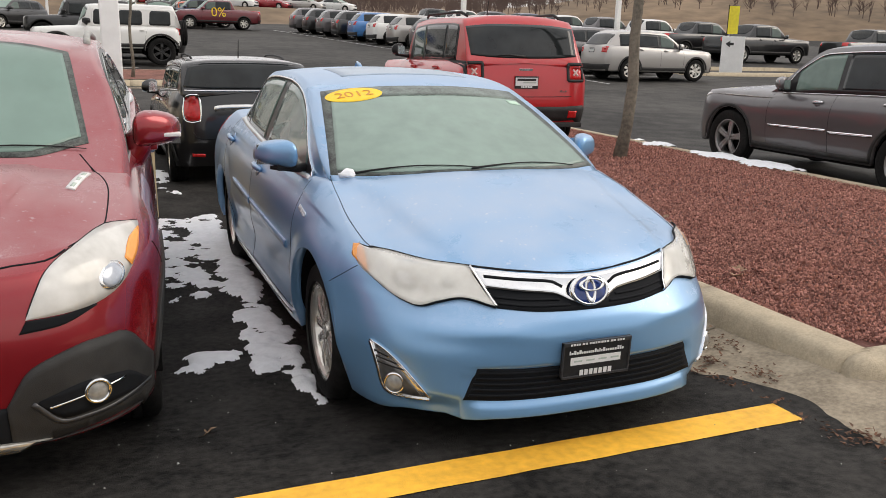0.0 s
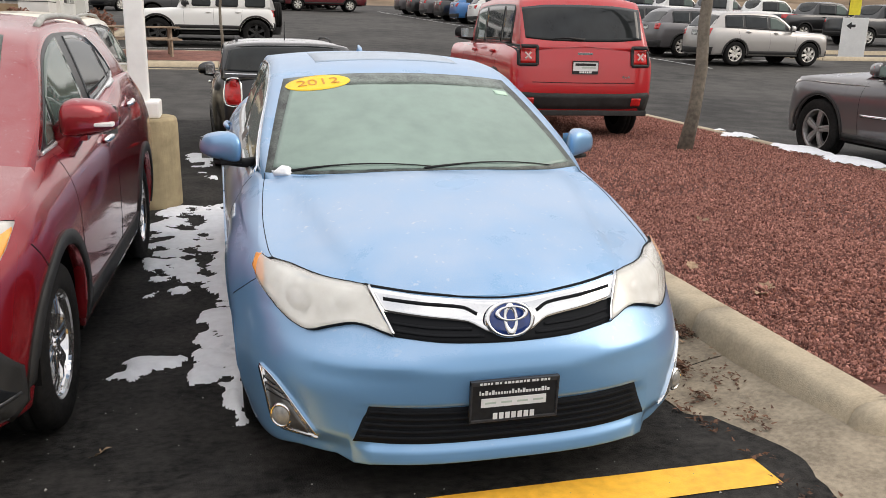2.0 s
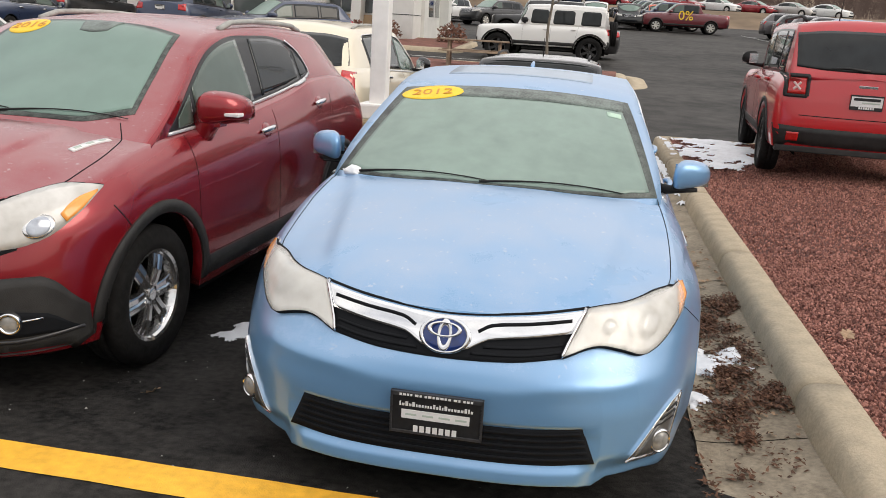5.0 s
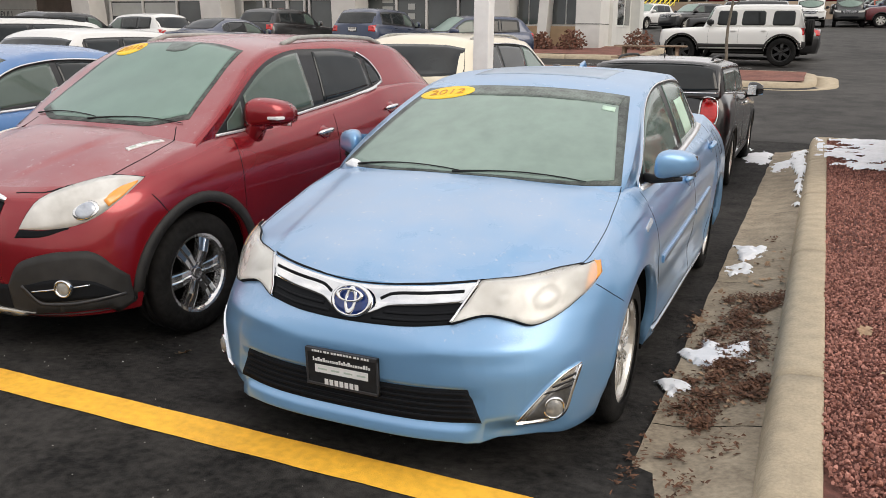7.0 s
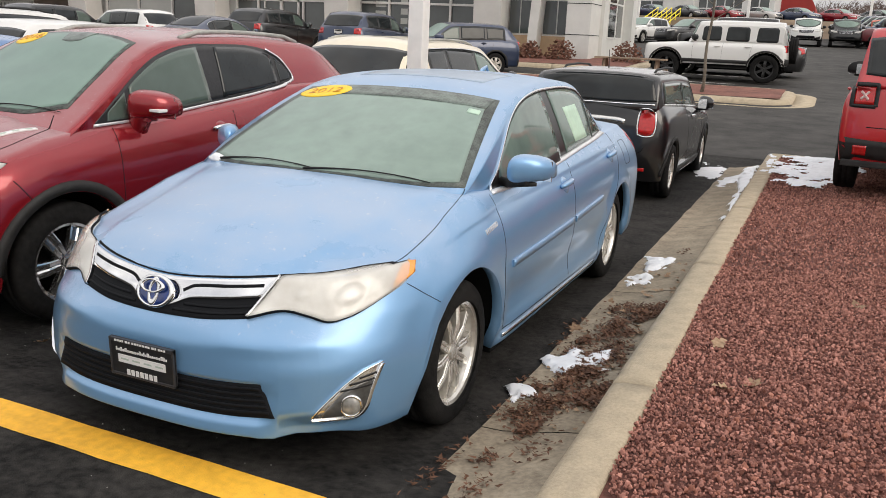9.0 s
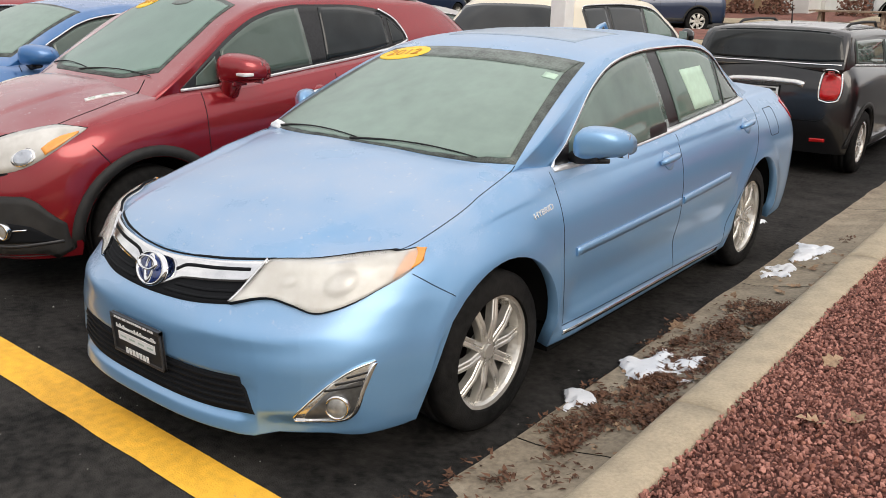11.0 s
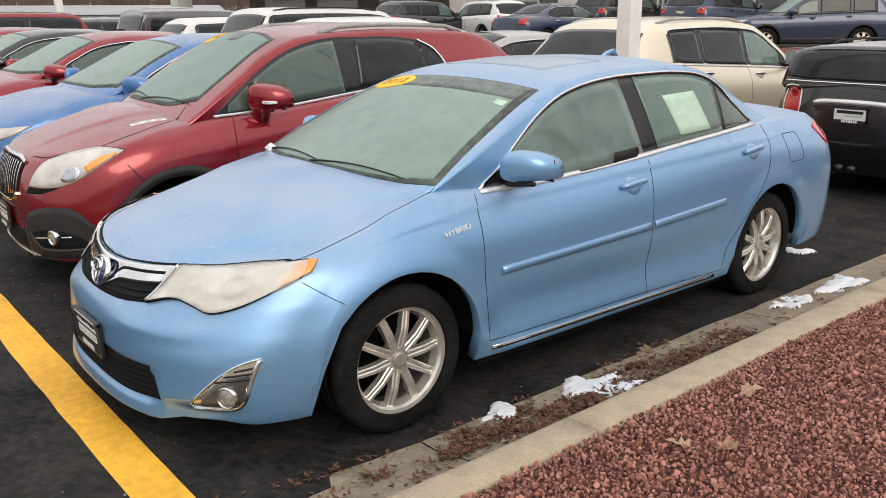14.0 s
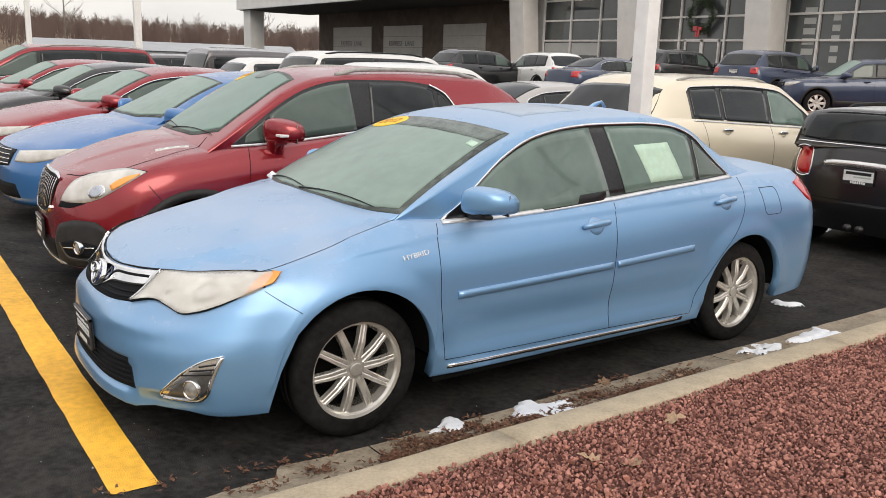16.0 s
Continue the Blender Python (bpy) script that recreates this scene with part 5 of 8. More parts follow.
def number_plate(skin, parent, name, z0, z1, view, half=0.155, tilt=0.0, dark=True, gap=0.006):
    """A dealer's plate in its frame; the lettering stays plain bars."""
    p, n = skin.meet(0, (z0 + z1) / 2, view)
    d = -1 if view == "f" else 1
    y = p.y + d * gap
    h = (z1 - z0) / 2
    m = pose(0, y, (z0 + z1) / 2, tilt * d, 0, 0)
    pl = new(name)
    pl.parent = parent
    pl.matrix_basis = m
    bm = bmesh.new()
    box(bm, -half, half, -0.006, 0.004, -h, h, 0.003)
    part("plate_panel", bm, M["plate_black"] if dark else M["whitefx"], pl)
    bm = bmesh.new()
    for x0, x1, a, b in ((-half, half, h - 0.016, h), (-half, half, -h, -h + (0.010 if dark else 0.035)), (-half, -half + 0.007, -h, h), (half - 0.007, half, -h, h)):
        box(bm, x0, x1, -0.011, 0.006, a, b, 0.002)
    part("plate_frame", bm, M["plate_grey"] if dark else M["plate_black"], pl)
    yb0, yb1 = (-0.0085, -0.006) if d < 0 else (0.004, 0.0065)
    rows = [(-0.75, 0.72, -0.28, 0.14, "whitefx")] if dark else [(-0.8, 0.8, 0.25, 0.62, "plate_black"), (-0.8, 0.3, -0.12, 0.06, "print")]
    for x0, x1, a, b, k in rows:
        boxed("plate_panel", (x0 * half, x1 * half, yb0, yb1, a * h, b * h), M[k], pl, label="white band" if k == "whitefx" else "")
    rnd = random.Random(4)
    if dark:
        # a fine line on the upper frame and a slanted line of script below it
        x = -0.8
        while x < 0.78:
            w = rnd.uniform(0.04, 0.075)
            boxed("lettering_bar", (x * half, (x + w) * half, -0.0125, -0.011, h * 0.83, h * 0.93), M["whitefx"], pl)
            x += w + rnd.choice((0.025, 0.025, 0.06))
        x = -0.8
        while x < 0.76:
            w, up = rnd.uniform(0.028, 0.06), rnd.choice((0.0, 0.0, 0.12))
            boxed("lettering_bar", (x * half, (x + w) * half, yb0 * 1.05, yb1, h * 0.32, h * (0.43 + up * 0.7)), M["whitefx"], pl)
            x += w + 0.022
    for i in range(7):
        boxed("lettering_bar", ((-0.48 + i * 0.14) * half, (-0.48 + i * 0.14 + 0.1) * half, -0.0125 if d < 0 else 0.006, -0.011 if d < 0 else 0.0075, -h * 0.86, -h * 0.56), M["whitefx"], pl)
    if dark:
        for i in range(4):
            boxed("lettering_bar", ((-0.66 + i * 0.36) * half, (-0.66 + i * 0.36 + 0.24) * half, yb0 * 1.06, yb1, -0.12 * h, -0.03 * h), M["print"], pl)
    return pl


def tyre_set(s, rim_r, spokes, mat, style, fine):
    return wheel_meshes(s["hub"] + 0.004, rim_r, s["tyre_w"], spokes, mat, style, fine)


def sticker(skin, parent, x, y, rx=0.135, words="2012"):
    """An oval yellow year sticker on the screen."""
    pts = [(x + rx * math.cos(a), y + 0.085 * math.sin(a)) for a in np.linspace(math.pi, 0, 15)]
    low = [(x + rx * math.cos(a), y - 0.085 * math.sin(a)) for a in np.linspace(math.pi, 0, 15)]
    st = lay(skin, "year_sticker", M["yellow_sticker"], parent, low, pts, "t", 14, 6, 0.0062, 0.001, smooth=False, label="oval yellow year sticker")
    if words:
        p, n = skin.meet(x, y, "t")
        q = Matrix.Translation(p + n * 0.0072) @ n.to_track_quat("Z", "Y").to_matrix().to_4x4()
        ux = (skin.meet(x + 0.08, y, "t")[0] - skin.meet(x - 0.08, y, "t")[0]).normalized()
        uy = n.cross(ux)
        q = Matrix.Translation(p + n * 0.0075) @ Matrix((ux, uy, n)).transposed().to_4x4()
        text_mesh("year", words, 0.098, M["orange_ink"], st, q, 0.0006, squeeze=1.12)
    return st


def glasshouse(skin, car, s, g):
    """Screens and side windows with their bands and bright trim."""
    lay(skin, "windscreen", M["band"], car, both(g["ws_lo"]), both(g["ws_hi"]), "t", 28, 16, 0.002, 0.006)
    k = g.get("ws_in", 0.045)
    lo = both([(x * (1 - 0.05), y + k * 0.9) for x, y in g["ws_lo"]])
    hi = both([(x * (1 - 0.05), y - g.get("ws_band", 0.12)) for x, y in g["ws_hi"]])
    rag = lambda pts, q: [(x + 0.005 * noise.noise((x * 24, y * 24, q)), y + 0.006 * noise.noise((x * 27, y * 15, q + 4))) for x, y in along(pts, 61)]
    lay(skin, "frosted_pane", g.get("screen", M["screen"]), car, rag(lo, 1.0), rag(hi, 2.0), "t", 60, 24, 0.0042, 0.003, label="screen glass misted over with frost")
    if "shade" in g:
        a, b = g["shade"]
        lay(skin, "shade_band", M["shade"], car, rag(both([(x * 0.95, y - b) for x, y in g["ws_hi"]]), 7.0), both([(x * 0.965, y - a) for x, y in g["ws_hi"]]), "t", 44, 4, 0.0048, 0.003, label="dark band of the screen under thin frost")
    if "rw_lo" in g:
        lay(skin, "rear_screen", M[g.get("rw_mat", "dark_glass")], car, both(g["rw_lo"]), both(g["rw_hi"]), g.get("rw_view", "t"), 20, 10, 0.003, 0.006)
    for side in (1, -1):
        lay(skin, "window_surround", M[g.get("surround", "pillar")], car, g["dlo_lo"], g["dlo_hi"], "s", 40, 8, 0.0015, 0.005, side)
        for i, (lo, hi, mat) in enumerate(g["panes"]):
            lay(skin, "side_window", M[mat], car, lo, hi, "s", 18, 8, 0.0045, 0.006, side)
        if g.get("bright"):
            line(skin, "window_trim", M["bright_strip"], car, g["dlo_lo"], "s", 0.016, 0.008, 0.009, side, 40)
            if g["bright"] > 1:
                line(skin, "window_trim", M["chrome"], car, g["dlo_hi"], "s", 0.012, 0.007, 0.008, side, 44)


def wipers(skin, car, pairs, snow=False):
    for a, b in pairs:
        bm = bmesh.new()
        pts = []
        for t in np.linspace(0, 1, 8):
            p, n = skin.meet(a[0] + (b[0] - a[0]) * t, a[1] + (b[1] - a[1]) * t, "t")
            pts.append(p + n * (0.008 + 0.004 * math.sin(t * 3.14)))
        tube(bm, pts, [0.006, 0.005, 0.004, 0.0035, 0.0035, 0.003, 0.003, 0.002], 6)
        part("wiper", bm, M["trim"], car, smooth=True)


def blue_sedan():
    s = SEDAN
    car = thing("sedan", "sky-blue metallic sedan with frosted windscreen, parked on asphalt beside the kerb", "car")
    bm = Shell(s, 0.03).build()
    skin = Skin(bm)
    part("body", bm, M["blue"], car, smooth=True)
    put_wells(car, s)
    put_wheels(car, s, tyre_set(s, 0.232, 10, M["alloy"], "straight", True), 0.03)
    g = dict(
        ws_lo=[(0, 1.105), (0.3, 1.122), (0.55, 1.175), (0.732, 1.256)], ws_hi=[(0, 1.988), (0.3, 1.994), (0.59, 2.015)],
        rw_lo=[(0, 3.99), (0.35, 3.97), (0.6, 3.88)], rw_hi=[(0, 3.40), (0.3, 3.40), (0.52, 3.42)],
        dlo_lo=[(1.46, 0.957), (1.67, 0.957), (2.07, 0.97), (2.61, 0.999), (3.08, 1.03), (3.71, 1.062)],
        dlo_hi=[(1.462, 0.962), (1.59, 1.034), (1.71, 1.124), (1.92, 1.256), (2.14, 1.343), (2.38, 1.382), (2.6, 1.395), (2.91, 1.397), (3.2, 1.38), (3.41, 1.318), (3.535, 1.215), (3.71, 1.068)],
        panes=[([(1.62, 0.966), (2.1, 0.9755), (2.61, 1.0035)], [(1.635, 1.055), (1.75, 1.143), (1.93, 1.248), (2.14, 1.329), (2.36, 1.367), (2.535, 1.379)], "door_glass"),
               ([(2.735, 1.02), (3.05, 1.038), (3.36, 1.056)], [(2.66, 1.382), (2.91, 1.383), (3.19, 1.366), (3.36, 1.32)], "tintlight"),
               ([(3.395, 1.06), (3.55, 1.068), (3.665, 1.075)], [(3.40, 1.298), (3.52, 1.2), (3.665, 1.083)], "tint")],
        bright=2, ws_band=0.13, ws_in=0.016, shade=(0.01, 0.14))
    glasshouse(skin, car, s, g)
    sticker(skin, car, -0.425, 1.905, 0.165)
    lay(skin, "toll_tag", M["paper"], car, [(0.49, 1.80), (0.56, 1.80)], [(0.485, 1.845), (0.555, 1.845)], "t", 3, 3, 0.0062, 0.001, label="small pale tag on the glass")
    wipers(skin, car, [((-0.62, 1.215), (-0.02, 1.128)), ((-0.05, 1.115), (0.58, 1.205))])
    # roof
    lay(skin, "sunroof", M["sunroof"], car, [(-0.40, 2.24), (0.40, 2.24)], [(-0.40, 2.70), (0.40, 2.70)], "t", 12, 8, 0.002, 0.005, label="frosted glass sunroof, coloured pale blue-grey for the sky it mirrors")
    bm = bmesh.new()
    tube(bm, [(0, 3.16, 1.45), (0, 3.22, 1.468), (0, 3.28, 1.488), (0, 3.31, 1.45)], [0.006, 0.016, 0.008, 0.012], 8)
    part("antenna_fin", bm, M["blue"], car, smooth=True)
    # joints
    for side in (1, -1):
        for pts, view in (
            ([(1.43, 0.955), (1.40, 0.88), (1.39, 0.80), (1.387, 0.64), (1.398, 0.5), (1.43, 0.305)], "s"),
            ([(1.43, 0.3), (2.5, 0.288), (3.245, 0.268)], "s"),
            ([(2.605, 1.0), (2.565, 0.82), (2.548, 0.6), (2.545, 0.29)], "s"),
            ([(3.765, 1.055), (3.745, 0.95), (3.69, 0.84), (3.58, 0.72), (3.45, 0.60), (3.345, 0.48), (3.27, 0.36), (3.245, 0.268)], "s"),
            ([(0.545, 0.742), (0.6, 0.70), (0.68, 0.645)], "s"),
            ([(0.724, 0.47), (0.758, 0.62), (0.765, 0.83), (0.752, 1.08), (0.734, 1.25)], "t"),
        ):
            line(skin, "panel_joint", M["gap"], car, pts, view, 0.0028, side=side)
        for a, b in (((1.485, 0.622), (2.53, 0.652)), ((2.565, 0.653), (3.21, 0.683))):
            line(skin, "side_moulding", M["blue"], car, [a, b], "s", 0.036, 0.009, 0.014, side, 24)
        line(skin, "sill_trim", M["chrome"], car, [(1.45, 0.262), (2.3, 0.256), (3.18, 0.25)], "s", 0.022, 0.006, 0.008, side)
        handle(skin, car, M["blue"], 2.418, 0.878, side, 0.2)
        handle(skin, car, M["blue"], 3.535, 0.93, side, 0.2)
        f1 = [(3.93, 0.985), (4.09, 0.985), (4.11, 0.965), (4.11, 0.84), (4.09, 0.82), (3.95, 0.82), (3.93, 0.84), (3.93, 0.985)]
        if side == 1:
            line(skin, "fuel_door_joint", M["gap"], car, f1, "s", 0.003, side=1, n=60, smooth=False)
        # headlamp
        out = lambda y, z: (skin.meet(y, z, "s", 1)[0].x, z)
        lo = [(0.388, 0.650), (0.5, 0.676), (0.58, 0.661), (0.651, 0.642), (0.70, 0.656), (0.755, 0.70), (0.80, 0.757), out(0.605, 0.806)]
        hi = [(0.455, 0.786), (0.56, 0.791), (0.66, 0.801), (0.72, 0.806), (0.775, 0.812), out(0.607, 0.818)]
        hl = lay(skin, "headlamp", M["reflector"], car, lo, hi, "f", 26, 10, 0.003, 0.02, side, label="hazy white headlamp with amber corner")
        lay(skin, "lamp_cover", M["cover"], hl, lo, hi, "f", 26, 10, 0.016, 0.003, side, dome=0.012, label="hazed clear cover")
        line(skin, "lamp_seal", M["gap"], hl, lo[:-1], "f", 0.0022, 0.0164, 0.016, side, 44)
        line(skin, "lamp_seal", M["gap"], hl, hi[:-1], "f", 0.0018, 0.0162, 0.01, side, 44)
        lay(skin, "amber_corner", M["amber"], hl, [(0.776, 0.729), (0.792, 0.750), (0.807, 0.772), out(0.592, 0.802)], [(0.769, 0.804), (0.792, 0.807), out(0.594, 0.812)], "f", 10, 6, 0.0172, 0.003, side)
        for cx, cz, r in ((0.535, 0.733, 0.024), (0.672, 0.728, 0.040)):
            for nm, k, mt, o in (("lamp_bowl", 1.0, "bowl", 0.0075), ("lamp_lens", 0.72, "lens_deep", 0.011)):
                ring_lo = [(cx + k * r * math.cos(a), cz - k * r * math.sin(a)) for a in np.linspace(math.pi, 0, 13)]
                ring_hi = [(cx + k * r * math.cos(a), cz + k * r * math.sin(a)) for a in np.linspace(math.pi, 0, 13)]
                lay(skin, nm, M[mt], hl, ring_lo, ring_hi, "f", 12, 6, o, 0.004, side, smooth=False, dome=0.004)
        line(skin, "lamp_divider", M["silver_trim"], hl, [(0.59, 0.665), (0.612, 0.70), (0.598, 0.745), (0.612, 0.785)], "f", 0.009, 0.010, 0.006, side, 14)
        for k in range(6):
            line(skin, "lamp_rib", M["silver_trim"], hl, [(0.722 + 0.010 * k, 0.70 + 0.011 * k), (0.728 + 0.009 * k, 0.785 + 0.002 * k)], "f", 0.003, 0.0085, 0.004, side, 6)
        # fog lamp: a pointed bright bezel with a round lamp low in it and three bars above
        f_lo = [(0.632, 0.290), (0.70, 0.284), (0.750, 0.289), (0.771, 0.310), (0.789, 0.39), (0.808, 0.482)]
        f_hi = [(0.634, 0.300), (0.68, 0.362), (0.735, 0.432), (0.775, 0.47), (0.809, 0.488)]
        fl = lay(skin, "fog_lamp", M["silver_trim"], car, f_lo, f_hi, "f", 26, 8, 0.003, 0.02, side, label="chrome fog lamp surround")
        lay(skin, "fog_recess", M["fog_well"], fl, [(0.665, 0.301), (0.71, 0.297), (0.752, 0.302), (0.776, 0.325), (0.79, 0.38)], [(0.667, 0.31), (0.695, 0.352), (0.735, 0.405), (0.765, 0.425), (0.79, 0.432)], "f", 16, 6, 0.0055, 0.006, side)
        p, n = skin.meet(0.742, 0.342, "f", side)
        aim = (n + Vector((0, -0.7, 0))).normalized()
        disc("fog_bulb", M["fog_glass"], fl, p + n * 0.010, aim, 0.034, 0.036, 0.008, dome=0.010)
        disc("fog_ring", M["chrome"], fl, p + n * 0.008, aim, 0.043, 0.045, 0.010, ring=0.008)
        line(skin, "fog_edge", M["chrome"], fl, f_lo, "f", 0.008, 0.009, 0.012, side, 30)
        line(skin, "fog_edge", M["chrome"], fl, f_hi, "f", 0.006, 0.008, 0.012, side, 24)
        for k in range(3):
            line(skin, "fog_slat", M["trim"], fl, [(0.716 + 0.023 * k, 0.402 + 0.020 * k), (0.797 + 0.003 * k, 0.41 + 0.022 * k)], "f", 0.006, 0.0062, 0.005, side, 10)
        tl = lay(skin, "tail_lamp", M["tail"], car, [(4.36, 0.985), (4.47, 0.88), (4.62, 0.845), (4.74, 0.855)], [(4.36, 0.995), (4.47, 1.015), (4.62, 1.025), (4.74, 1.01)], "s", 12, 6, 0.005, 0.02, side)
    mirror(car, M["blue"], 1.63, 1.056, 0.81, (0.185, 0.13, 0.146))
    line(skin, "panel_joint", M["gap"], car, both([(0, 0.757), (0.25, 0.773), (0.46, 0.792)]), "f", 0.006, 0.002, 0.006, 1, 40)
    # grille
    gr = lay(skin, "grille", M["gap"], car, both([(0, 0.630), (0.2, 0.634), (0.385, 0.65)]), both([(0, 0.75), (0.25, 0.765), (0.455, 0.785)]), "f", 30, 8, 0.004, 0.01)
    lay(skin, "chrome_bar", M["chrome"], gr, both([(0, 0.648), (0.06, 0.652), (0.14, 0.684), (0.28, 0.700), (0.41, 0.716)]), both([(0, 0.75), (0.25, 0.765), (0.455, 0.785)]), "f", 40, 6, 0.013, 0.012, label="chrome grille bar")
    for side in (1, -1):
        line(skin, "grille_slot", M["gap"], gr, [(0.105, 0.708), (0.15, 0.73), (0.28, 0.742), (0.405, 0.754)], "f", 0.011, 0.0145, 0.004, side)
        line(skin, "grille_edge", M["chrome"], gr, [(0.446, 0.786), (0.41, 0.71), (0.385, 0.652)], "f", 0.008, 0.017, 0.012, side, 16)
        for z in (0.655, 0.674):
            line(skin, "grille_slat", M["gap"], gr, [(0.09 + (z - 0.655) * 2, z - 0.006), (0.25, z - 0.002), (0.385, z + 0.01)], "f", 0.007, 0.009, 0.006, side, 20)
    p, n = skin.meet(0, 0.690, "f")
    n = Vector((0, -0.93, 0.36))
    p += n * 0.014
    em = disc("emblem", M["badge_blue"], car, p + n * 0.016, n, 0.080, 0.058, 0.007, 36, label="oval blue and chrome emblem", dome=0.004)
    disc("emblem_ring", M["chrome"], em, p + n * 0.019, n, 0.086, 0.063, 0.009, 40, ring=0.013)
    disc("emblem_ring", M["chrome"], em, p + n * 0.026, n, 0.025, 0.054, 0.005, 28, ring=0.010)
    disc("emblem_ring", M["chrome"], em, p + n * 0.026 + Vector((0, -0.009, 0.023)), n, 0.057, 0.026, 0.005, 28, ring=0.013)
    # lower intake
    lg = lay(skin, "lower_intake", M["gap"], car, both([(0, 0.297), (0.3, 0.298), (0.53, 0.306)]), both([(0, 0.422), (0.25, 0.423), (0.478, 0.432)]), "f", 30, 6, 0.002, 0.006)
    for z in (0.318, 0.340, 0.362, 0.384, 0.406):
        line(skin, "intake_slat", M["gap"], lg, both([(0, z - 0.002), (0.3, z), (0.515 - (z - 0.3) * 0.36, z + 0.007)]), "f", 0.009, 0.008, 0.008, 1, 30)
    number_plate(skin, car, "number_plate", 0.372, 0.524, "f", tilt=-3, gap=0.010)
    # lettering on the wings, paper in the rear door glass
    for side in (1, -1):
        y = 1.262
        p, n = skin.meet(y, 0.834, "s", side)
        ux = (skin.meet(y + 0.05, 0.840, "s", side)[0] - skin.meet(y - 0.05, 0.828, "s", side)[0]).normalized() * side
        q = Matrix.Translation(p + n * 0.0015) @ Matrix((ux, n.cross(ux), n)).transposed().to_4x4()
        text_mesh("wing_lettering", "HYBRID", 0.034, M["badge"], car, q, 0.003, "raised chrome lettering", 1.25)
    lay(skin, "window_notice", M["paper"], car, [(2.952, 1.065), (3.241, 1.074)], [(2.865, 1.277), (3.156, 1.285)], "s", 6, 6, 0.0055, 0.001, label="pale paper notice behind the glass")
    bm = bmesh.new()
    bmesh.ops.create_icosphere(bm, subdivisions=2, radius=0.05)
    for v in bm.verts:
        v.co = Vector((-0.66 + v.co.x * 0.85, 1.225 + v.co.y * 0.6, 1.008 + v.co.z * 0.42)) + 0.02 * noise.noise_vector(v.co * 30)
    part("snow_clump", bm, M["snow"], car, "lump of frozen snow", smooth=True)
    return car, skin


sedan, sedan_skin = blue_sedan()


# ---- the other cars ----
def spec_of(L, half, H, axles, hub, cowl, nose_z, belt, roof, tail, sill=0.24, arch=None, nose=0.75, nose_n=2.6, rail=0.70, trunk=None, tyre_w=0.21, bow=0.06, shoulder=3.2, mid=None):
    """Profile curves of a car from its main measures."""
    cy, cz = cowl
    b0, b1 = belt
    r0, r1 = roof
    ty, tz = tail
    mid = mid or 0.62 * b0 + 0.05
    ym = (r0 + r1) / 2
    end = trunk or L
    s = dict(half=half, mid_z=mid, nose=nose, stern=0.30 if not trunk else 0.5, stern_n=3.6, hub=hub, arch=arch or hub + 0.045, axles=axles, tyre_w=tyre_w, under=sill - 0.03, L=L, H=H, shoulder=shoulder,
             front=[(sill - 0.03, 0.08), (sill + 0.03, 0.03), (mid - 0.12, 0.0), (nose_z - 0.16, 0.02), (nose_z - 0.04, bow * 0.8), (nose_z, bow + 0.03), (nose_z + 0.1, bow + 0.09)],
             rear=[(sill, L - 0.08), (mid - 0.1, L), (mid + 0.1, L - 0.01), (b1 - 0.05, L - 0.05 if not trunk else L - 0.03), (b1 + 0.1, L - 0.1)],
             low=[(sill - 0.05, 0.06), (sill + 0.05, 0.03), (mid - 0.15, 0.004), (mid, 0.0)],
             edge_x=[(0.0, 0.95 * half), (0.5, 0.9 * half), (cy, 0.86 * half), (cy + 0.6, 0.885 * half), (ym, 0.89 * half), (ty - 0.3, 0.87 * half), (L, 0.8 * half)],
             edge_z=[(0.0, nose_z), (0.3, nose_z + 0.025), (cy * 0.6, nose_z + 0.55 * (b0 - nose_z)), (cy + 0.1, b0), (ty, b1), (L, b1 - 0.02)],
             deck=[(bow + 0.03, nose_z), (0.3, nose_z + 0.35 * (cz - nose_z)), (cy * 0.65, nose_z + 0.75 * (cz - nose_z)), (cy, cz), (cy + 0.4, b0), (ty, b1 if not trunk else tz), (L, b1 - 0.02)],
             plan=[(0.0, 1.0), (L * 0.25, 0.992), (L * 0.5, 1.0), (L * 0.8, 0.992), (L, 0.95)],
             nose_n=[(sill, nose_n + 0.4), (mid, nose_n), (nose_z, nose_n - 0.2)],
             sill=[(0.0, sill), (L, sill + 0.02)],
             belt_x=[(cy, 0.84 * half), (cy + 0.5, 0.87 * half), (ym, 0.875 * half), (ty - 0.3, 0.855 * half), (ty, 0.8 * half)],
             belt_z=[(cy, b0 - 0.03), (cy + 0.5, b0), (ty, b1)],
             rail_x=[(cy - 0.05, 0.88 * half), (cy + 0.2, 0.865 * half), (r0 + 0.1, (rail + 0.02) * half), (ym, rail * half), (r1, (rail - 0.005) * half), (ty, (rail + 0.06) * half)],
             rail_z=[(cy - 0.05, b0 - 0.1), (cy + 0.2, b0 + 0.0), (cy + 0.2 + 0.55 * (r0 - cy - 0.1), b0 + 0.60 * (H - 0.09 - b0)), (r0 + 0.12, H - 0.105), (ym, H - 0.06), (r1, H - 0.085), (ty, tz - 0.03)],
             crown=[(cy - 0.05, cz - 0.05), (cy + 0.03, cz + 0.005), (r0 - 0.45 * (r0 - cy), cz + 0.56 * (H - 0.05 - cz)), (r0, H - 0.05), (ym, H), (r1, H - 0.02), (ty, tz)],
             cabin=(cy - 0.05, ty))
    s["geo"] = dict(cy=cy, cz=cz, b0=b0, b1=b1, r0=r0, r1=r1, ty=ty, tz=tz, nose_z=nose_z, sill=sill)
    return s


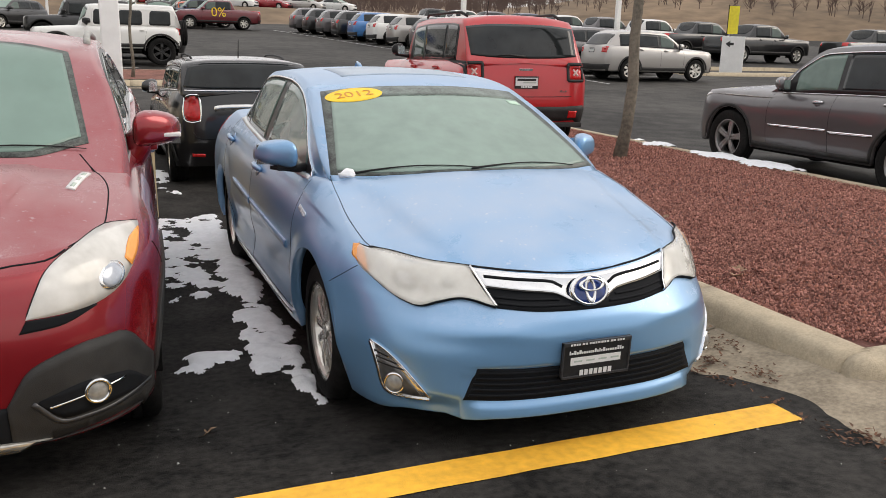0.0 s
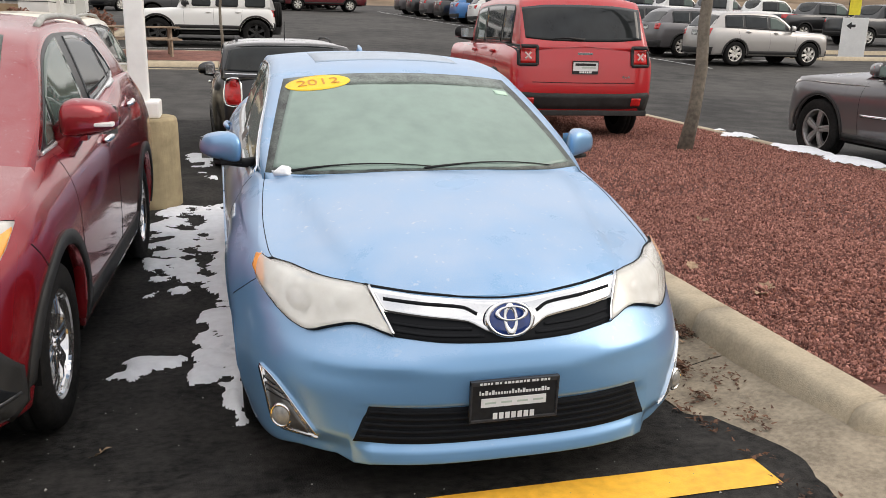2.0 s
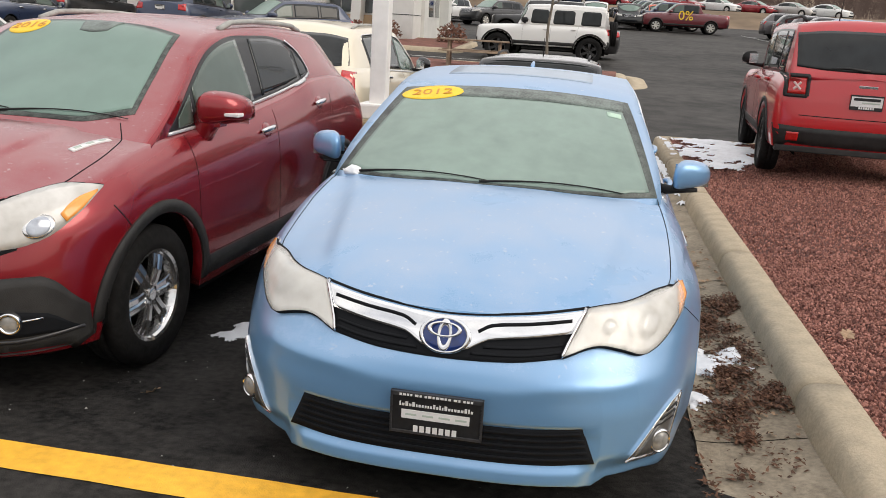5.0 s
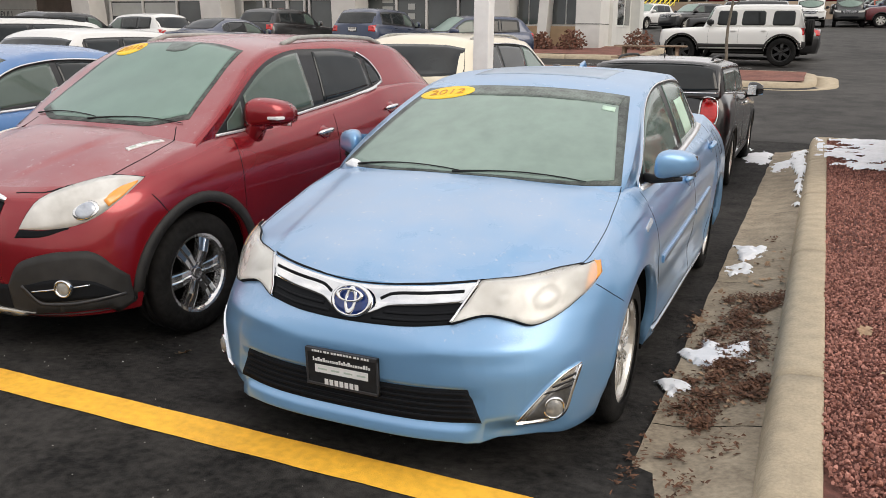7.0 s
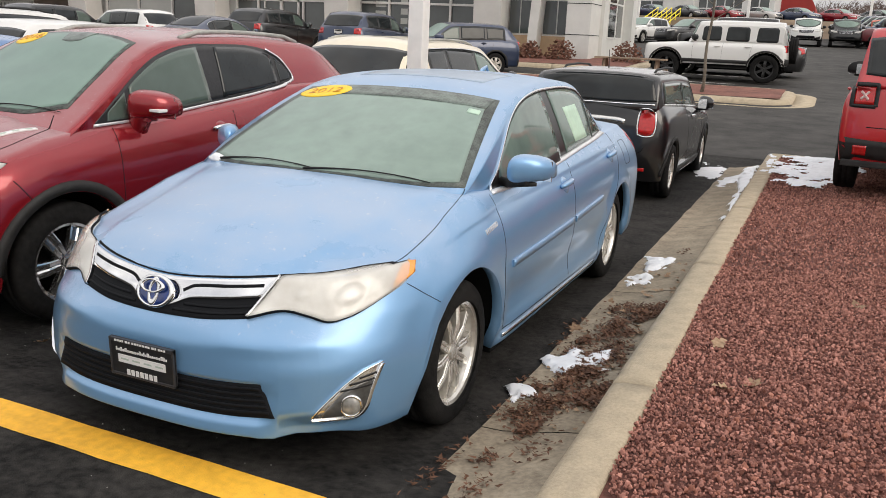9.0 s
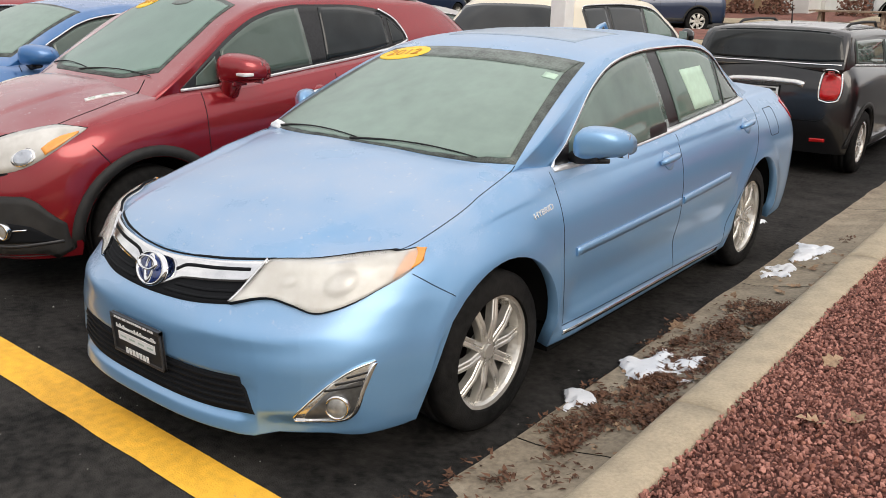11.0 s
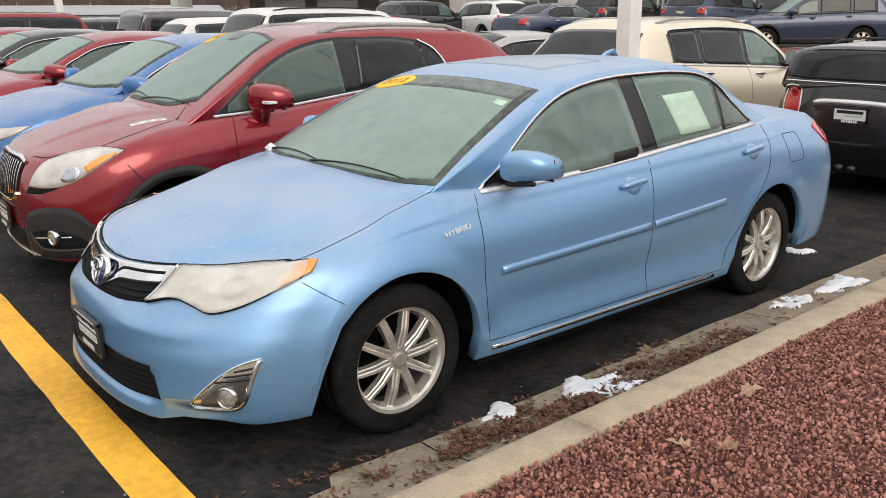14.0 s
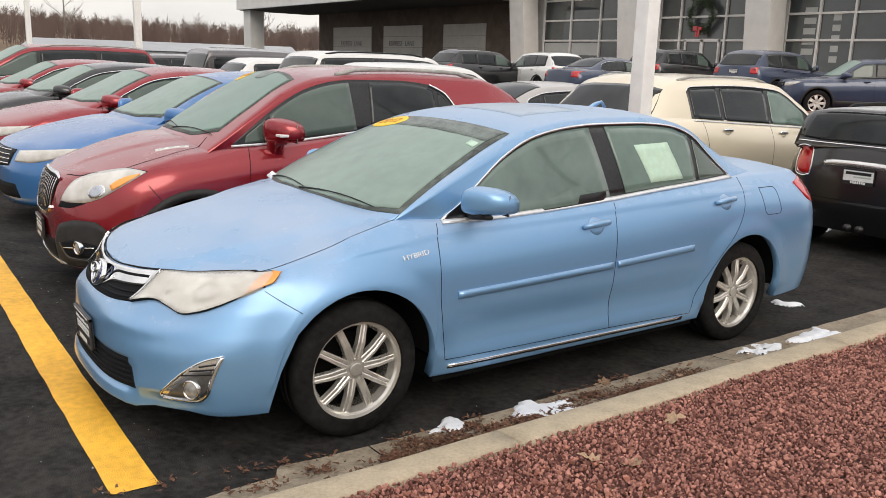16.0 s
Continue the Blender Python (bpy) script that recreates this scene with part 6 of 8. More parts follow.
def windows_of(s, sh, pillars, end, rear="r", bright=0, front_mat="tint", rear_mat="dark_glass", screen=None, qend=None):
    """Screens and side panes fitted to the cabin; pillars are the middle posts' places, end is the last pane's tip."""
    g, h = s["geo"], s["half"]
    rz, rx = sh.rz, sh.rx
    a = g["cy"] + 0.42
    tops = [(y, float(rz(y)) - 0.062) for y in np.linspace(a + 0.12, end - 0.06, 12)]
    lo_z = lambda y: float(sh.cb_z(y)) + 0.012
    dlo_lo = [(a, lo_z(a)), ((a + end) / 2, lo_z((a + end) / 2)), (end, lo_z(end))]
    dlo_hi = [(a + 0.01, lo_z(a) + 0.015)] + [(y, max(z, lo_z(y) + 0.02)) for y, z in tops] + [(end, max(float(rz(end)) - 0.11, lo_z(end) + 0.03))]
    panes = []
    cuts = [a + 0.2] + [p for q in pillars for p in (q - 0.035, q + 0.035)] + [end - 0.05]
    for i in range(0, len(cuts), 2):
        y0, y1 = cuts[i], cuts[i + 1]
        hi = []
        for y in np.linspace(y0, y1, 6):
            hi.append((y, max(lo_z(y) + 0.035, float(rz(y)) - 0.085)))
        panes.append(([(y0, lo_z(y0) + 0.02), (y1, lo_z(y1) + 0.02)], hi, front_mat if i == 0 else rear_mat))
    w = dict(ws_lo=[(0, g["cy"] + 0.06), (0.45 * h, g["cy"] + 0.10), (0.78 * h, g["cy"] + 0.28)], ws_hi=[(0, g["r0"] - 0.02), (float(rx(g["r0"])) * 0.5, g["r0"]), (float(rx(g["r0"] + 0.05)) * 0.95, g["r0"] + 0.05)],
             dlo_lo=dlo_lo, dlo_hi=dlo_hi, panes=panes, bright=bright, ws_band=0.035, ws_in=0.03)
    if screen:
        w["screen"] = M[screen]
    t = float(rx(g["r1"]))
    if rear == "r":
        z0, z1 = g["tz"] + 0.05, s["H"] - 0.13
        w.update(rw_view="r", rw_lo=[(0, z0), (0.4 * h, z0 + 0.005), (0.78 * h, z0 + 0.03)], rw_hi=[(0, z1), (0.4 * h, z1 - 0.005), (t * 1.0, z1 - 0.04)])
    else:
        w.update(rw_lo=[(0, g["ty"] - 0.06), (0.35 * h, g["ty"] - 0.08), (0.62 * h, g["ty"] - 0.16)], rw_hi=[(0, g["r1"] + 0.02), (0.3 * h, g["r1"] + 0.02), (t * 0.88, g["r1"] + 0.05)])
    return w


def joints(skin, car, s, doors, side):
    g = s["geo"]
    b, z0 = g["b0"], g["sill"] + 0.09
    for i, y in enumerate(doors):
        bz = b + (g["b1"] - b) * max(0, (y - g["cy"]) / (g["ty"] - g["cy"]))
        bow = 0.03 if i < len(doors) - 1 else -0.16
        line(skin, "panel_joint", M["gap"], car, [(y + (0.02 if bow > 0 else 0.06), bz), (y, b * 0.8), (y + bow * 0.2, b * 0.6), (y + bow, z0)], "s", 0.0048, side=side, n=16)
    line(skin, "panel_joint", M["gap"], car, [(doors[0] + 0.03, z0), (doors[-1] - 0.16, z0)], "s", 0.006, side=side, n=12)


def cladding(skin, car, s, side, flare=0.055, sill_h=0.16):
    """Dark plastic round the arches and along the sill."""
    for yc in s["axles"]:
        r = s["arch"] + flare / 2 + 0.005
        line(skin, "arch_flare", M["cladding"], car, [(yc + r * math.cos(a), s["hub"] + r * math.sin(a)) for a in np.linspace(math.pi * 1.02, -0.02 * math.pi, 26)], "s", flare, 0.010, 0.016, side, 26)
    z = s["geo"]["sill"]
    y0, y1 = s["axles"][0] + s["arch"] + 0.02, s["axles"][1] - s["arch"] - 0.02
    lay(skin, "sill_cladding", M["cladding"], car, [(y0, z + 0.005), (y1, z + 0.01)], [(y0, z + sill_h), (y1, z + sill_h)], "s", 16, 3, 0.008, 0.014, side)


def basic_car(name, label, s, col, m, fine=0.08, pillars=(), end=3.5, doors=(), rear="r", bright=0, wheels=("alloy", 7, "broad"), plastic=False, lamps=None, tails=None, grille=None, handles=(), mir=None, front_mat="tint", rear_mat="dark_glass", screen=None, group="", rails=False, plates="", win=None):
    car = thing(name, label, "car", m, group)
    sh = Shell(s, fine)
    bm = sh.build()
    skin = Skin(bm)
    part("body", bm, M[col], car, smooth=True)
    put_wells(car, s)
    put_wheels(car, s, tyre_set(s, s["hub"] * 0.66, wheels[1], M[wheels[0]], wheels[2], fine < 0.05), s.get("inset", 0.0))
    glass = windows_of(s, sh, pillars, end, rear, bright, front_mat, rear_mat, screen)
    glass.update(win or {})
    glasshouse(skin, car, s, glass)
    g, h = s["geo"], s["half"]
    nz = g["nose_z"]
    lo, hi = lamps or ([(0.52 * h, nz - 0.15), (0.7 * h, nz - 0.15), (0.88 * h, nz - 0.10), (0.93 * h, nz - 0.04)], [(0.54 * h, nz - 0.05), (0.7 * h, nz - 0.035), (0.86 * h, nz - 0.02), (0.935 * h, nz - 0.01)])
    tlo, thi = tails or ([(0.62 * h, g["b1"] - 0.22), (0.86 * h, g["b1"] - 0.24)], [(0.62 * h, g["b1"] - 0.06), (0.84 * h, g["b1"] - 0.03)])
    for side in (1, -1):
        hl = lay(skin, "headlamp", M["lens"], car, lo, hi, "f", 16, 6, 0.005, 0.02, side, dome=0.01)
        lay(skin, "tail_lamp", M["tail"], car, tlo, thi, "r", 10, 5, 0.006, 0.02, side)
        joints(skin, car, s, doors, side)
        if plastic:
            cladding(skin, car, s, side)
        for y, z in handles:
            handle(skin, car, M[col], y, z, side, chrome=M["chrome"] if bright else None)
    if grille is not False:
        gr = lay(skin, "grille", M["trim"], car, both([(0, nz - 0.22), (0.42 * h, nz - 0.2)]), both([(0, nz - 0.03), (0.5 * h, nz - 0.04)]), "f", 16, 4, 0.005, 0.012)
        for k in range(4):
            line(skin, "grille_slat", M["chrome"], gr, both([(0, nz - 0.19 + k * 0.045), (0.42 * h, nz - 0.18 + k * 0.042)]), "f", 0.012, 0.010, 0.008, 1, 14)
        lay(skin, "lower_intake", M["gap"], car, both([(0, g["sill"] + 0.06), (0.6 * h, g["sill"] + 0.07)]), both([(0, g["sill"] + 0.2), (0.55 * h, g["sill"] + 0.2)]), "f", 14, 3, 0.004, 0.01)
    if plastic:
        for view in ("f", "r"):
            lay(skin, "bumper_cladding", M["cladding"], car, both([(0, g["sill"] + 0.0), (0.5 * h, g["sill"] + 0.0), (0.9 * h, g["sill"] + 0.03)]), both([(0, g["sill"] + 0.06), (0.5 * h, g["sill"] + 0.07), (0.93 * h, g["sill"] + 0.2)]) if view == "f" else both([(0, g["sill"] + 0.24), (0.5 * h, g["sill"] + 0.24), (0.95 * h, g["sill"] + 0.26)]), view, 24, 4, 0.008, 0.014)
    if plastic:
        for view in ("f", "r"):
            line(skin, "chin_edge", M["cladding"], car, both([(0, g["sill"] + 0.012), (0.5 * h, g["sill"] + 0.012), (0.88 * h, g["sill"] + 0.02)]), view, 0.05, 0.010, 0.04, 1, 30)
    if mir:
        mirror(car, M[mir[3]] if len(mir) > 3 else M[col], mir[0], mir[1], mir[2], (0.21, 0.16, 0.175))
    if rails:
        for side in (1, -1):
            bm = bmesh.new()
            ys = np.linspace(g["r0"] + 0.25, g["r1"] - 0.05, 9)
            tube(bm, [(side * float(sh.rx(y)) * 0.93, y, sh.roof_z(float(sh.rx(y)) * 0.93, y) + (0.03 if 0 < i < 8 else 0.0)) for i, y in enumerate(ys)], 0.018, 6)
            part("roof_rail", bm, M["frost_grey"] if bright else M["trim"], car, smooth=True)
    if "r" in plates:
        number_plate(skin, car, "number_plate", g["b1"] - 0.24, g["b1"] - 0.09, "r", dark=False, gap=0.012)
    if "f" in plates:
        number_plate(skin, car, "number_plate", g["sill"] + 0.16, g["sill"] + 0.31, "f", gap=0.02)
    return car, skin, sh


# the ruby crossover beside the sedan
def red_crossover():
    s = spec_of(4.28, 0.887, 1.65, (0.87, 3.425), 0.342, (0.88, 1.115), 0.90, (1.05, 1.22), (1.77, 3.35), (4.2, 1.12), sill=0.26, arch=0.408, nose=0.78, nose_n=2.5, rail=0.70, bow=0.08)
    s["inset"] = 0.03
    kick = [(0.8, 1.03), (1.2, 1.075), (1.4, 1.085), (2.15, 1.16), (2.6, 1.21), (3.0, 1.275), (3.4, 1.28), (4.2, 1.16)]
    s["ridge"] = lambda x, y: 0.011 * max(0.0, min(1.0, (0.26 + 0.21 * (y - 0.2) - x) / 0.03 + 0.5)) * max(0.0, min(1.0, (y - 0.12) / 0.15, (1.1 - y) / 0.15))
    s["rail_z"] = [(0.83, 0.95), (1.0, 1.06), (1.2, 1.205), (1.32, 1.29), (1.58, 1.455), (1.89, 1.565), (2.56, 1.60), (3.35, 1.565), (4.2, 1.09)]
    s.update(belt_z=kick, edge_z=[(0.0, 0.90), (0.3, 0.925), (0.55, 0.975)] + kick + [(4.28, 1.12)])
    m = pose(-2.45, 0.235, 0, 0, 0, -2.4)
    h = s["half"]
    probe = Skin(Shell(s, 0.035).build())
    out = lambda y, z: (probe.meet(y, z, "s", 1)[0].x, z)
    lamps = ([(0.43, 0.715), (0.53, 0.714), (0.63, 0.722), (0.715, 0.755), (0.765, 0.812), (0.788, 0.87), (0.792, 0.925)], [(0.435, 0.727), (0.465, 0.80), (0.49, 0.85), (0.58, 0.912), (0.69, 0.948), (0.76, 0.942), (0.79, 0.932)])
    win = dict(
        ws_lo=[(0, 0.94), (0.36, 0.965), (0.61, 1.10)], ws_hi=[(0, 1.75), (0.25, 1.75), (0.515, 1.72)],
        dlo_lo=[(1.14, 1.085), (1.39, 1.096), (2.15, 1.172), (2.59, 1.222), (2.96, 1.285), (3.03, 1.31)],
        dlo_hi=[(1.14, 1.09), (1.2, 1.138), (1.32, 1.232), (1.58, 1.405), (1.75, 1.485), (1.97, 1.54), (2.14, 1.555), (2.5, 1.555), (2.81, 1.525), (2.95, 1.451), (3.03, 1.33)],
        panes=[([(1.24, 1.105), (1.40, 1.115)], [(1.25, 1.155), (1.40, 1.265)], "tint"),
               ([(1.44, 1.118), (1.8, 1.155), (2.12, 1.186)], [(1.44, 1.295), (1.58, 1.38), (1.75, 1.46), (1.97, 1.516), (2.10, 1.532)], "tint"),
               ([(2.245, 1.203), (2.59, 1.238), (2.84, 1.28)], [(2.27, 1.536), (2.5, 1.536), (2.75, 1.51), (2.84, 1.48)], "dark_glass"),
               ([(2.875, 1.288), (2.99, 1.313)], [(2.88, 1.465), (2.99, 1.365)], "dark_glass")])
    car, skin, sh = basic_car("crossover", "ruby-red crossover with dark cladding, frosted, beside the blue sedan", s, "red", m, 0.035, pillars=(2.33, 2.93), end=3.2, doors=(1.24, 2.25, 3.2), bright=1, wheels=("alloy_bright", 6, "broad"),
                              lamps=lamps, grille=False, handles=((2.11, 1.018), (3.01, 1.118)), rails=True, win=win, screen="screen_teal")
    mirror(car, M["red"], 1.46, 1.185, 0.775, (0.225, 0.15, 0.185), M["red"], M["whitefx"])
    for side in (1, -1):
        cladding(skin, car, s, side, 0.06, 0.17)
        hl = [c for c in car.children if c.name.startswith("headlamp")][0]
        lay(skin, "amber_corner", M["amber"], hl, [(0.757, 0.812), (0.781, 0.858), (0.788, 0.908)], [(0.735, 0.842), (0.752, 0.893), (0.784, 0.918)], "f", 8, 4, 0.0135, 0.004, side)
        for cx, r in ((0.69, 0.032),):
            a = np.linspace(math.pi, 0, 13)
            lay(skin, "lamp_rim", M["silver_trim"], hl, [(cx + 1.3 * r * math.cos(t), 0.80 - r * 1.4 * math.sin(t)) for t in a], [(cx + 1.3 * r * math.cos(t), 0.80 + r * 1.4 * math.sin(t)) for t in a], "f", 12, 6, 0.0125, 0.002, side, smooth=False, dome=0.003)
            lay(skin, "lamp_bowl", M["bluebowl"], hl, [(cx + r * math.cos(t), 0.80 - r * 1.15 * math.sin(t)) for t in a], [(cx + r * math.cos(t), 0.80 + r * 1.15 * math.sin(t)) for t in a], "f", 12, 6, 0.0145, 0.002, side, smooth=False, dome=0.004)
        lay(skin, "lamp_scoop", M["gap"], hl, [(0.41, 0.672), (0.52, 0.676), (0.645, 0.717)], [(0.432, 0.712), (0.53, 0.711), (0.64, 0.726)], "f", 12, 4, 0.004, 0.008, side)
        line(skin, "lamp_seal", M["gap"], hl, lamps[1], "f", 0.006, 0.003, 0.006, side, 40)
        line(skin, "window_trim", M["chrome"], car, [(2.9, 1.275), (2.98, 1.289), (3.03, 1.318), (2.955, 1.45), (2.82, 1.525)], "s", 0.014, 0.008, 0.009, side, 30)
        # dark bumper corner with a fog lamp
        lay(skin, "bumper_corner", M["cladding"], car, [(0.36, 0.245), (0.5, 0.245), (0.65, 0.25), (0.76, 0.262), (0.812, 0.31)], [(0.355, 0.43), (0.433, 0.549), (0.505, 0.581), (0.625, 0.606), (0.704, 0.606), (0.746, 0.58), (0.782, 0.519), (0.815, 0.455)], "f", 30, 8, 0.008, 0.016, side)
        fo = lay(skin, "fog_recess", M["gap"], car, [(0.445, 0.425), (0.53, 0.35), (0.79, 0.365)], [(0.45, 0.435), (0.6, 0.468), (0.72, 0.45), (0.79, 0.372)], "f", 12, 5, 0.0105, 0.006, side)
        p, n = skin.meet(0.622, 0.422, "f", side)
        n2 = (n + Vector((0, -0.8, 0))).normalized()
        disc("fog_lamp", M["fog_glass"], fo, p + n * 0.014, n2, 0.036, 0.036, 0.008, dome=0.008)
        disc("fog_ring", M["chrome"], fo, p + n * 0.014, n2, 0.048, 0.048, 0.014, ring=0.012)
        line(skin, "fog_bar", M["chrome"], fo, [(0.477, 0.402), (0.713, 0.43)], "f", 0.009, 0.013, 0.006, side, 12)
        line(skin, "recess_edge", M["plate_grey"], fo, [(0.43, 0.43), (0.53, 0.335), (0.62, 0.335), (0.80, 0.362)], "f", 0.016, 0.011, 0.008, side, 24)
        line(skin, "panel_joint", M["gap"], car, [(0.55, 0.85), (0.66, 0.70), (0.72, 0.62)], "s", 0.005, side=side)
        line(skin, "panel_joint", M["gap"], car, [(0.36, 0.13), (0.5, 0.19), (0.58, 0.28), (0.68, 0.46), (0.69, 0.7), (0.65, 0.91), (0.575, 1.03)], "t", 0.005, side=side)
        vent = line(skin, "bonnet_vent", M["whitefx"], car, [(0.553, 0.675), (0.605, 0.89)], "t", 0.034, 0.006, 0.008, side, 12, label="bright bonnet vent")
        for k in range(3):
            line(skin, "vent_hole", M["print"], vent, [(0.558 + 0.0165 * k, 0.695 + 0.068 * k), (0.567 + 0.0165 * k, 0.73 + 0.068 * k)], "t", 0.014, 0.0075, 0.003, side, 6)
    gr = lay(skin, "grille", M["gap"], car, both([(0, 0.60), (0.2 * h, 0.605), (0.33 * h, 0.66)]), both([(0, 0.865), (0.25 * h, 0.865), (0.37 * h, 0.84)]), "f", 20, 6, 0.005, 0.012)
    for k in range(-7, 8):
        line(skin, "grille_bar", M["chrome"], gr, [(k * 0.04, 0.615 + abs(k) * 0.006), (k * 0.043, 0.858 - abs(k) * 0.002)], "f", 0.014, 0.012, 0.01, 1, 8)
    line(skin, "grille_rim", M["chrome"], gr, both([(0, 0.87), (0.25 * h, 0.87), (0.38 * h, 0.845)]), "f", 0.022, 0.013, 0.012, 1, 20)
    line(skin, "grille_rim", M["chrome"], gr, both([(0, 0.598), (0.2 * h, 0.602), (0.34 * h, 0.655)]), "f", 0.018, 0.013, 0.012, 1, 20)
    lay(skin, "lower_intake", M["gap"], car, both([(0, 0.30), (0.42 * h, 0.30)]), both([(0, 0.43), (0.42 * h, 0.43)]), "f", 12, 4, 0.006, 0.012)
    line(skin, "skid_trim", M["alloy"], car, both([(0, 0.285), (0.3, 0.285), (0.46, 0.272)]), "f", 0.035, 0.016, 0.02, 1, 20)
    line(skin, "chin_edge", M["cladding"], car, both([(0, 0.262), (0.45, 0.262), (0.66, 0.265), (0.765, 0.272)]), "f", 0.035, 0.012, 0.03, 1, 40)
    number_plate(skin, car, "number_plate", 0.40, 0.55, "f", gap=0.02)
    sticker(skin, car, -0.38, 1.66, 0.12, "2016")
    lay(skin, "sensor_pod", M["shade"], car, [(-0.03, 1.61), (0.05, 1.60), (0.13, 1.62)], [(-0.07, 1.735), (0.05, 1.74), (0.17, 1.735)], "t", 10, 6, 0.0055, 0.002, label="dull grey sensor patch on the screen")
    wipers(skin, car, [((-0.60, 1.06), (0.0, 0.98)), ((-0.05, 0.96), (0.6, 1.06))])
    return car


M["alloy_bright"] = material("chromed_wheel", (0.72, 0.72, 0.72), 0.12, 0.95, vary=0.1, scale=20)
M["bluebowl"] = material("blue_tinted_projector", (0.36, 0.39, 0.44), 0.12, 0.2, vary=0.5, scale=20, coat=1.0)
red_crossover()


# the small black hatchback, tail towards the sedan
def black_hatchback():
    s = spec_of(3.82, 0.862, 1.415, (0.78, 3.275), 0.305, (1.0, 0.98), 0.80, (0.93, 1.06), (1.72, 3.56), (3.79, 1.05), sill=0.2, arch=0.345, nose=0.6, nose_n=2.6, rail=0.78)
    s["roof_p"] = 3.6
    s["crown"] = s["crown"][:-2] + [(3.5, 1.40), (3.62, 1.388), (3.68, 1.33), (3.79, 1.05)]
    s["rail_z"] = s["rail_z"][:-2] + [(3.5, 1.36), (3.62, 1.345), (3.68, 1.295), (3.79, 1.02)]
    h = s["half"]
    car, skin, sh = basic_car("hatchback", "small black hatchback with grey roof, its tail to the blue sedan", s, "black", pose(-0.18, 10.78, 0, 0, 0, 180), 0.045, pillars=(2.35,), end=3.52, doors=(1.25, 2.4), bright=1, front_mat="tint", rear_mat="tint", wheels=("alloy", 8, "split"),
                              tails=([(0.52, 0.80), (0.535, 0.745), (0.60, 0.73), (0.665, 0.745), (0.69, 0.81)], [(0.525, 0.92), (0.545, 0.995), (0.60, 1.01), (0.655, 0.99), (0.685, 0.92)]), handles=((2.1, 0.86),), mir=(1.35, 0.98, 0.78, "black"), win=dict(rw_lo=[(0, 1.08), (0.4, 1.082), (0.69, 1.10)], rw_hi=[(0, 1.362), (0.4, 1.356), (0.625, 1.322)], rw_mat="dark_glass"))
    lay(skin, "roof_skin", M["grey_roof"], car, [(-0.56, 1.85), (0.56, 1.85)], [(-0.56, 3.65), (0.56, 3.65)], "t", 16, 18, 0.004, 0.006, label="frosted grey roof")
    for side in (1, -1):
        line(skin, "tail_ring", M["chrome"], car, [(0.52, 0.735), (0.60, 0.715), (0.68, 0.735), (0.70, 0.82), (0.685, 0.95), (0.655, 1.01), (0.60, 1.022), (0.54, 1.01), (0.515, 0.95), (0.51, 0.82), (0.52, 0.735)], "r", 0.016, 0.009, 0.012, side, 60)
        line(skin, "belt_trim", M["chrome"], car, [(1.3, 0.955), (2.4, 1.0), (3.5, 1.055)], "s", 0.012, 0.008, 0.01, side)
        cladding(skin, car, s, side, 0.045, 0.1)
        lay(skin, "rear_reflector", M["tail"], car, [(0.56 * h, 0.33), (0.72 * h, 0.335)], [(0.56 * h, 0.365), (0.72 * h, 0.37)], "r", 6, 3, 0.006, 0.01, side)
    line(skin, "boot_trim", M["silver_trim"], car, both([(0, 0.885), (0.3, 0.878), (0.37, 0.86)]), "r", 0.06, 0.02, 0.024, 1, 24, label="chrome boot handle bar")
    line(skin, "panel_joint", M["gap"], car, both([(0, 0.53), (0.55, 0.535), (0.6, 0.60)]), "r", 0.008, 0.002, 0.005, 1, 24)
    line(skin, "belt_trim", M["chrome"], car, both([(0, 1.06), (0.4, 1.06), (0.68, 1.065)]), "r", 0.012, 0.008, 0.01, 1, 24)
    number_plate(skin, car, "number_plate", 0.695, 0.845, "r", dark=False, gap=0.014)
    bm = bmesh.new()
    for x in (-0.06, 0.06):
        tube(bm, [(x, 3.62, 0.27), (x, 3.82, 0.27)], 0.034, 10)
    part("exhaust_tip", bm, M["dark_alloy"], car, smooth=True)
    bm = bmesh.new()
    tube(bm, [(0, 3.2, 1.40), (0, 3.26, 1.62)], [0.008, 0.003], 6)
    part("antenna", bm, M["trim"], car)
    bm = bmesh.new()
    tube(bm, [(0, 3.76, 1.10), (0.16, 3.745, 1.12), (0.3, 3.75, 1.105)], [0.018, 0.012, 0.006], 6)
    part("wiper", bm, M["trim"], car, smooth=True)
    for side in (1, -1):
        bm = bmesh.new()
        tube(bm, [(side * 0.52, 1.95, 1.375), (side * 0.535, 2.1, 1.425), (side * 0.54, 2.6, 1.435), (side * 0.535, 3.1, 1.42), (side * 0.53, 3.25, 1.375)], 0.014, 6)
        part("roof_rail", bm, M["trim"], car, smooth=True)
    return car


M["grey_roof"] = paint("frosted_grey_roof", (0.30, 0.305, 0.31), 0.5)
black_hatchback()


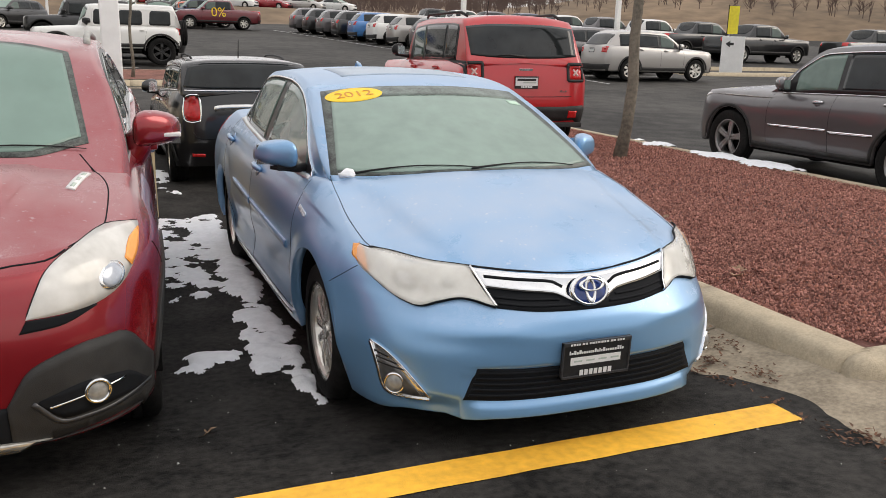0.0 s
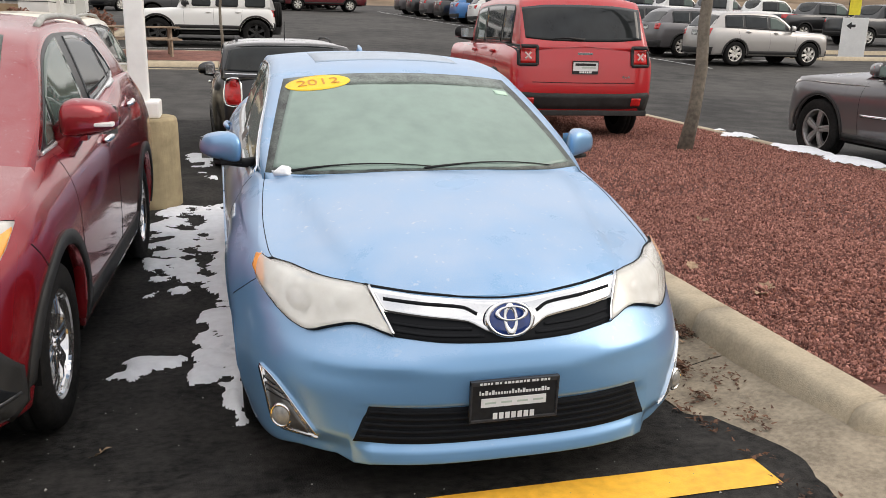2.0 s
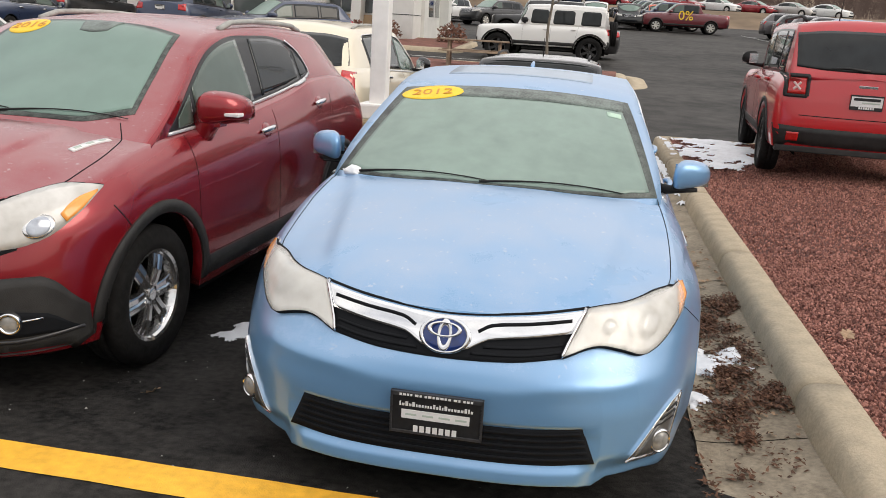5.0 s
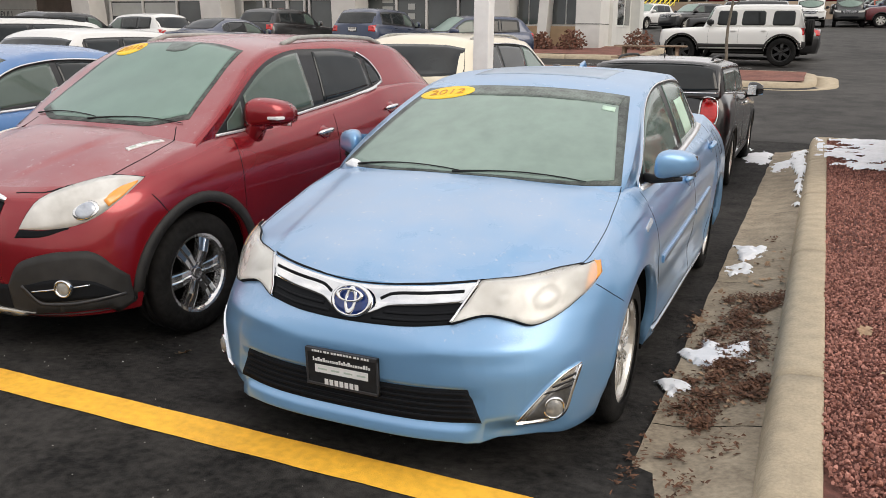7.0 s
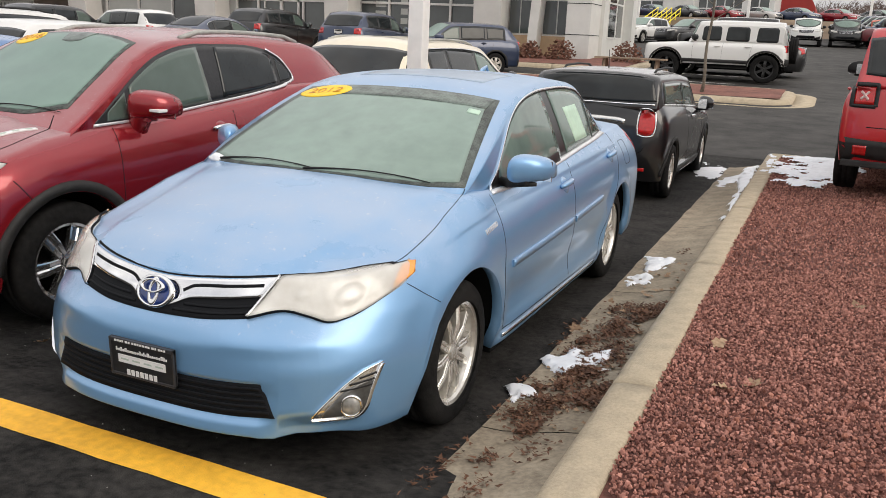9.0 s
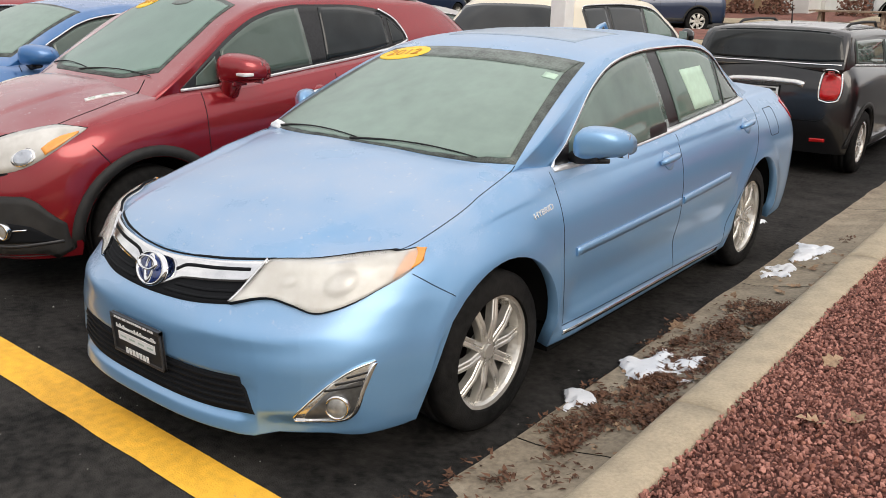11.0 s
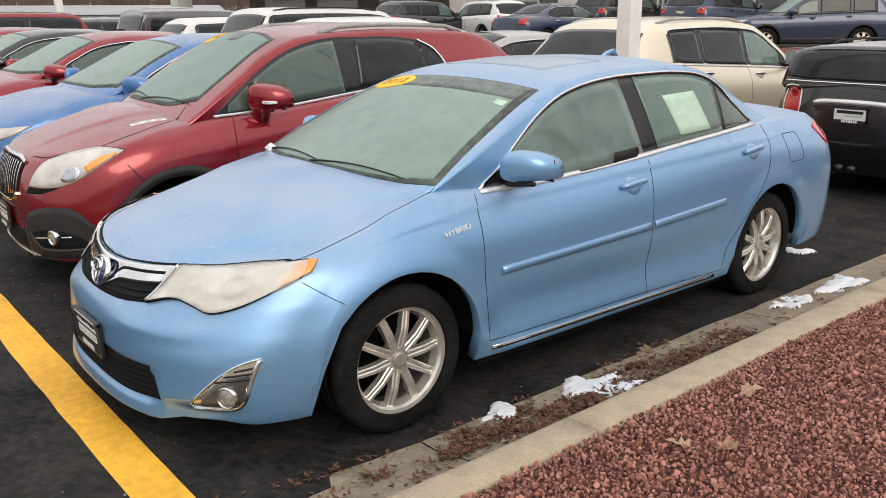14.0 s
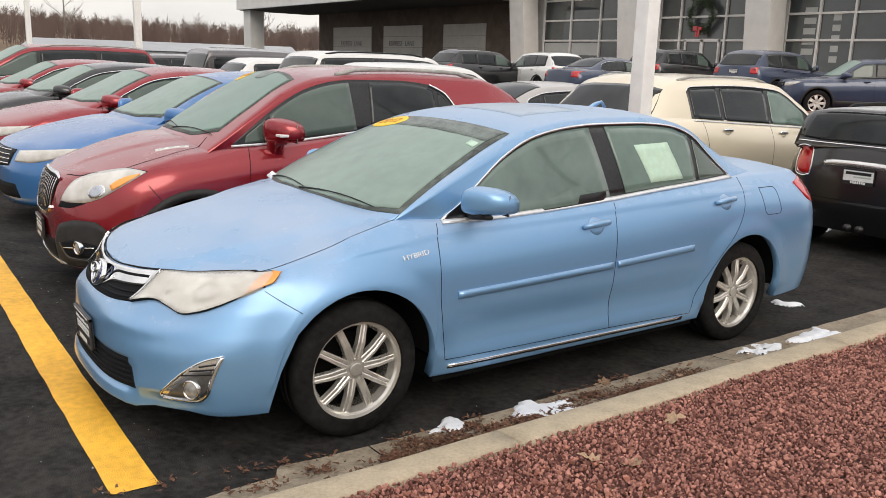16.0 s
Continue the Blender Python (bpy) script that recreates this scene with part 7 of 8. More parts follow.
# the red boxy off-roader standing on the gravel
def red_offroader():
    s = spec_of(4.23, 0.895, 1.69, (0.84, 3.41), 0.352, (1.15, 1.13), 1.0, (1.06, 1.10), (1.72, 3.80), (4.18, 1.10), sill=0.33, arch=0.41, nose=0.45, nose_n=3.4, rail=0.80, bow=0.05, shoulder=4.5)
    s.update(stern=0.22, stern_n=5.0)
    h = s["half"]
    car, skin, sh = basic_car("off_roader", "bright red boxy off-roader with black bumper, parked on the red gravel", s, "vividred", pose(3.53, 10.86, 0.325, 0, 0, 175), 0.045, pillars=(2.33, 3.28), end=3.75, doors=(1.35, 2.32, 3.4), wheels=("dark_alloy", 5, "broad"), plastic=True,
                              tails=([(0.655 * h, 0.905), (0.85 * h, 0.905)], [(0.655 * h, 1.072), (0.845 * h, 1.072)]), handles=((2.15, 0.98), (3.2, 1.0)), mir=(1.45, 1.2, 0.82, "trim"))
    for side in (1, -1):
        for a, b in (((0.715, 0.95), (0.79, 1.025)), ((0.715, 1.025), (0.79, 0.95))):
            line(skin, "lamp_cross", M["cross"], car, [(a[0] * h, a[1]), (b[0] * h, b[1])], "r", 0.022, 0.009, 0.006, side, 8)
        line(skin, "lamp_bezel", M["trim"], car, [(0.635 * h, 0.888), (0.87 * h, 0.888), (0.865 * h, 1.09), (0.635 * h, 1.09), (0.635 * h, 0.888)], "r", 0.034, 0.010, 0.014, side, 60, smooth=False)
        lay(skin, "rear_reflector", M["tail"], car, [(0.66 * h, 0.43), (0.79 * h, 0.43)], [(0.66 * h, 0.52), (0.79 * h, 0.52)], "r", 5, 4, 0.016, 0.012, side)
        bm = bmesh.new()
        tube(bm, [(side * 0.62, 1.95, 1.66), (side * 0.64, 2.1, 1.70), (side * 0.64, 3.5, 1.70), (side * 0.62, 3.7, 1.65)], 0.018, 6)
        part("roof_rail", bm, M["trim"], car, smooth=True)
    line(skin, "panel_joint", M["gap"], car, both([(0, 0.69), (0.62, 0.695)]), "r", 0.008, 0.002, 0.005, 1, 20)
    number_plate(skin, car, "number_plate", 0.79, 0.94, "r", dark=False, gap=0.014)
    boxed("rear_valance", (-0.80, 0.80, 4.04, 4.19, 0.31, 0.372), M["cladding"], car, 0.012)
    boxed("badge_bar", (-0.09, 0.09, 4.165, 4.19, 0.995, 1.03), M["chrome"], car, 0.003, "small bright badge")
    text_mesh("drive_badge", "4x4", 0.05, M["chrome"], car, Matrix.Translation(skin.meet(-0.5, 0.76, "r")[0] + Vector((0, 0.003, 0))) @ pose(0, 0, 0, 90, 0, 180), 0.002, squeeze=1.3)
    bm = bmesh.new()
    tube(bm, [(0, 4.14, 1.17), (0.2, 4.13, 1.19), (0.36, 4.14, 1.18)], [0.022, 0.014, 0.007], 6)
    part("wiper", bm, M["trim"], car, smooth=True)
    bm = bmesh.new()
    tube(bm, [(0.25, 3.4, 1.67), (0.25, 3.5, 2.0)], [0.007, 0.003], 6)
    part("antenna", bm, M["trim"], car)
    return car


red_offroader()


# the grey estate beyond the gravel island
def grey_wagon():
    s = spec_of(4.82, 0.968, 1.76, (0.89, 3.805), 0.395, (1.35, 1.18), 1.02, (1.08, 1.16), (2.2, 4.2), (4.77, 1.14), sill=0.31, arch=0.445, nose=0.6, nose_n=2.9, rail=0.72)
    car, skin, sh = basic_car("sport_wagon", "dark grey sport wagon with chrome strips by the gravel edge", s, "grey", pose(7.57, 7.86, 0.02, 0, 0, 180), 0.05, pillars=(2.68, 3.68), end=4.4, doors=(1.62, 2.68, 3.85), bright=2, wheels=("grey_alloy", 5, "broad"),
                              handles=((2.46, 1.0), (3.5, 1.04)), mir=(1.85, 1.2, 0.87), front_mat="tintlight")
    for side in (1, -1):
        for a, b in ((1.68, 2.66), (2.70, 3.36)):
            line(skin, "side_strip", M["chrome"], car, [(a, 0.655), (b, 0.675)], "s", 0.03, 0.012, 0.016, side, 12)
        cladding(skin, car, s, side, 0.04, 0.1)
    return car


grey_wagon()


# the pale gold crossover by the lamp post
SRX = spec_of(4.83, 0.955, 1.665, (0.95, 3.755), 0.365, (1.15, 1.12), 0.93, (1.03, 1.20), (2.15, 4.05), (4.75, 1.14), sill=0.27, arch=0.41, nose=0.8, nose_n=2.5, rail=0.68)


def gold_crossover():
    s, h = SRX, 0.955
    car, skin, sh = basic_car("crossover", "pale gold crossover with dark glass behind the white post", s, "cream", pose(-2.87, 10.75, 0, 0, 0, 180), 0.05, pillars=(2.5, 3.4), end=3.95, doors=(1.5, 2.55, 3.75), bright=2, wheels=("alloy", 7, "broad"),
                              tails=([(0.78 * h, 0.80), (0.93 * h, 0.78)], [(0.74 * h, 1.18), (0.86 * h, 1.16)]), handles=((2.35, 1.0), (3.42, 1.05)), mir=(1.68, 1.16, 0.86, "black"), front_mat="tintlight", rails=True)
    return car


gold_crossover()


# ---- lamp post, tree ----
def lamp_post(x, y, label, base=True, height=9.0, width=0.16, z0=0.0):
    p = thing("lamp_post", label, "lamp post", pose(x, y, z0), "white lamp posts")
    if base:
        bm = bmesh.new()
        lathe(bm, [(-0.05, 0.31), (0.03, 0.312), (0.3, 0.308), (0.72, 0.306), (0.765, 0.30), (0.785, 0.285), (0.785, 0.001)], 40, "z")
        part("concrete_foot", bm, M["foot"], p, "round cast concrete foot", smooth=False)
        bm = bmesh.new()
        box(bm, -0.17, 0.17, -0.17, 0.17, 0.785, 0.93, 0.02)
        part("base_cover", bm, M["pole_white"], p)
    bm = bmesh.new()
    box(bm, -width / 2, width / 2, -width / 2, width / 2, 0.8 if base else 0, height, 0.012)
    part("post", bm, M["pole_white"], p)
    bm = bmesh.new()
    box(bm, -0.9, 0.9, -0.2, 0.2, height, height + 0.14, 0.03)
    part("lamp_head", bm, M["pole_white"], p)
    return p


lamp_post(-1.6, 5.44, "white square lamp post on a round concrete foot")


def bare_tree(name, x, y, z0, height, r0, label, lean=0.0, seed=1, first=2.2, fine=True):
    rnd = random.Random(seed)
    t = thing(name, label, "tree", pose(x, y, z0))
    bm = bmesh.new()
    pts, rad = [], []
    for i in range(14):
        f = i / 13
        pts.append((lean * f + 0.03 * math.sin(i * 1.3), 0.03 * math.cos(i * 1.7) - 0.03, -0.08 + height * f))
        rad.append(r0 * (1.25 if i == 0 else 1.0) * (1 - 0.85 * f) + 0.006)
    tube(bm, pts, rad, 10)
    part("trunk", bm, M["bark"], t, smooth=True)
    bm = bmesh.new()

    def limb(p, d, ln, r, depth):
        q = [p]
        for k in range(3):
            d = (d + Vector((rnd.uniform(-0.25, 0.25), rnd.uniform(-0.25, 0.25), rnd.uniform(-0.05, 0.25)))).normalized()
            q.append(q[-1] + d * ln / 3)
        tube(bm, q, [r, r * 0.8, r * 0.6, r * 0.35], 5 if r > 0.01 else 3, False)
        if depth:
            for k in range(3):
                nd = (d + Vector((rnd.uniform(-1, 1), rnd.uniform(-1, 1), rnd.uniform(-0.2, 0.7)))).normalized()
                limb(q[1 + k % 3], nd, ln * 0.6, r * 0.55, depth - 1)
    n = 10 if fine else 7
    for i in range(n):
        z = first + (height - first) * (i + 0.5) / n
        a = i * 2.4
        f = z / height
        limb(Vector((lean * f, 0, z)), Vector((math.cos(a), math.sin(a), 0.7)), height * 0.32 * (1.15 - f), r0 * 0.4 * (1.1 - f) + 0.005, 2)
    part("crown", bm, M["bark"], t, smooth=True)
    return t


bare_tree("tree", 4.12, 5.98, 0.3, 6.5, 0.072, "slim bare tree with grey bark in the gravel", 0.5, 4, 2.4)


# ---- planted island with picnic table ----
def far_island():
    base = lambda x, y: ground_z(x, y)
    path = kerb_path(-14.0, 1.4, 19.65, 23.0, 0.9)
    kerb("kerb", "pale concrete kerb round the planted island", path, [(0, -0.2), (0, 0.0), (0.05, 0.12), (0.3, 0.15), (0.34, 0.1), (0.34, -0.2)], base, 3.2)
    kerb("gutter", "pale concrete apron round the planted island", kerb_path(-14.5, 1.9, 19.15, 23.5, 1.3), [(0, -0.1), (0, 0.012), (0.52, 0.012), (0.52, -0.1)], base, 6.0)
    xs, ys = np.linspace(-13.7, 1.1, 24), np.linspace(19.95, 22.7, 10)
    v = [(x, y, base(x, y) + 0.15 + 0.05 * noise.noise((x, y, 0))) for y in ys for x in xs]
    f = [(j * 24 + i, j * 24 + i + 1, (j + 1) * 24 + i + 1, (j + 1) * 24 + i) for j in range(9) for i in range(23)]
    tagged(mesh_object("gravel_bed", v, f, M["mulch"]), "red gravel bed of the planted island", "gravel", kind="structure")
    bare_tree("tree", -0.86, 20.75, base(0, 20.75) + 0.1, 4.5, 0.04, "young bare tree on the planted island", 0.1, 9, 1.6, False)
    t = thing("picnic_table", "weathered wooden picnic table on the planted island", "picnic table", pose(-2.85, 21.1, base(0, 21.1) + 0.14, 0, 0, 6))
    for i in range(5):
        boxed("table_plank", (-0.95, 0.95, -0.37 + i * 0.15, -0.235 + i * 0.15, 0.71, 0.75), M["wood"], t, 0.006)
    for s in (-1, 1):
        for i in range(2):
            boxed("seat_plank", (-0.95, 0.95, s * 0.72 - 0.14 + i * 0.145, s * 0.72 - 0.005 + i * 0.145, 0.42, 0.46), M["wood"], t, 0.006)
        for x in (-0.7, 0.7):
            bm = bmesh.new()
            tube(bm, [(x, s * 0.6, -0.04), (x, s * 0.2, 0.72)], 0.045, 4)
            part("leg", bm, M["wood"], t)
    for x in (-0.7, 0.7):
        boxed("brace", (x - 0.02, x + 0.02, -0.8, 0.8, 0.36, 0.42), M["wood"], t)
    return base


far_island()


# ---- the showroom ----
PAD = 1.12


def showroom():
    b = thing("showroom", "grey panelled car showroom with tall glass bays and slanting columns", "building")
    y0 = 32.0
    bm = bmesh.new()
    box(bm, -62, -6.6, y0 + 0.6, 38.3, PAD - 1.2, 9.0)
    part("wall", bm, M["panel_grey"], b)
    bm = bmesh.new()
    box(bm, -64, -5.9, y0 - 1.2, 38.9, 6.35, 8.2, 0.05)
    part("fascia", bm, M["wall_white"], b, "pale fascia band")
    bays = [(-33.6, -26.85), (-25.0, -19.05), (-18.0, -11.9)]
    for n, (x0, x1) in enumerate(bays):
        w = new("window")
        w.parent = b
        z0, z1 = PAD + 0.55, 6.3
        cols = 3 if n < 2 else 4
        rows = [z0, 3.1, 4.19, 5.28, z1]
        xs = list(np.linspace(x0, x1, cols + 1))
        if n == 1:
            xs = [x0, x0 + 1.3, x0 + 3.9, x1]
        for i in range(len(xs) - 1):
            for j in range(4):
                boxed("pane", (xs[i] + 0.05, xs[i + 1] - 0.05, y0 + 0.52, y0 + 0.56, rows[j] + 0.05, rows[j + 1] - 0.05), M["shopglass"], w)
        bm = bmesh.new()
        for x in xs:
            box(bm, x - 0.05, x + 0.05, y0 + 0.42, y0 + 0.6, z0, z1)
        for z in rows:
            box(bm, x0 - 0.05, x1 + 0.05, y0 + 0.425, y0 + 0.595, z - 0.045, z + 0.045)
        part("window_frame", bm, M["panel_grey"], w)
        if n == 0:
            for i in (0, 1):
                boxed("blind", (xs[i] + 0.1, xs[i + 1] - 0.1, y0 + 0.505, y0 + 0.515, z0 + 0.65, 2.98), M["blind"], w)
        boxed("sill_wall", (x0 - 0.1, x1 + 0.1, y0 + 0.3, y0 + 0.62, PAD - 1.0, z0), M["brick"], b, label="tan brick plinth")
    d = new("door")
    d.parent = b
    for x in (-23.3, -22.3):
        bm = bmesh.new()
        for q in ((x, x + 0.08, 0, 2.0), (x + 0.92, x + 1.0, 0, 2.0), (x, x + 1.0, 1.92, 2.05)):
            box(bm, q[0], q[1], y0 + 0.36, y0 + 0.5, PAD + q[2], PAD + q[3])
        part("door_frame", bm, M["wall_white"], d)
        boxed("pane", (x + 0.08, x + 0.92, y0 + 0.44, y0 + 0.46, PAD, PAD + 1.92), M["shopglass"], d)
    for x in (-34.35, -25.9, -18.5, -11.2):
        bm = bmesh.new()
        r = box(bm, x - 0.62, x + 0.62, y0 - 0.6, y0 + 0.5, PAD - 1.0, 6.5, 0.02)
        for v in bm.verts:
            v.co.y -= max(0.0, (v.co.z - PAD)) * 0.14
            v.co.x += (v.co.z - PAD) * 0.03
        part("column", bm, M["panel_grey"], b, "slanting pale column")
    # side wing seen past the hatchback: fins, windows and brick plinth
    for x0, x1 in ((-10.5, -9.5), (-9.0, -7.8)):
        w = new("window")
        w.parent = b
        for i in range(2):
            for j in range(3):
                xa, xb = x0 + (x1 - x0) * i / 2, x0 + (x1 - x0) * (i + 1) / 2
                boxed("pane", (xa + 0.03, xb - 0.03, y0 - 0.02, y0 + 0.02, PAD + 0.9 + j * 1.4, PAD + 2.22 + j * 1.4), M["shopglass"], w)
        boxed("window_frame", (x0, x1, y0 + 0.02, y0 + 0.08, PAD + 0.8, 6.3), M["panel_grey"], w)
        boxed("sill_wall", (x0 - 0.2, x1 + 0.2, y0 - 0.1, y0 + 0.1, PAD - 1.0, PAD + 0.82), M["brick"], b)
    for x in (-9.25,):
        bm = bmesh.new()
        box(bm, x - 0.2, x + 0.2, y0 - 0.7, y0 + 0.1, PAD - 1.0, 6.5, 0.02)
        for v in bm.verts:
            v.co.x += (v.co.z - PAD) * 0.06
        part("fin", bm, M["panel_grey"], b)
    bm = bmesh.new()
    box(bm, -7.75, -6.75, y0 - 0.9, y0 + 0.7, PAD - 1.0, 6.5, 0.02)
    part("pillar", bm, M["panel_grey"], b, "square grey pillar")
    for k in range(3):
        boxed("pillar_joint", (-7.76, -6.74, y0 - 0.91, y0 + 0.71, PAD + 1.2 * k + 0.9, PAD + 1.2 * k + 0.925), M["gap"], b)
    for ya, yb in ((33.3, 34.5), (34.7, 35.7)):
        w = new("window")
        w.parent = b
        for j in range(3):
            boxed("pane", (-6.59, -6.56, ya + 0.04, yb - 0.04, PAD + 0.9 + j * 1.4, PAD + 2.22 + j * 1.4), M["shopglass"], w)
        boxed("window_frame", (-6.6, -6.575, ya - 0.04, yb + 0.04, PAD + 0.82, 6.3), M["wall_white"], w)
    boxed("fin", (-6.6, -6.2, 36.1, 36.9, PAD - 1.0, 6.5), M["panel_grey"], b, 0.02)
    boxed("sill_wall", (-17.9, -11.9, y0 - 0.1, y0 + 0.1, PAD - 1.0, PAD + 0.5), M["brick"], b)
    for k, (x, z) in enumerate(((-17.2, 3.0), (-15.9, 2.7))):
        lay_bars = [(x, z - 0.5 + i * 0.42) for i in range(5)]
        for xx, zz in lay_bars:
            boxed("window_lettering", (xx, xx + 0.55 - 0.2 * k, y0 + 0.505, y0 + 0.512, zz, zz + 0.26), M["blind"], b)
    # service canopy with drive-in doors
    boxed("canopy", (-64.5, -35.5, y0 - 6.0, y0 + 0.6, 5.35, 6.9), M["wall_white"], b, label="broad pale canopy over the service doors")
    boxed("soffit", (-64.3, -35.7, y0 - 5.8, y0 + 0.6, 5.30, 5.345), M["soffit"], b)
    boxed("canopy_post", (-64.0, -62.6, y0 - 5.6, y0 - 4.4, PAD - 1, 5.3), M["wall_white"], b)
    boxed("service_wall", (-62, -35.0, y0 + 0.3, y0 + 0.58, PAD - 1, 5.3), M["brown_wall"], b)
    for i, (x0, x1, words) in enumerate(((-59.2, -53.0, "EXPRESS LANE"), (-51.2, -46.0, "EXPRESS LANE"), (-43.4, -38.8, "PLEASE PULL IN"))):
        g = new("garage_door")
        g.parent = b
        for k in range(4):
            boxed("door_panel", (x0, x1, y0 + 0.2, y0 + 0.28, PAD + 0.02 + k * 0.76, PAD + 0.76 + k * 0.76), M["garage"] if k != 0 else M["shopglass"], g)
        for k, word in enumerate(words.split()):
            at = (k - (len(words.split()) - 1) / 2) * (1.9 if i < 2 else 1.45) + (0.1 if i < 2 else 0.0)
            text_mesh("door_lettering", word, 0.5, M["plate_black"], g, Matrix.Translation(((x0 + x1) / 2 + at, y0 + 0.19, 2.9 if i < 2 else 2.35)) @ pose(0, 0, 0, 90, 0, 0), 0.003)
    wr = thing("wreath", "green fir wreath with red bow over the showroom door", "wreath", pose(-22.35, y0 + 0.25, 4.2))
    bm = bmesh.new()
    rnd = random.Random(3)
    for _ in range(900):
        a, rr = rnd.uniform(0, 6.283), 0.66 + rnd.gauss(0, 0.09)
        c = Vector((rr * math.cos(a), rnd.uniform(-0.12, 0.08), rr * math.sin(a)))
        u = Vector((rnd.uniform(-1, 1), rnd.uniform(-1, 0.4), rnd.uniform(-1, 1))).normalized() * 0.16
        v = u.cross(Vector((0.3, 0.8, 0.1))).normalized() * 0.025
        bm.faces.new([bm.verts.new(c - v), bm.verts.new(c + v), bm.verts.new(c + u)])
    part("fir_ring", bm, M["wreath_green"], wr)
    bm = bmesh.new()
    for s in (-1, 1):
        box(bm, s * 0.04, s * 0.22, -0.2, -0.1, -0.66, -0.5, 0.03)
        box(bm, s * 0.02, s * 0.1, -0.2, -0.14, -0.95, -0.64, 0.01)
    part("bow", bm, M["vividred"], wr, "red ribbon bow")
    return b


showroom()


def plantings():
    xs, ys = np.linspace(-36, -4.5, 40), np.linspace(27.6, 32.2, 8)
    v = [(x, y, ground_z(x, y) + 0.16 + 0.04 * noise.noise((x, y, 3))) for y in ys for x in xs]
    f = [(j * 40 + i, j * 40 + i + 1, (j + 1) * 40 + i + 1, (j + 1) * 40 + i) for j in range(7) for i in range(39)]
    tagged(mesh_object("gravel_bed", v, f, M["mulch"]), "red mulch bed along the showroom front", "gravel", kind="structure")
    kerb("kerb", "pale concrete kerb before the showroom bed", kerb_path(-36.3, -4.2, 27.3, 32.4, 0.5), [(0, -0.2), (0, 0.0), (0.05, 0.14), (0.3, 0.17), (0.32, -0.2)], lambda x, y: ground_z(x, y), 4.0)
    rnd = random.Random(8)
    for x, y, r in ((-5.1, 30.6, 0.62), (-7.6, 30.2, 0.6), (-8.9, 30.3, 0.5), (-10.4, 30.1, 0.6), (-12.3, 30.4, 0.42), (-11.5, 30.6, 0.4), (-18.3, 30.3, 0.5), (-25.5, 30.3, 0.5)):
        s = thing("shrub", "round brown-leaved winter shrub in the mulch bed", "shrub", pose(x, y, ground_z(x, y) + 0.12), "shrubs by the showroom")
        bm = bmesh.new()
        for _ in range(420):
            d = Vector((rnd.gauss(0, 1), rnd.gauss(0, 1), abs(rnd.gauss(0, 1)))).normalized() * r * rnd.uniform(0.55, 1.05)
            c = Vector((d.x, d.y, d.z * 1.25 + 0.04))
            u = Vector((rnd.uniform(-1, 1), rnd.uniform(-1, 1), rnd.uniform(-0.3, 1))).normalized() * 0.085
            w = u.orthogonal().normalized() * 0.05
            bm.faces.new([bm.verts.new(c - w), bm.verts.new(c + u), bm.verts.new(c + w), bm.verts.new(c - u * 0.4)])
        part("foliage", bm, M["shrub"], s)
        bm = bmesh.new()
        for k in range(5):
            a = k * 1.3
            tube(bm, [(0, 0, -0.05), (0.5 * r * math.cos(a), 0.5 * r * math.sin(a), r * 0.8)], [0.02, 0.008], 5, False)
        part("stem", bm, M["bark"], s)


plantings()


# ---- the other rows of the dealership ----
SALOON = spec_of(4.87, 0.925, 1.475, (0.98, 3.83), 0.335, (1.12, 1.0), 0.76, (0.95, 1.03), (2.05, 3.2), (4.1, 1.09), sill=0.2, nose=0.85, nose_n=2.4, rail=0.66, trunk=4.87)
SUV = spec_of(4.62, 0.93, 1.68, (0.92, 3.62), 0.37, (1.2, 1.12), 0.98, (1.06, 1.16), (2.05, 3.95), (4.55, 1.12), sill=0.3, nose=0.6, nose_n=2.8, rail=0.71)
BIGSUV = spec_of(5.1, 1.0, 1.86, (0.95, 3.9), 0.39, (1.25, 1.24), 1.08, (1.15, 1.22), (2.05, 4.6), (5.03, 1.2), sill=0.33, nose=0.5, nose_n=3.1, rail=0.76)
VAN = spec_of(5.1, 0.99, 1.75, (0.95, 4.0), 0.36, (1.0, 1.13), 0.86, (1.02, 1.12), (2.2, 4.6), (5.02, 1.1), sill=0.24, nose=0.8, nose_n=2.6, rail=0.74)
PICKUP = spec_of(5.85, 1.02, 1.95, (1.0, 4.6), 0.41, (1.5, 1.3), 1.16, (1.25, 1.3), (2.25, 3.7), (4.05, 1.3), sill=0.42, nose=0.45, nose_n=3.4, rail=0.76, trunk=5.85)
OPENTOP = spec_of(4.4, 0.94, 1.87, (0.75, 3.75), 0.425, (1.3, 1.18), 1.08, (1.16, 1.18), (1.62, 4.15), (4.36, 1.2), sill=0.5, nose=0.3, nose_n=4.5, rail=0.84, shoulder=6.0, arch=0.5)
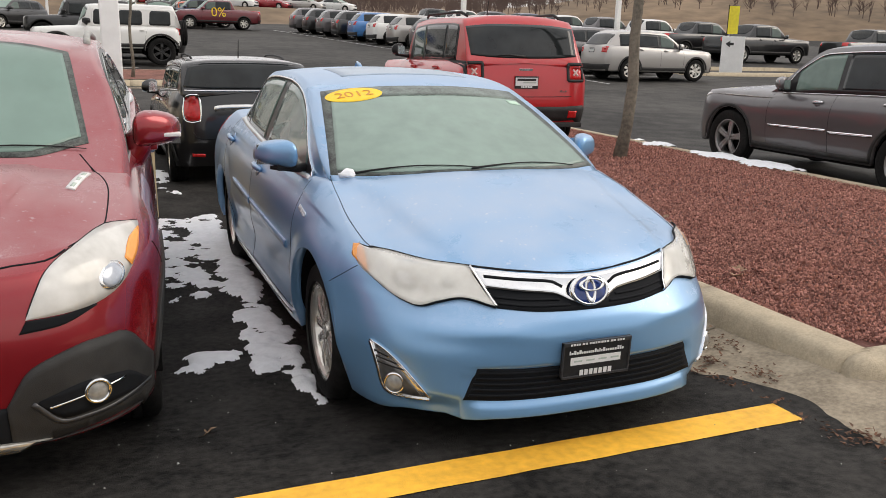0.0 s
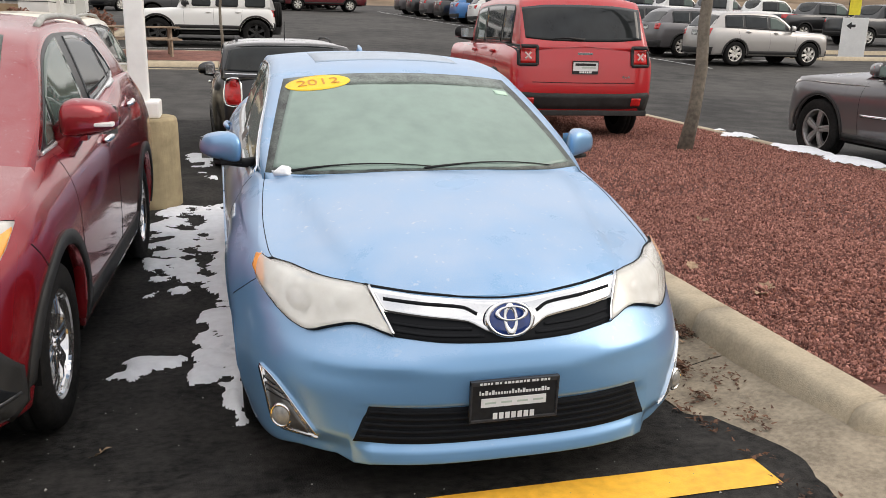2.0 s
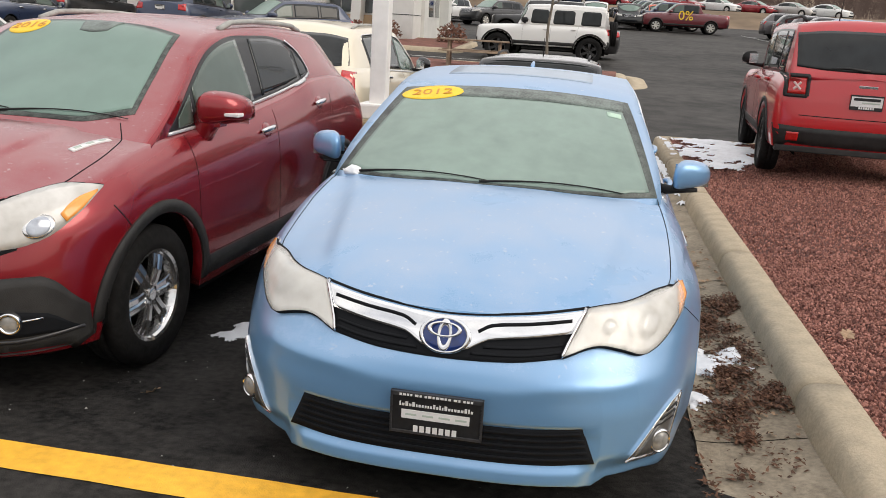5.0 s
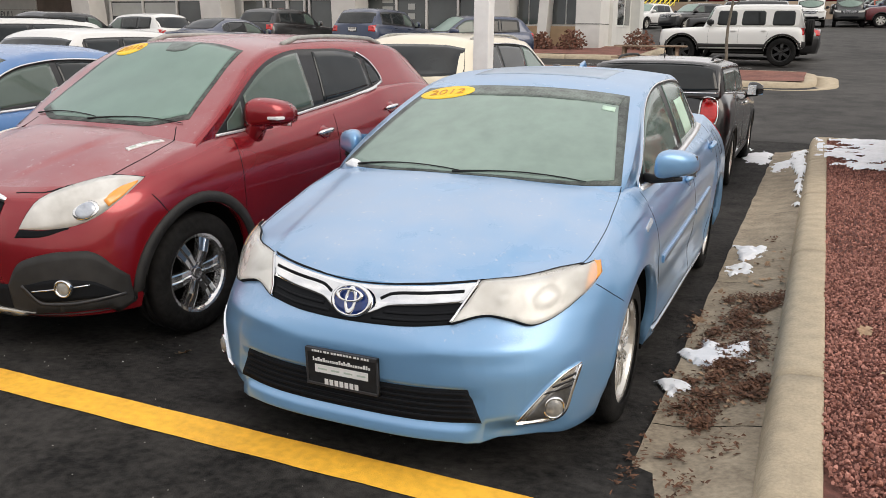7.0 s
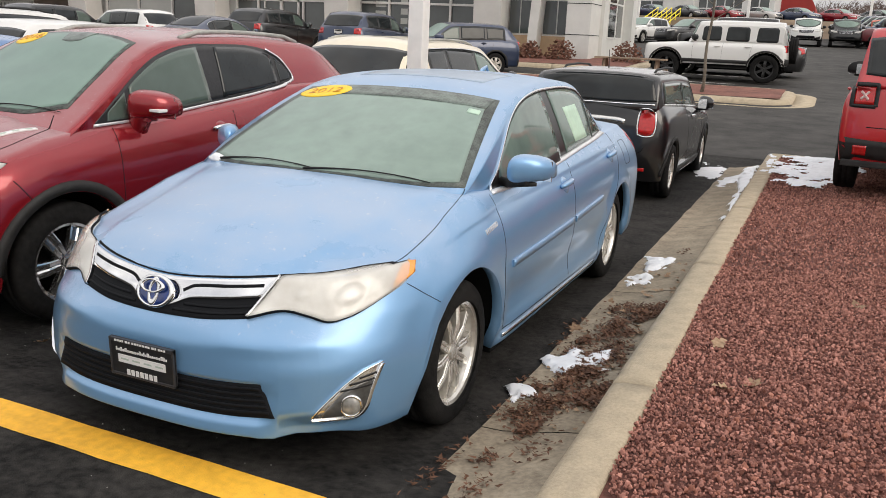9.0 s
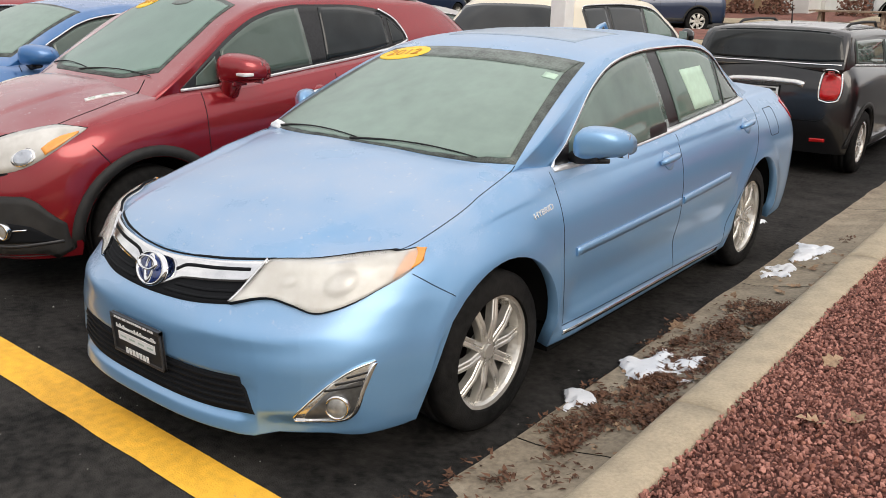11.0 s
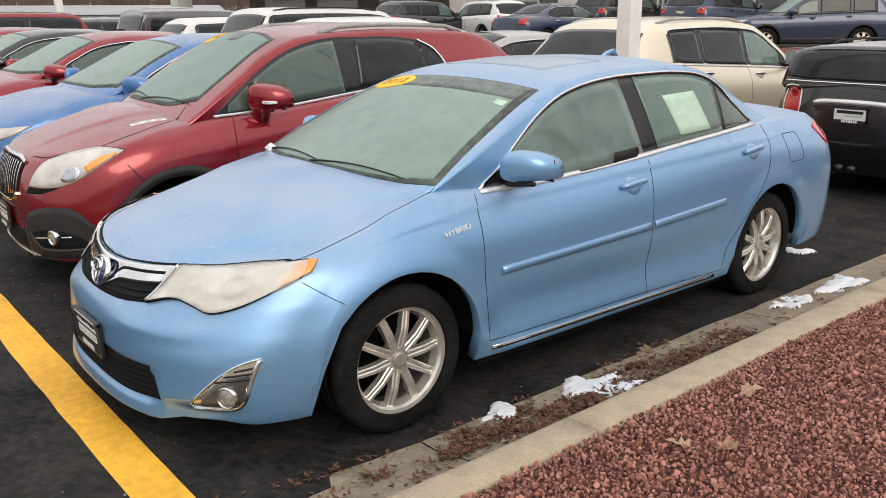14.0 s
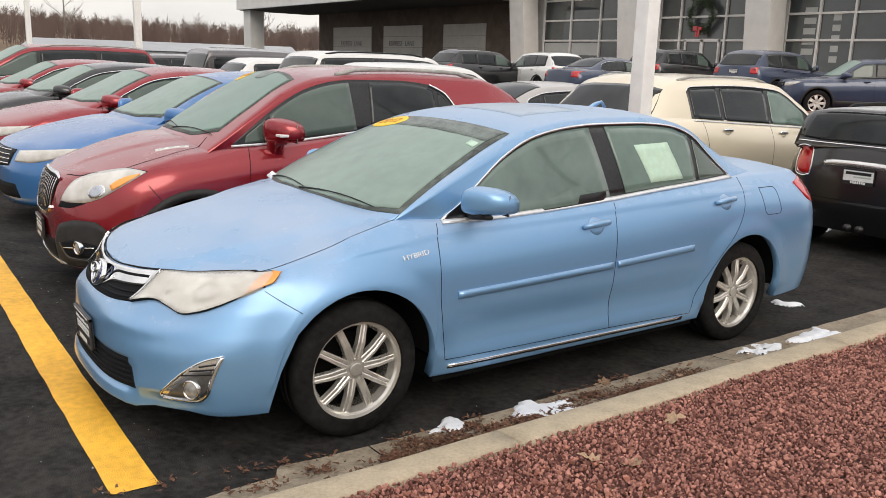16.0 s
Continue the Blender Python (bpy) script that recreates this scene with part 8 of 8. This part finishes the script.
KIND = {
    "saloon": ("saloon_car", SALOON, dict(pillars=(2.5, 3.35), end=3.65, doors=(1.4, 2.5, 3.5), rear="t", bright=2, handles=((2.3, 0.87), (3.35, 0.9)), mir=(1.5, 1.03, 0.83))),
    "suv": ("sport_utility", SUV, dict(pillars=(2.4, 3.3), end=4.0, doors=(1.45, 2.4, 3.5), plastic=True, handles=((2.2, 1.0), (3.2, 1.03)), mir=(1.6, 1.16, 0.83), plates="r")),
    "bigsuv": ("sport_utility", BIGSUV, dict(pillars=(2.5, 3.5), end=4.7, doors=(1.5, 2.5, 3.7), rails=True, handles=((2.3, 1.06), (3.3, 1.1)), mir=(1.65, 1.25, 0.9))),
    "van": ("minivan", VAN, dict(pillars=(2.4, 3.6), end=4.7, doors=(1.3, 2.4, 3.6), rails=True, bright=1, handles=((2.2, 0.98), (2.7, 1.0)), mir=(1.45, 1.12, 0.9))),
    "pickup": ("pickup_truck", PICKUP, dict(pillars=(2.75,), end=3.75, doors=(1.75, 2.75, 3.75), rear="t", plastic=True, handles=((2.55, 1.14), (3.5, 1.16)), mir=(1.85, 1.35, 0.95))),
    "opentop": ("off_roader", OPENTOP, dict(pillars=(2.45, 3.3), end=4.2, doors=(1.55, 2.45, 3.3), plastic=True, wheels=("dark_alloy", 6, "broad"), handles=((2.3, 1.05), (3.2, 1.06)), mir=(1.6, 1.3, 0.88, "trim"))),
}
FIRST = {}


def park(kind, col, x, y, turn, words, group, fine=0.09, z=None):
    """A parked car with its nose at x, y; turn 0 faces -y."""
    m = pose(x, y, ground_z(x, y) if z is None else z, 0, 0, turn)
    key = (kind, col, fine)
    if key in FIRST:
        return copy_thing(FIRST[key], m)
    name, s, opts = KIND[kind]
    words = words or col.replace("strongblue", "bright blue") + " " + name.replace("_", " ") + " standing in the car park"
    if kind == "opentop":
        # three rounded panes between painted posts
        panes = [([(a, 1.27), (a + 0.05, 1.22), (b - 0.05, 1.22), (b, 1.27)], [(a + 0.03, 1.60), (a + 0.09, 1.66), (b - 0.06, 1.66), (b, 1.60)], "dark_glass") for a, b in ((1.80, 2.38), (2.52, 3.22), (3.42, 4.06))]
        opts = dict(opts, win=dict(surround=col, panes=panes))
    car, skin, sh = basic_car(name, words, s, col, m, fine, group=group, **opts)
    if kind == "opentop":
        tyre = new("spare_wheel")
        tyre.parent = car
        tyre.matrix_basis = pose(0.05, 4.48, 1.02, 0, 0, 90)
        a, b, c = wheel_meshes(0.40, 0.22, 0.25, 6, M["dark_alloy"], "broad", False)
        for nm, me in (("tyre", a), ("rim", b)):
            o = new(nm, me)
            o.parent = tyre
    if kind == "pickup":
        lay(skin, "bed_cover", M["trim"], car, [(-0.8, 4.15), (0.8, 4.15)], [(-0.8, 5.7), (0.8, 5.7)], "t", 8, 8, 0.006, 0.01)
    FIRST[key] = car
    return car


# row beside the ruby crossover, noses to the yellow line
for x, kind, col, words, dy in ((-5.2, "saloon", "strongblue", "bright blue saloon with frosted windscreen in the front row", 0.3), (-7.95, "saloon", "red", "ruby red saloon with frosted windscreen in the front row", 0.35),
                                (-10.7, "saloon", "black", "black saloon with bright window trim in the front row", 0.3), (-13.4, "saloon", "red", "", 0.25), (-16.4, "van", "red", "ruby red minivan with roof rails in the front row", 0.1),
                                (-19.4, "saloon", "silver", "silver saloon far along the front row", 0.3), (-22.2, "saloon", "navy", "navy saloon far along the front row", 0.3), (-25.0, "saloon", "white", "white saloon far along the front row", 0.3), (-27.8, "saloon", "strongblue", "", 0.3)):
    park(kind, col, x, dy, 0, words, "cars in the front row", 0.06 if x > -17 else 0.09)
# second row, tails to the first
for x, kind, col, words, oy in ((-5.75, "saloon", "silver", "grey silver saloon in the second row", 10.6), (-8.5, "suv", "white", "white sport utility in the second row", 10.2), (-11.3, "bigsuv", "white", "large white sport utility with roof rails in the second row", 11.2), (-14.2, "suv", "white", "", 10.4),
                                (-17.1, "opentop", "grey", "grey off-roader with spare wheel in the second row", 10.6), (-20.0, "pickup", "black", "black pickup truck in the second row", 11.6), (-23.0, "suv", "grey", "grey sport utility in the second row", 10.6)):
    park(kind, col, x, oy, 180, words, "cars in the second row", z=0.0)
# cars before the showroom
park("suv", "black", -17.0, 27.0, 180, "black sport utility before the showroom", "cars before the showroom")
park("suv", "navy", -12.6, 26.4, 180, "dark navy sport utility before the showroom", "cars before the showroom")
park("saloon", "navy", -16.5, 22.9, 180, "", "cars before the showroom", 0.09)
park("suv", "white", -23.6, 21.9, -100, "", "cars before the showroom")
park("suv", "black", -22.5, 22.0, 180, "black sport utility by the service doors", "cars before the showroom")
park("saloon", "white", -21.0, 15.5, 120, "", "cars before the showroom", 0.09)
park("suv", "navy", -11.1, 22.0, -45, "navy sport utility parked askew before the showroom", "cars before the showroom")
# the white off-roader past the planted island
park("opentop", "white", -3.5, 26.6, -90, "white off-roader with black wheels and a spare wheel", "cars past the island", 0.05)
park("saloon", "black", -3.55, 29.4, -90, "", "cars past the island", 0.09)
park("suv", "black", -7.6, 50.5, -40, "", "cars past the island")
park("suv", "white", -10.2, 52.0, -20, "", "cars past the island")
# long row of sport utilities, tails to the aisle
ROW = ["silver", "grey", "black", "silver", "grey", "grey", "silver", "white", "strongblue", "black", "grey", "black", "grey"]
for i, col in enumerate(ROW):
    y = 22.4 + 2.85 * i
    park("suv", col, 13.9 - 0.085 * (y - 22.4) + 4.62, y, 90, col.replace("strongblue", "bright blue") + " sport utility in the long row across the aisle", "row of sport utilities")
# pickups beyond
for i, col in enumerate(["black", "black", "white", "grey", "white", "navy", "grey", "white", "black"]):
    park("pickup", col, 33.5 - 0.9 * i, 33.0 + 3.5 * i, 90, col + " pickup truck in the row beyond", "row of pickups")
park("pickup", "black", 38.5, 30.0, 90, "", "row of pickups")
truck = park("pickup", "maroon", 3.4, 58.6, -90, "maroon pickup truck with a yellow window price", "row of pickups")
text_mesh("window_price", "0%", 0.85, M["yellow_sticker"], truck, Matrix.Translation((1.05, 2.9, 1.1)) @ pose(0, 0, 0, 90, 0, 90), 0.01)
for i in range(5):
    park("pickup", ("navy", "black", "grey", "navy", "black")[i], 2.6 - 0.3 * i, 62.0 + 3.2 * i, -90, "", "row of pickups")
park("opentop", "white", 0.3, 57.0, 0, "", "cars past the island", 0.09)
park("opentop", "orange", 4.9, 60.5, 0, "orange off-roader far across the car park", "cars past the island")
park("opentop", "black", 2.6, 57.6, 0, "black off-roader far across the car park", "cars past the island")
park("opentop", "black", -4.4, 38.0, -90, "", "cars past the island")
# cars on the terrace
for i in range(14):
    park("saloon", ("white", "red", "navy", "black", "red", "silver", "navy", "red", "black", "red", "white", "red", "silver", "white")[i], -22.0 + 3.7 * i, 91.6 + (i % 3) * 0.3, 52, "saloon parked on the far terrace", "cars on the terrace")
for a, b, w in (((13.7, 20.8), (10.4, 60.0), 0.1), ((-0.5, 25.2), (-6.0, 25.3), 0.1), ((-0.5, 28.4), (-6.0, 28.4), 0.1)):
    road_line("white_line", "thin pale painted parking line", M["white_line"], [a, b], w, 0.012, 0.004, lambda x, y: ground_z(x, y))
for i in range(13):
    y = 23.8 + 2.85 * i
    road_line("white_line", "thin pale painted parking line", M["white_line"], [(13.5 - 0.085 * (y - 22.4), y), (18.5 - 0.085 * (y - 22.4), y + 0.05)], 0.1, 0.012, 0.004, lambda x, y: ground_z(x, y))


def far_things():
    # direction sign with a yellow flag
    s = thing("direction_sign", "white direction sign box with black arrow and yellow flag", "sign", pose(22.6, 25.5, ground_z(22, 25.5), 0, 0, -40))
    boxed("box", (-0.45, 0.45, -0.12, 0.12, -0.05, 1.5), M["whitefx"], s, 0.02)
    bm = bmesh.new()
    for pts in (((-0.3, 1.2), (-0.12, 1.34), (-0.12, 1.06)), ((-0.14, 1.25), (0.02, 1.25), (0.02, 1.15), (-0.14, 1.15))):
        bm.faces.new([bm.verts.new((x, -0.125, z)) for x, z in pts])
    part("arrow", bm, M["plate_black"], s)
    boxed("flag", (-0.28, 0.12, -0.02, 0.0, 1.6, 2.7), M["sign_yellow"], s, label="yellow cloth flag")
    boxed("flag_pole", (-0.31, -0.28, -0.025, 0.005, 1.45, 2.75), M["trim"], s)
    isl = kerb_path(19.5, 28.0, 24.2, 27.5, 1.2)
    kerb("kerb", "concrete kerb of a small island by the sign", isl, [(0, -0.3), (0, 0.0), (0.04, 0.13), (0.3, 0.15), (0.3, -0.3)], lambda x, y: ground_z(x, y), 4.0)
    lamp_post(-53.9, 15.05, "tall white lamp post far across the car park", False, 12, 0.42, 0.2)
    lamp_post(-75.0, 11.9, "tall white lamp post far across the car park", False, 12, 0.4, 0.2)
    lamp_post(22.0, 52.0, "tall white lamp post far across the car park", False, 12, 0.3, ground_z(0, 52))
    lamp_post(23.1, 34.8, "tall white lamp post far across the car park", False, 12, 0.22, ground_z(0, 33))
    # warehouse
    w = thing("warehouse", "long low grey steel warehouse with ribbed roof", "building", pose(-104, 33, 0.3, 0, 0, 72))
    boxed("wall", (-16, 14, -8, 8, -1.5, 1.6), M["steel_roof"], w)
    bm = bmesh.new()
    for i in range(31):
        x = -16.2 + i * 1.0
        for s2 in (-1, 1):
            vs = [bm.verts.new(p) for p in ((x, 8.3 * s2, 1.6), (x + 1.0, 8.3 * s2, 1.6), (x + 1.0, 0, 2.7), (x, 0, 2.7))]
            bm.faces.new(vs if s2 < 0 else vs[::-1])
    bmesh.ops.remove_doubles(bm, verts=bm.verts, dist=0.001)
    part("roof", bm, M["steel_roof"], w)
    # second dealership on the terrace
    z = ground_z(0, 100)
    v = thing("dealership", "white dealership building on the far terrace", "building", pose(-12.5, 106, z))
    boxed("wall", (-14, 7.4, 0, 14, -1, 8.5), M["wall_white"], v)
    boxed("entrance_block", (-5.2, -1.6, -1.2, 0.0, -1, 8.6), M["panel_grey"], v, 0.05)
    for x0, x1, z0, z1, cols, rows in ((-13.8, -5.4, 0.3, 3.6, 6, 3), (-1.2, 3.9, 0.4, 4.4, 5, 3), (4.6, 6.9, 0.4, 3.2, 2, 2)):
        wi = new("window")
        wi.parent = v
        for i in range(cols):
            for j in range(rows):
                dx, dz = (x1 - x0) / cols, (z1 - z0) / rows
                boxed("pane", (x0 + i * dx + 0.07, x0 + (i + 1) * dx - 0.07, -0.09, -0.05, z0 + j * dz + 0.07, z0 + (j + 1) * dz - 0.07), M["shopglass"], wi)
        boxed("window_frame", (x0, x1, -0.06, 0.0, z0, z1), M["whitefx"], wi)
    disc("blue_disc", M["badge_blue"], v, (-3.45, -1.28, 3.95), (0, -1, 0), 1.15, 1.15, 0.05, 32, "round blue sign")
    disc("sign_ring", M["whitefx"], v, (-3.45, -1.33, 3.95), (0, -1, 0), 1.0, 1.0, 0.05, 32, ring=0.13)
    # yellow handrails of the steps up the bank
    for x in (-15.3, -13.9):
        st = thing("stair_rail", "yellow steel handrail on the steps up the bank", "handrail", pose(x, 0, 0), "handrails up the bank")
        for dx in (0.0, 0.9):
            bm = bmesh.new()
            for up in (0.5, 0.95):
                tube(bm, [(dx, 81.5, ground_z(0, 81.5) + up), (dx, 89.4, ground_z(0, 89.4) + up)], 0.045, 6)
            part("rail", bm, M["sign_yellow"], st)
            for y in (81.5, 84.1, 86.8, 89.4):
                bm = bmesh.new()
                tube(bm, [(dx, y, ground_z(0, y) - 0.1), (dx, y, ground_z(0, y) + 0.97)], 0.045, 6)
                part("post", bm, M["sign_yellow"], st)
    bd = thing("board_sign", "low white board sign with a round blue mark", "sign", pose(-1.2, 62.0, ground_z(0, 62.0)))
    boxed("board", (-1.0, 1.0, -0.05, 0.05, 0.6, 1.2), M["whitefx"], bd, 0.01)
    disc("mark", M["badge_blue"], bd, (0, -0.06, 0.9), (0, -1, 0), 0.2, 0.2, 0.02, 24)
    for x in (-0.8, 0.8):
        boxed("post", (x - 0.04, x + 0.04, -0.04, 0.04, -0.1, 0.62), M["trim"], bd)
    for x, y in ((-11.1, 60.0), (-5.0, 75.0), (4.6, 86.0)):
        lamp_post(x, y, "tall white lamp post far across the car park", False, 12, 0.22, ground_z(0, y))
    b = thing("barn", "red barn with curved roof beyond the dealership", "barn", pose(-3.6, 118, z))
    bm = bmesh.new()
    ring = [[bm.verts.new((x, y, zz)) for x, zz in [(2.7 * math.cos(a), 2.2 + 2.4 * math.sin(a)) for a in np.linspace(0, math.pi, 11)] + [(-2.7, -1), (2.7, -1)]] for y in (0, 16)]
    for i in range(13):
        bm.faces.new((ring[0][i], ring[0][(i + 1) % 13], ring[1][(i + 1) % 13], ring[1][i]))
    bm.faces.new(ring[0])
    bm.faces.new(ring[1][::-1])
    part("shell", bm, M["barn"], b)


far_things()


def woods():
    """Dry hills and leafless woods round the horizon."""
    rnd = random.Random(21)

    def hill_z(a, d):
        return 0.6 + ground_z(0, d * math.cos(a)) * 0.6 + max(0.0, d - 105) * 0.045 * (1 + 0.5 * math.sin(a * 3 + 1)) * (0.75 + 0.35 * math.sin(a * 7)) + 7.5 * max(0.0, min(1.0, (a - 0.38) / 0.25)) * max(0.0, min(1.0, (d - 106) / 42))
    angs, ds = np.linspace(-2.0, 2.0, 90), [104, 112, 125, 145, 170, 200, 240, 300, 380]
    verts = [(d * math.sin(a), d * math.cos(a) + 4, (hill_z(a, d) if k else -2.0)) for k, d in enumerate(ds) for a in angs]
    w = len(angs)
    faces = [(j * w + i, j * w + i + 1, (j + 1) * w + i + 1, (j + 1) * w + i) for j in range(len(ds) - 1) for i in range(w - 1)]
    tagged(mesh_object("hillside", verts, faces, M["hill_grass"]), "dry brown grass hillside on the horizon", "hill", kind="structure")
    v, f = [], []
    for _ in range(9000):
        a, d = rnd.uniform(-1.95, 1.95), rnd.uniform(122, 230)
        if -0.1 < a < 1.0 and rnd.random() < 0.45:
            continue
        x, y, z = d * math.sin(a), d * math.cos(a) + 4, hill_z(a, d) - 0.3
        h = rnd.uniform(2.6, 5.2) * (1.25 if rnd.random() < 0.06 else 1.0)
        side = Vector((math.cos(a), -math.sin(a), 0))

        def blade(px, pz, dx, dz, wd):
            k = len(v)
            p, q = Vector((x, y, z)) + side * px + Vector((0, 0, pz)), Vector((x, y, z)) + side * (px + dx) + Vector((0, 0, pz + dz))
            nn = Vector((dx, dz)).orthogonal().normalized() * wd
            o = side * nn.x + Vector((0, 0, nn.y))
            v.extend([p - o, p + o, q])
            f.append((k, k + 1, k + 2))
        blade(0, 0, rnd.uniform(-0.4, 0.4), h, 0.06)
        for _ in range(24):
            pz = h * rnd.uniform(0.2, 0.9)
            an = rnd.uniform(-0.9, 0.9)
            ln = (h - pz) * 0.35 + rnd.uniform(0.4, 1.1)
            blade(rnd.uniform(-0.3, 0.3), pz, ln * math.sin(an), ln * math.cos(an), 0.034)
    tagged(mesh_object("woods", v, f, M["twig"], smooth=False), "leafless brown woods along the horizon", "woods", kind="stuff")
    for x, y, h, sd in ((-84.0, 36.0, 9.0, 3), (-122.0, 24.0, 11.0, 5), (14.0, 100.0, 8.0, 6)):
        bare_tree("tree", x, y, 0.8 if y < 60 else 4.0, h, 0.16, "tall bare tree beyond the car park", 0.3, sd, 2.0, False)


woods()
gravel()
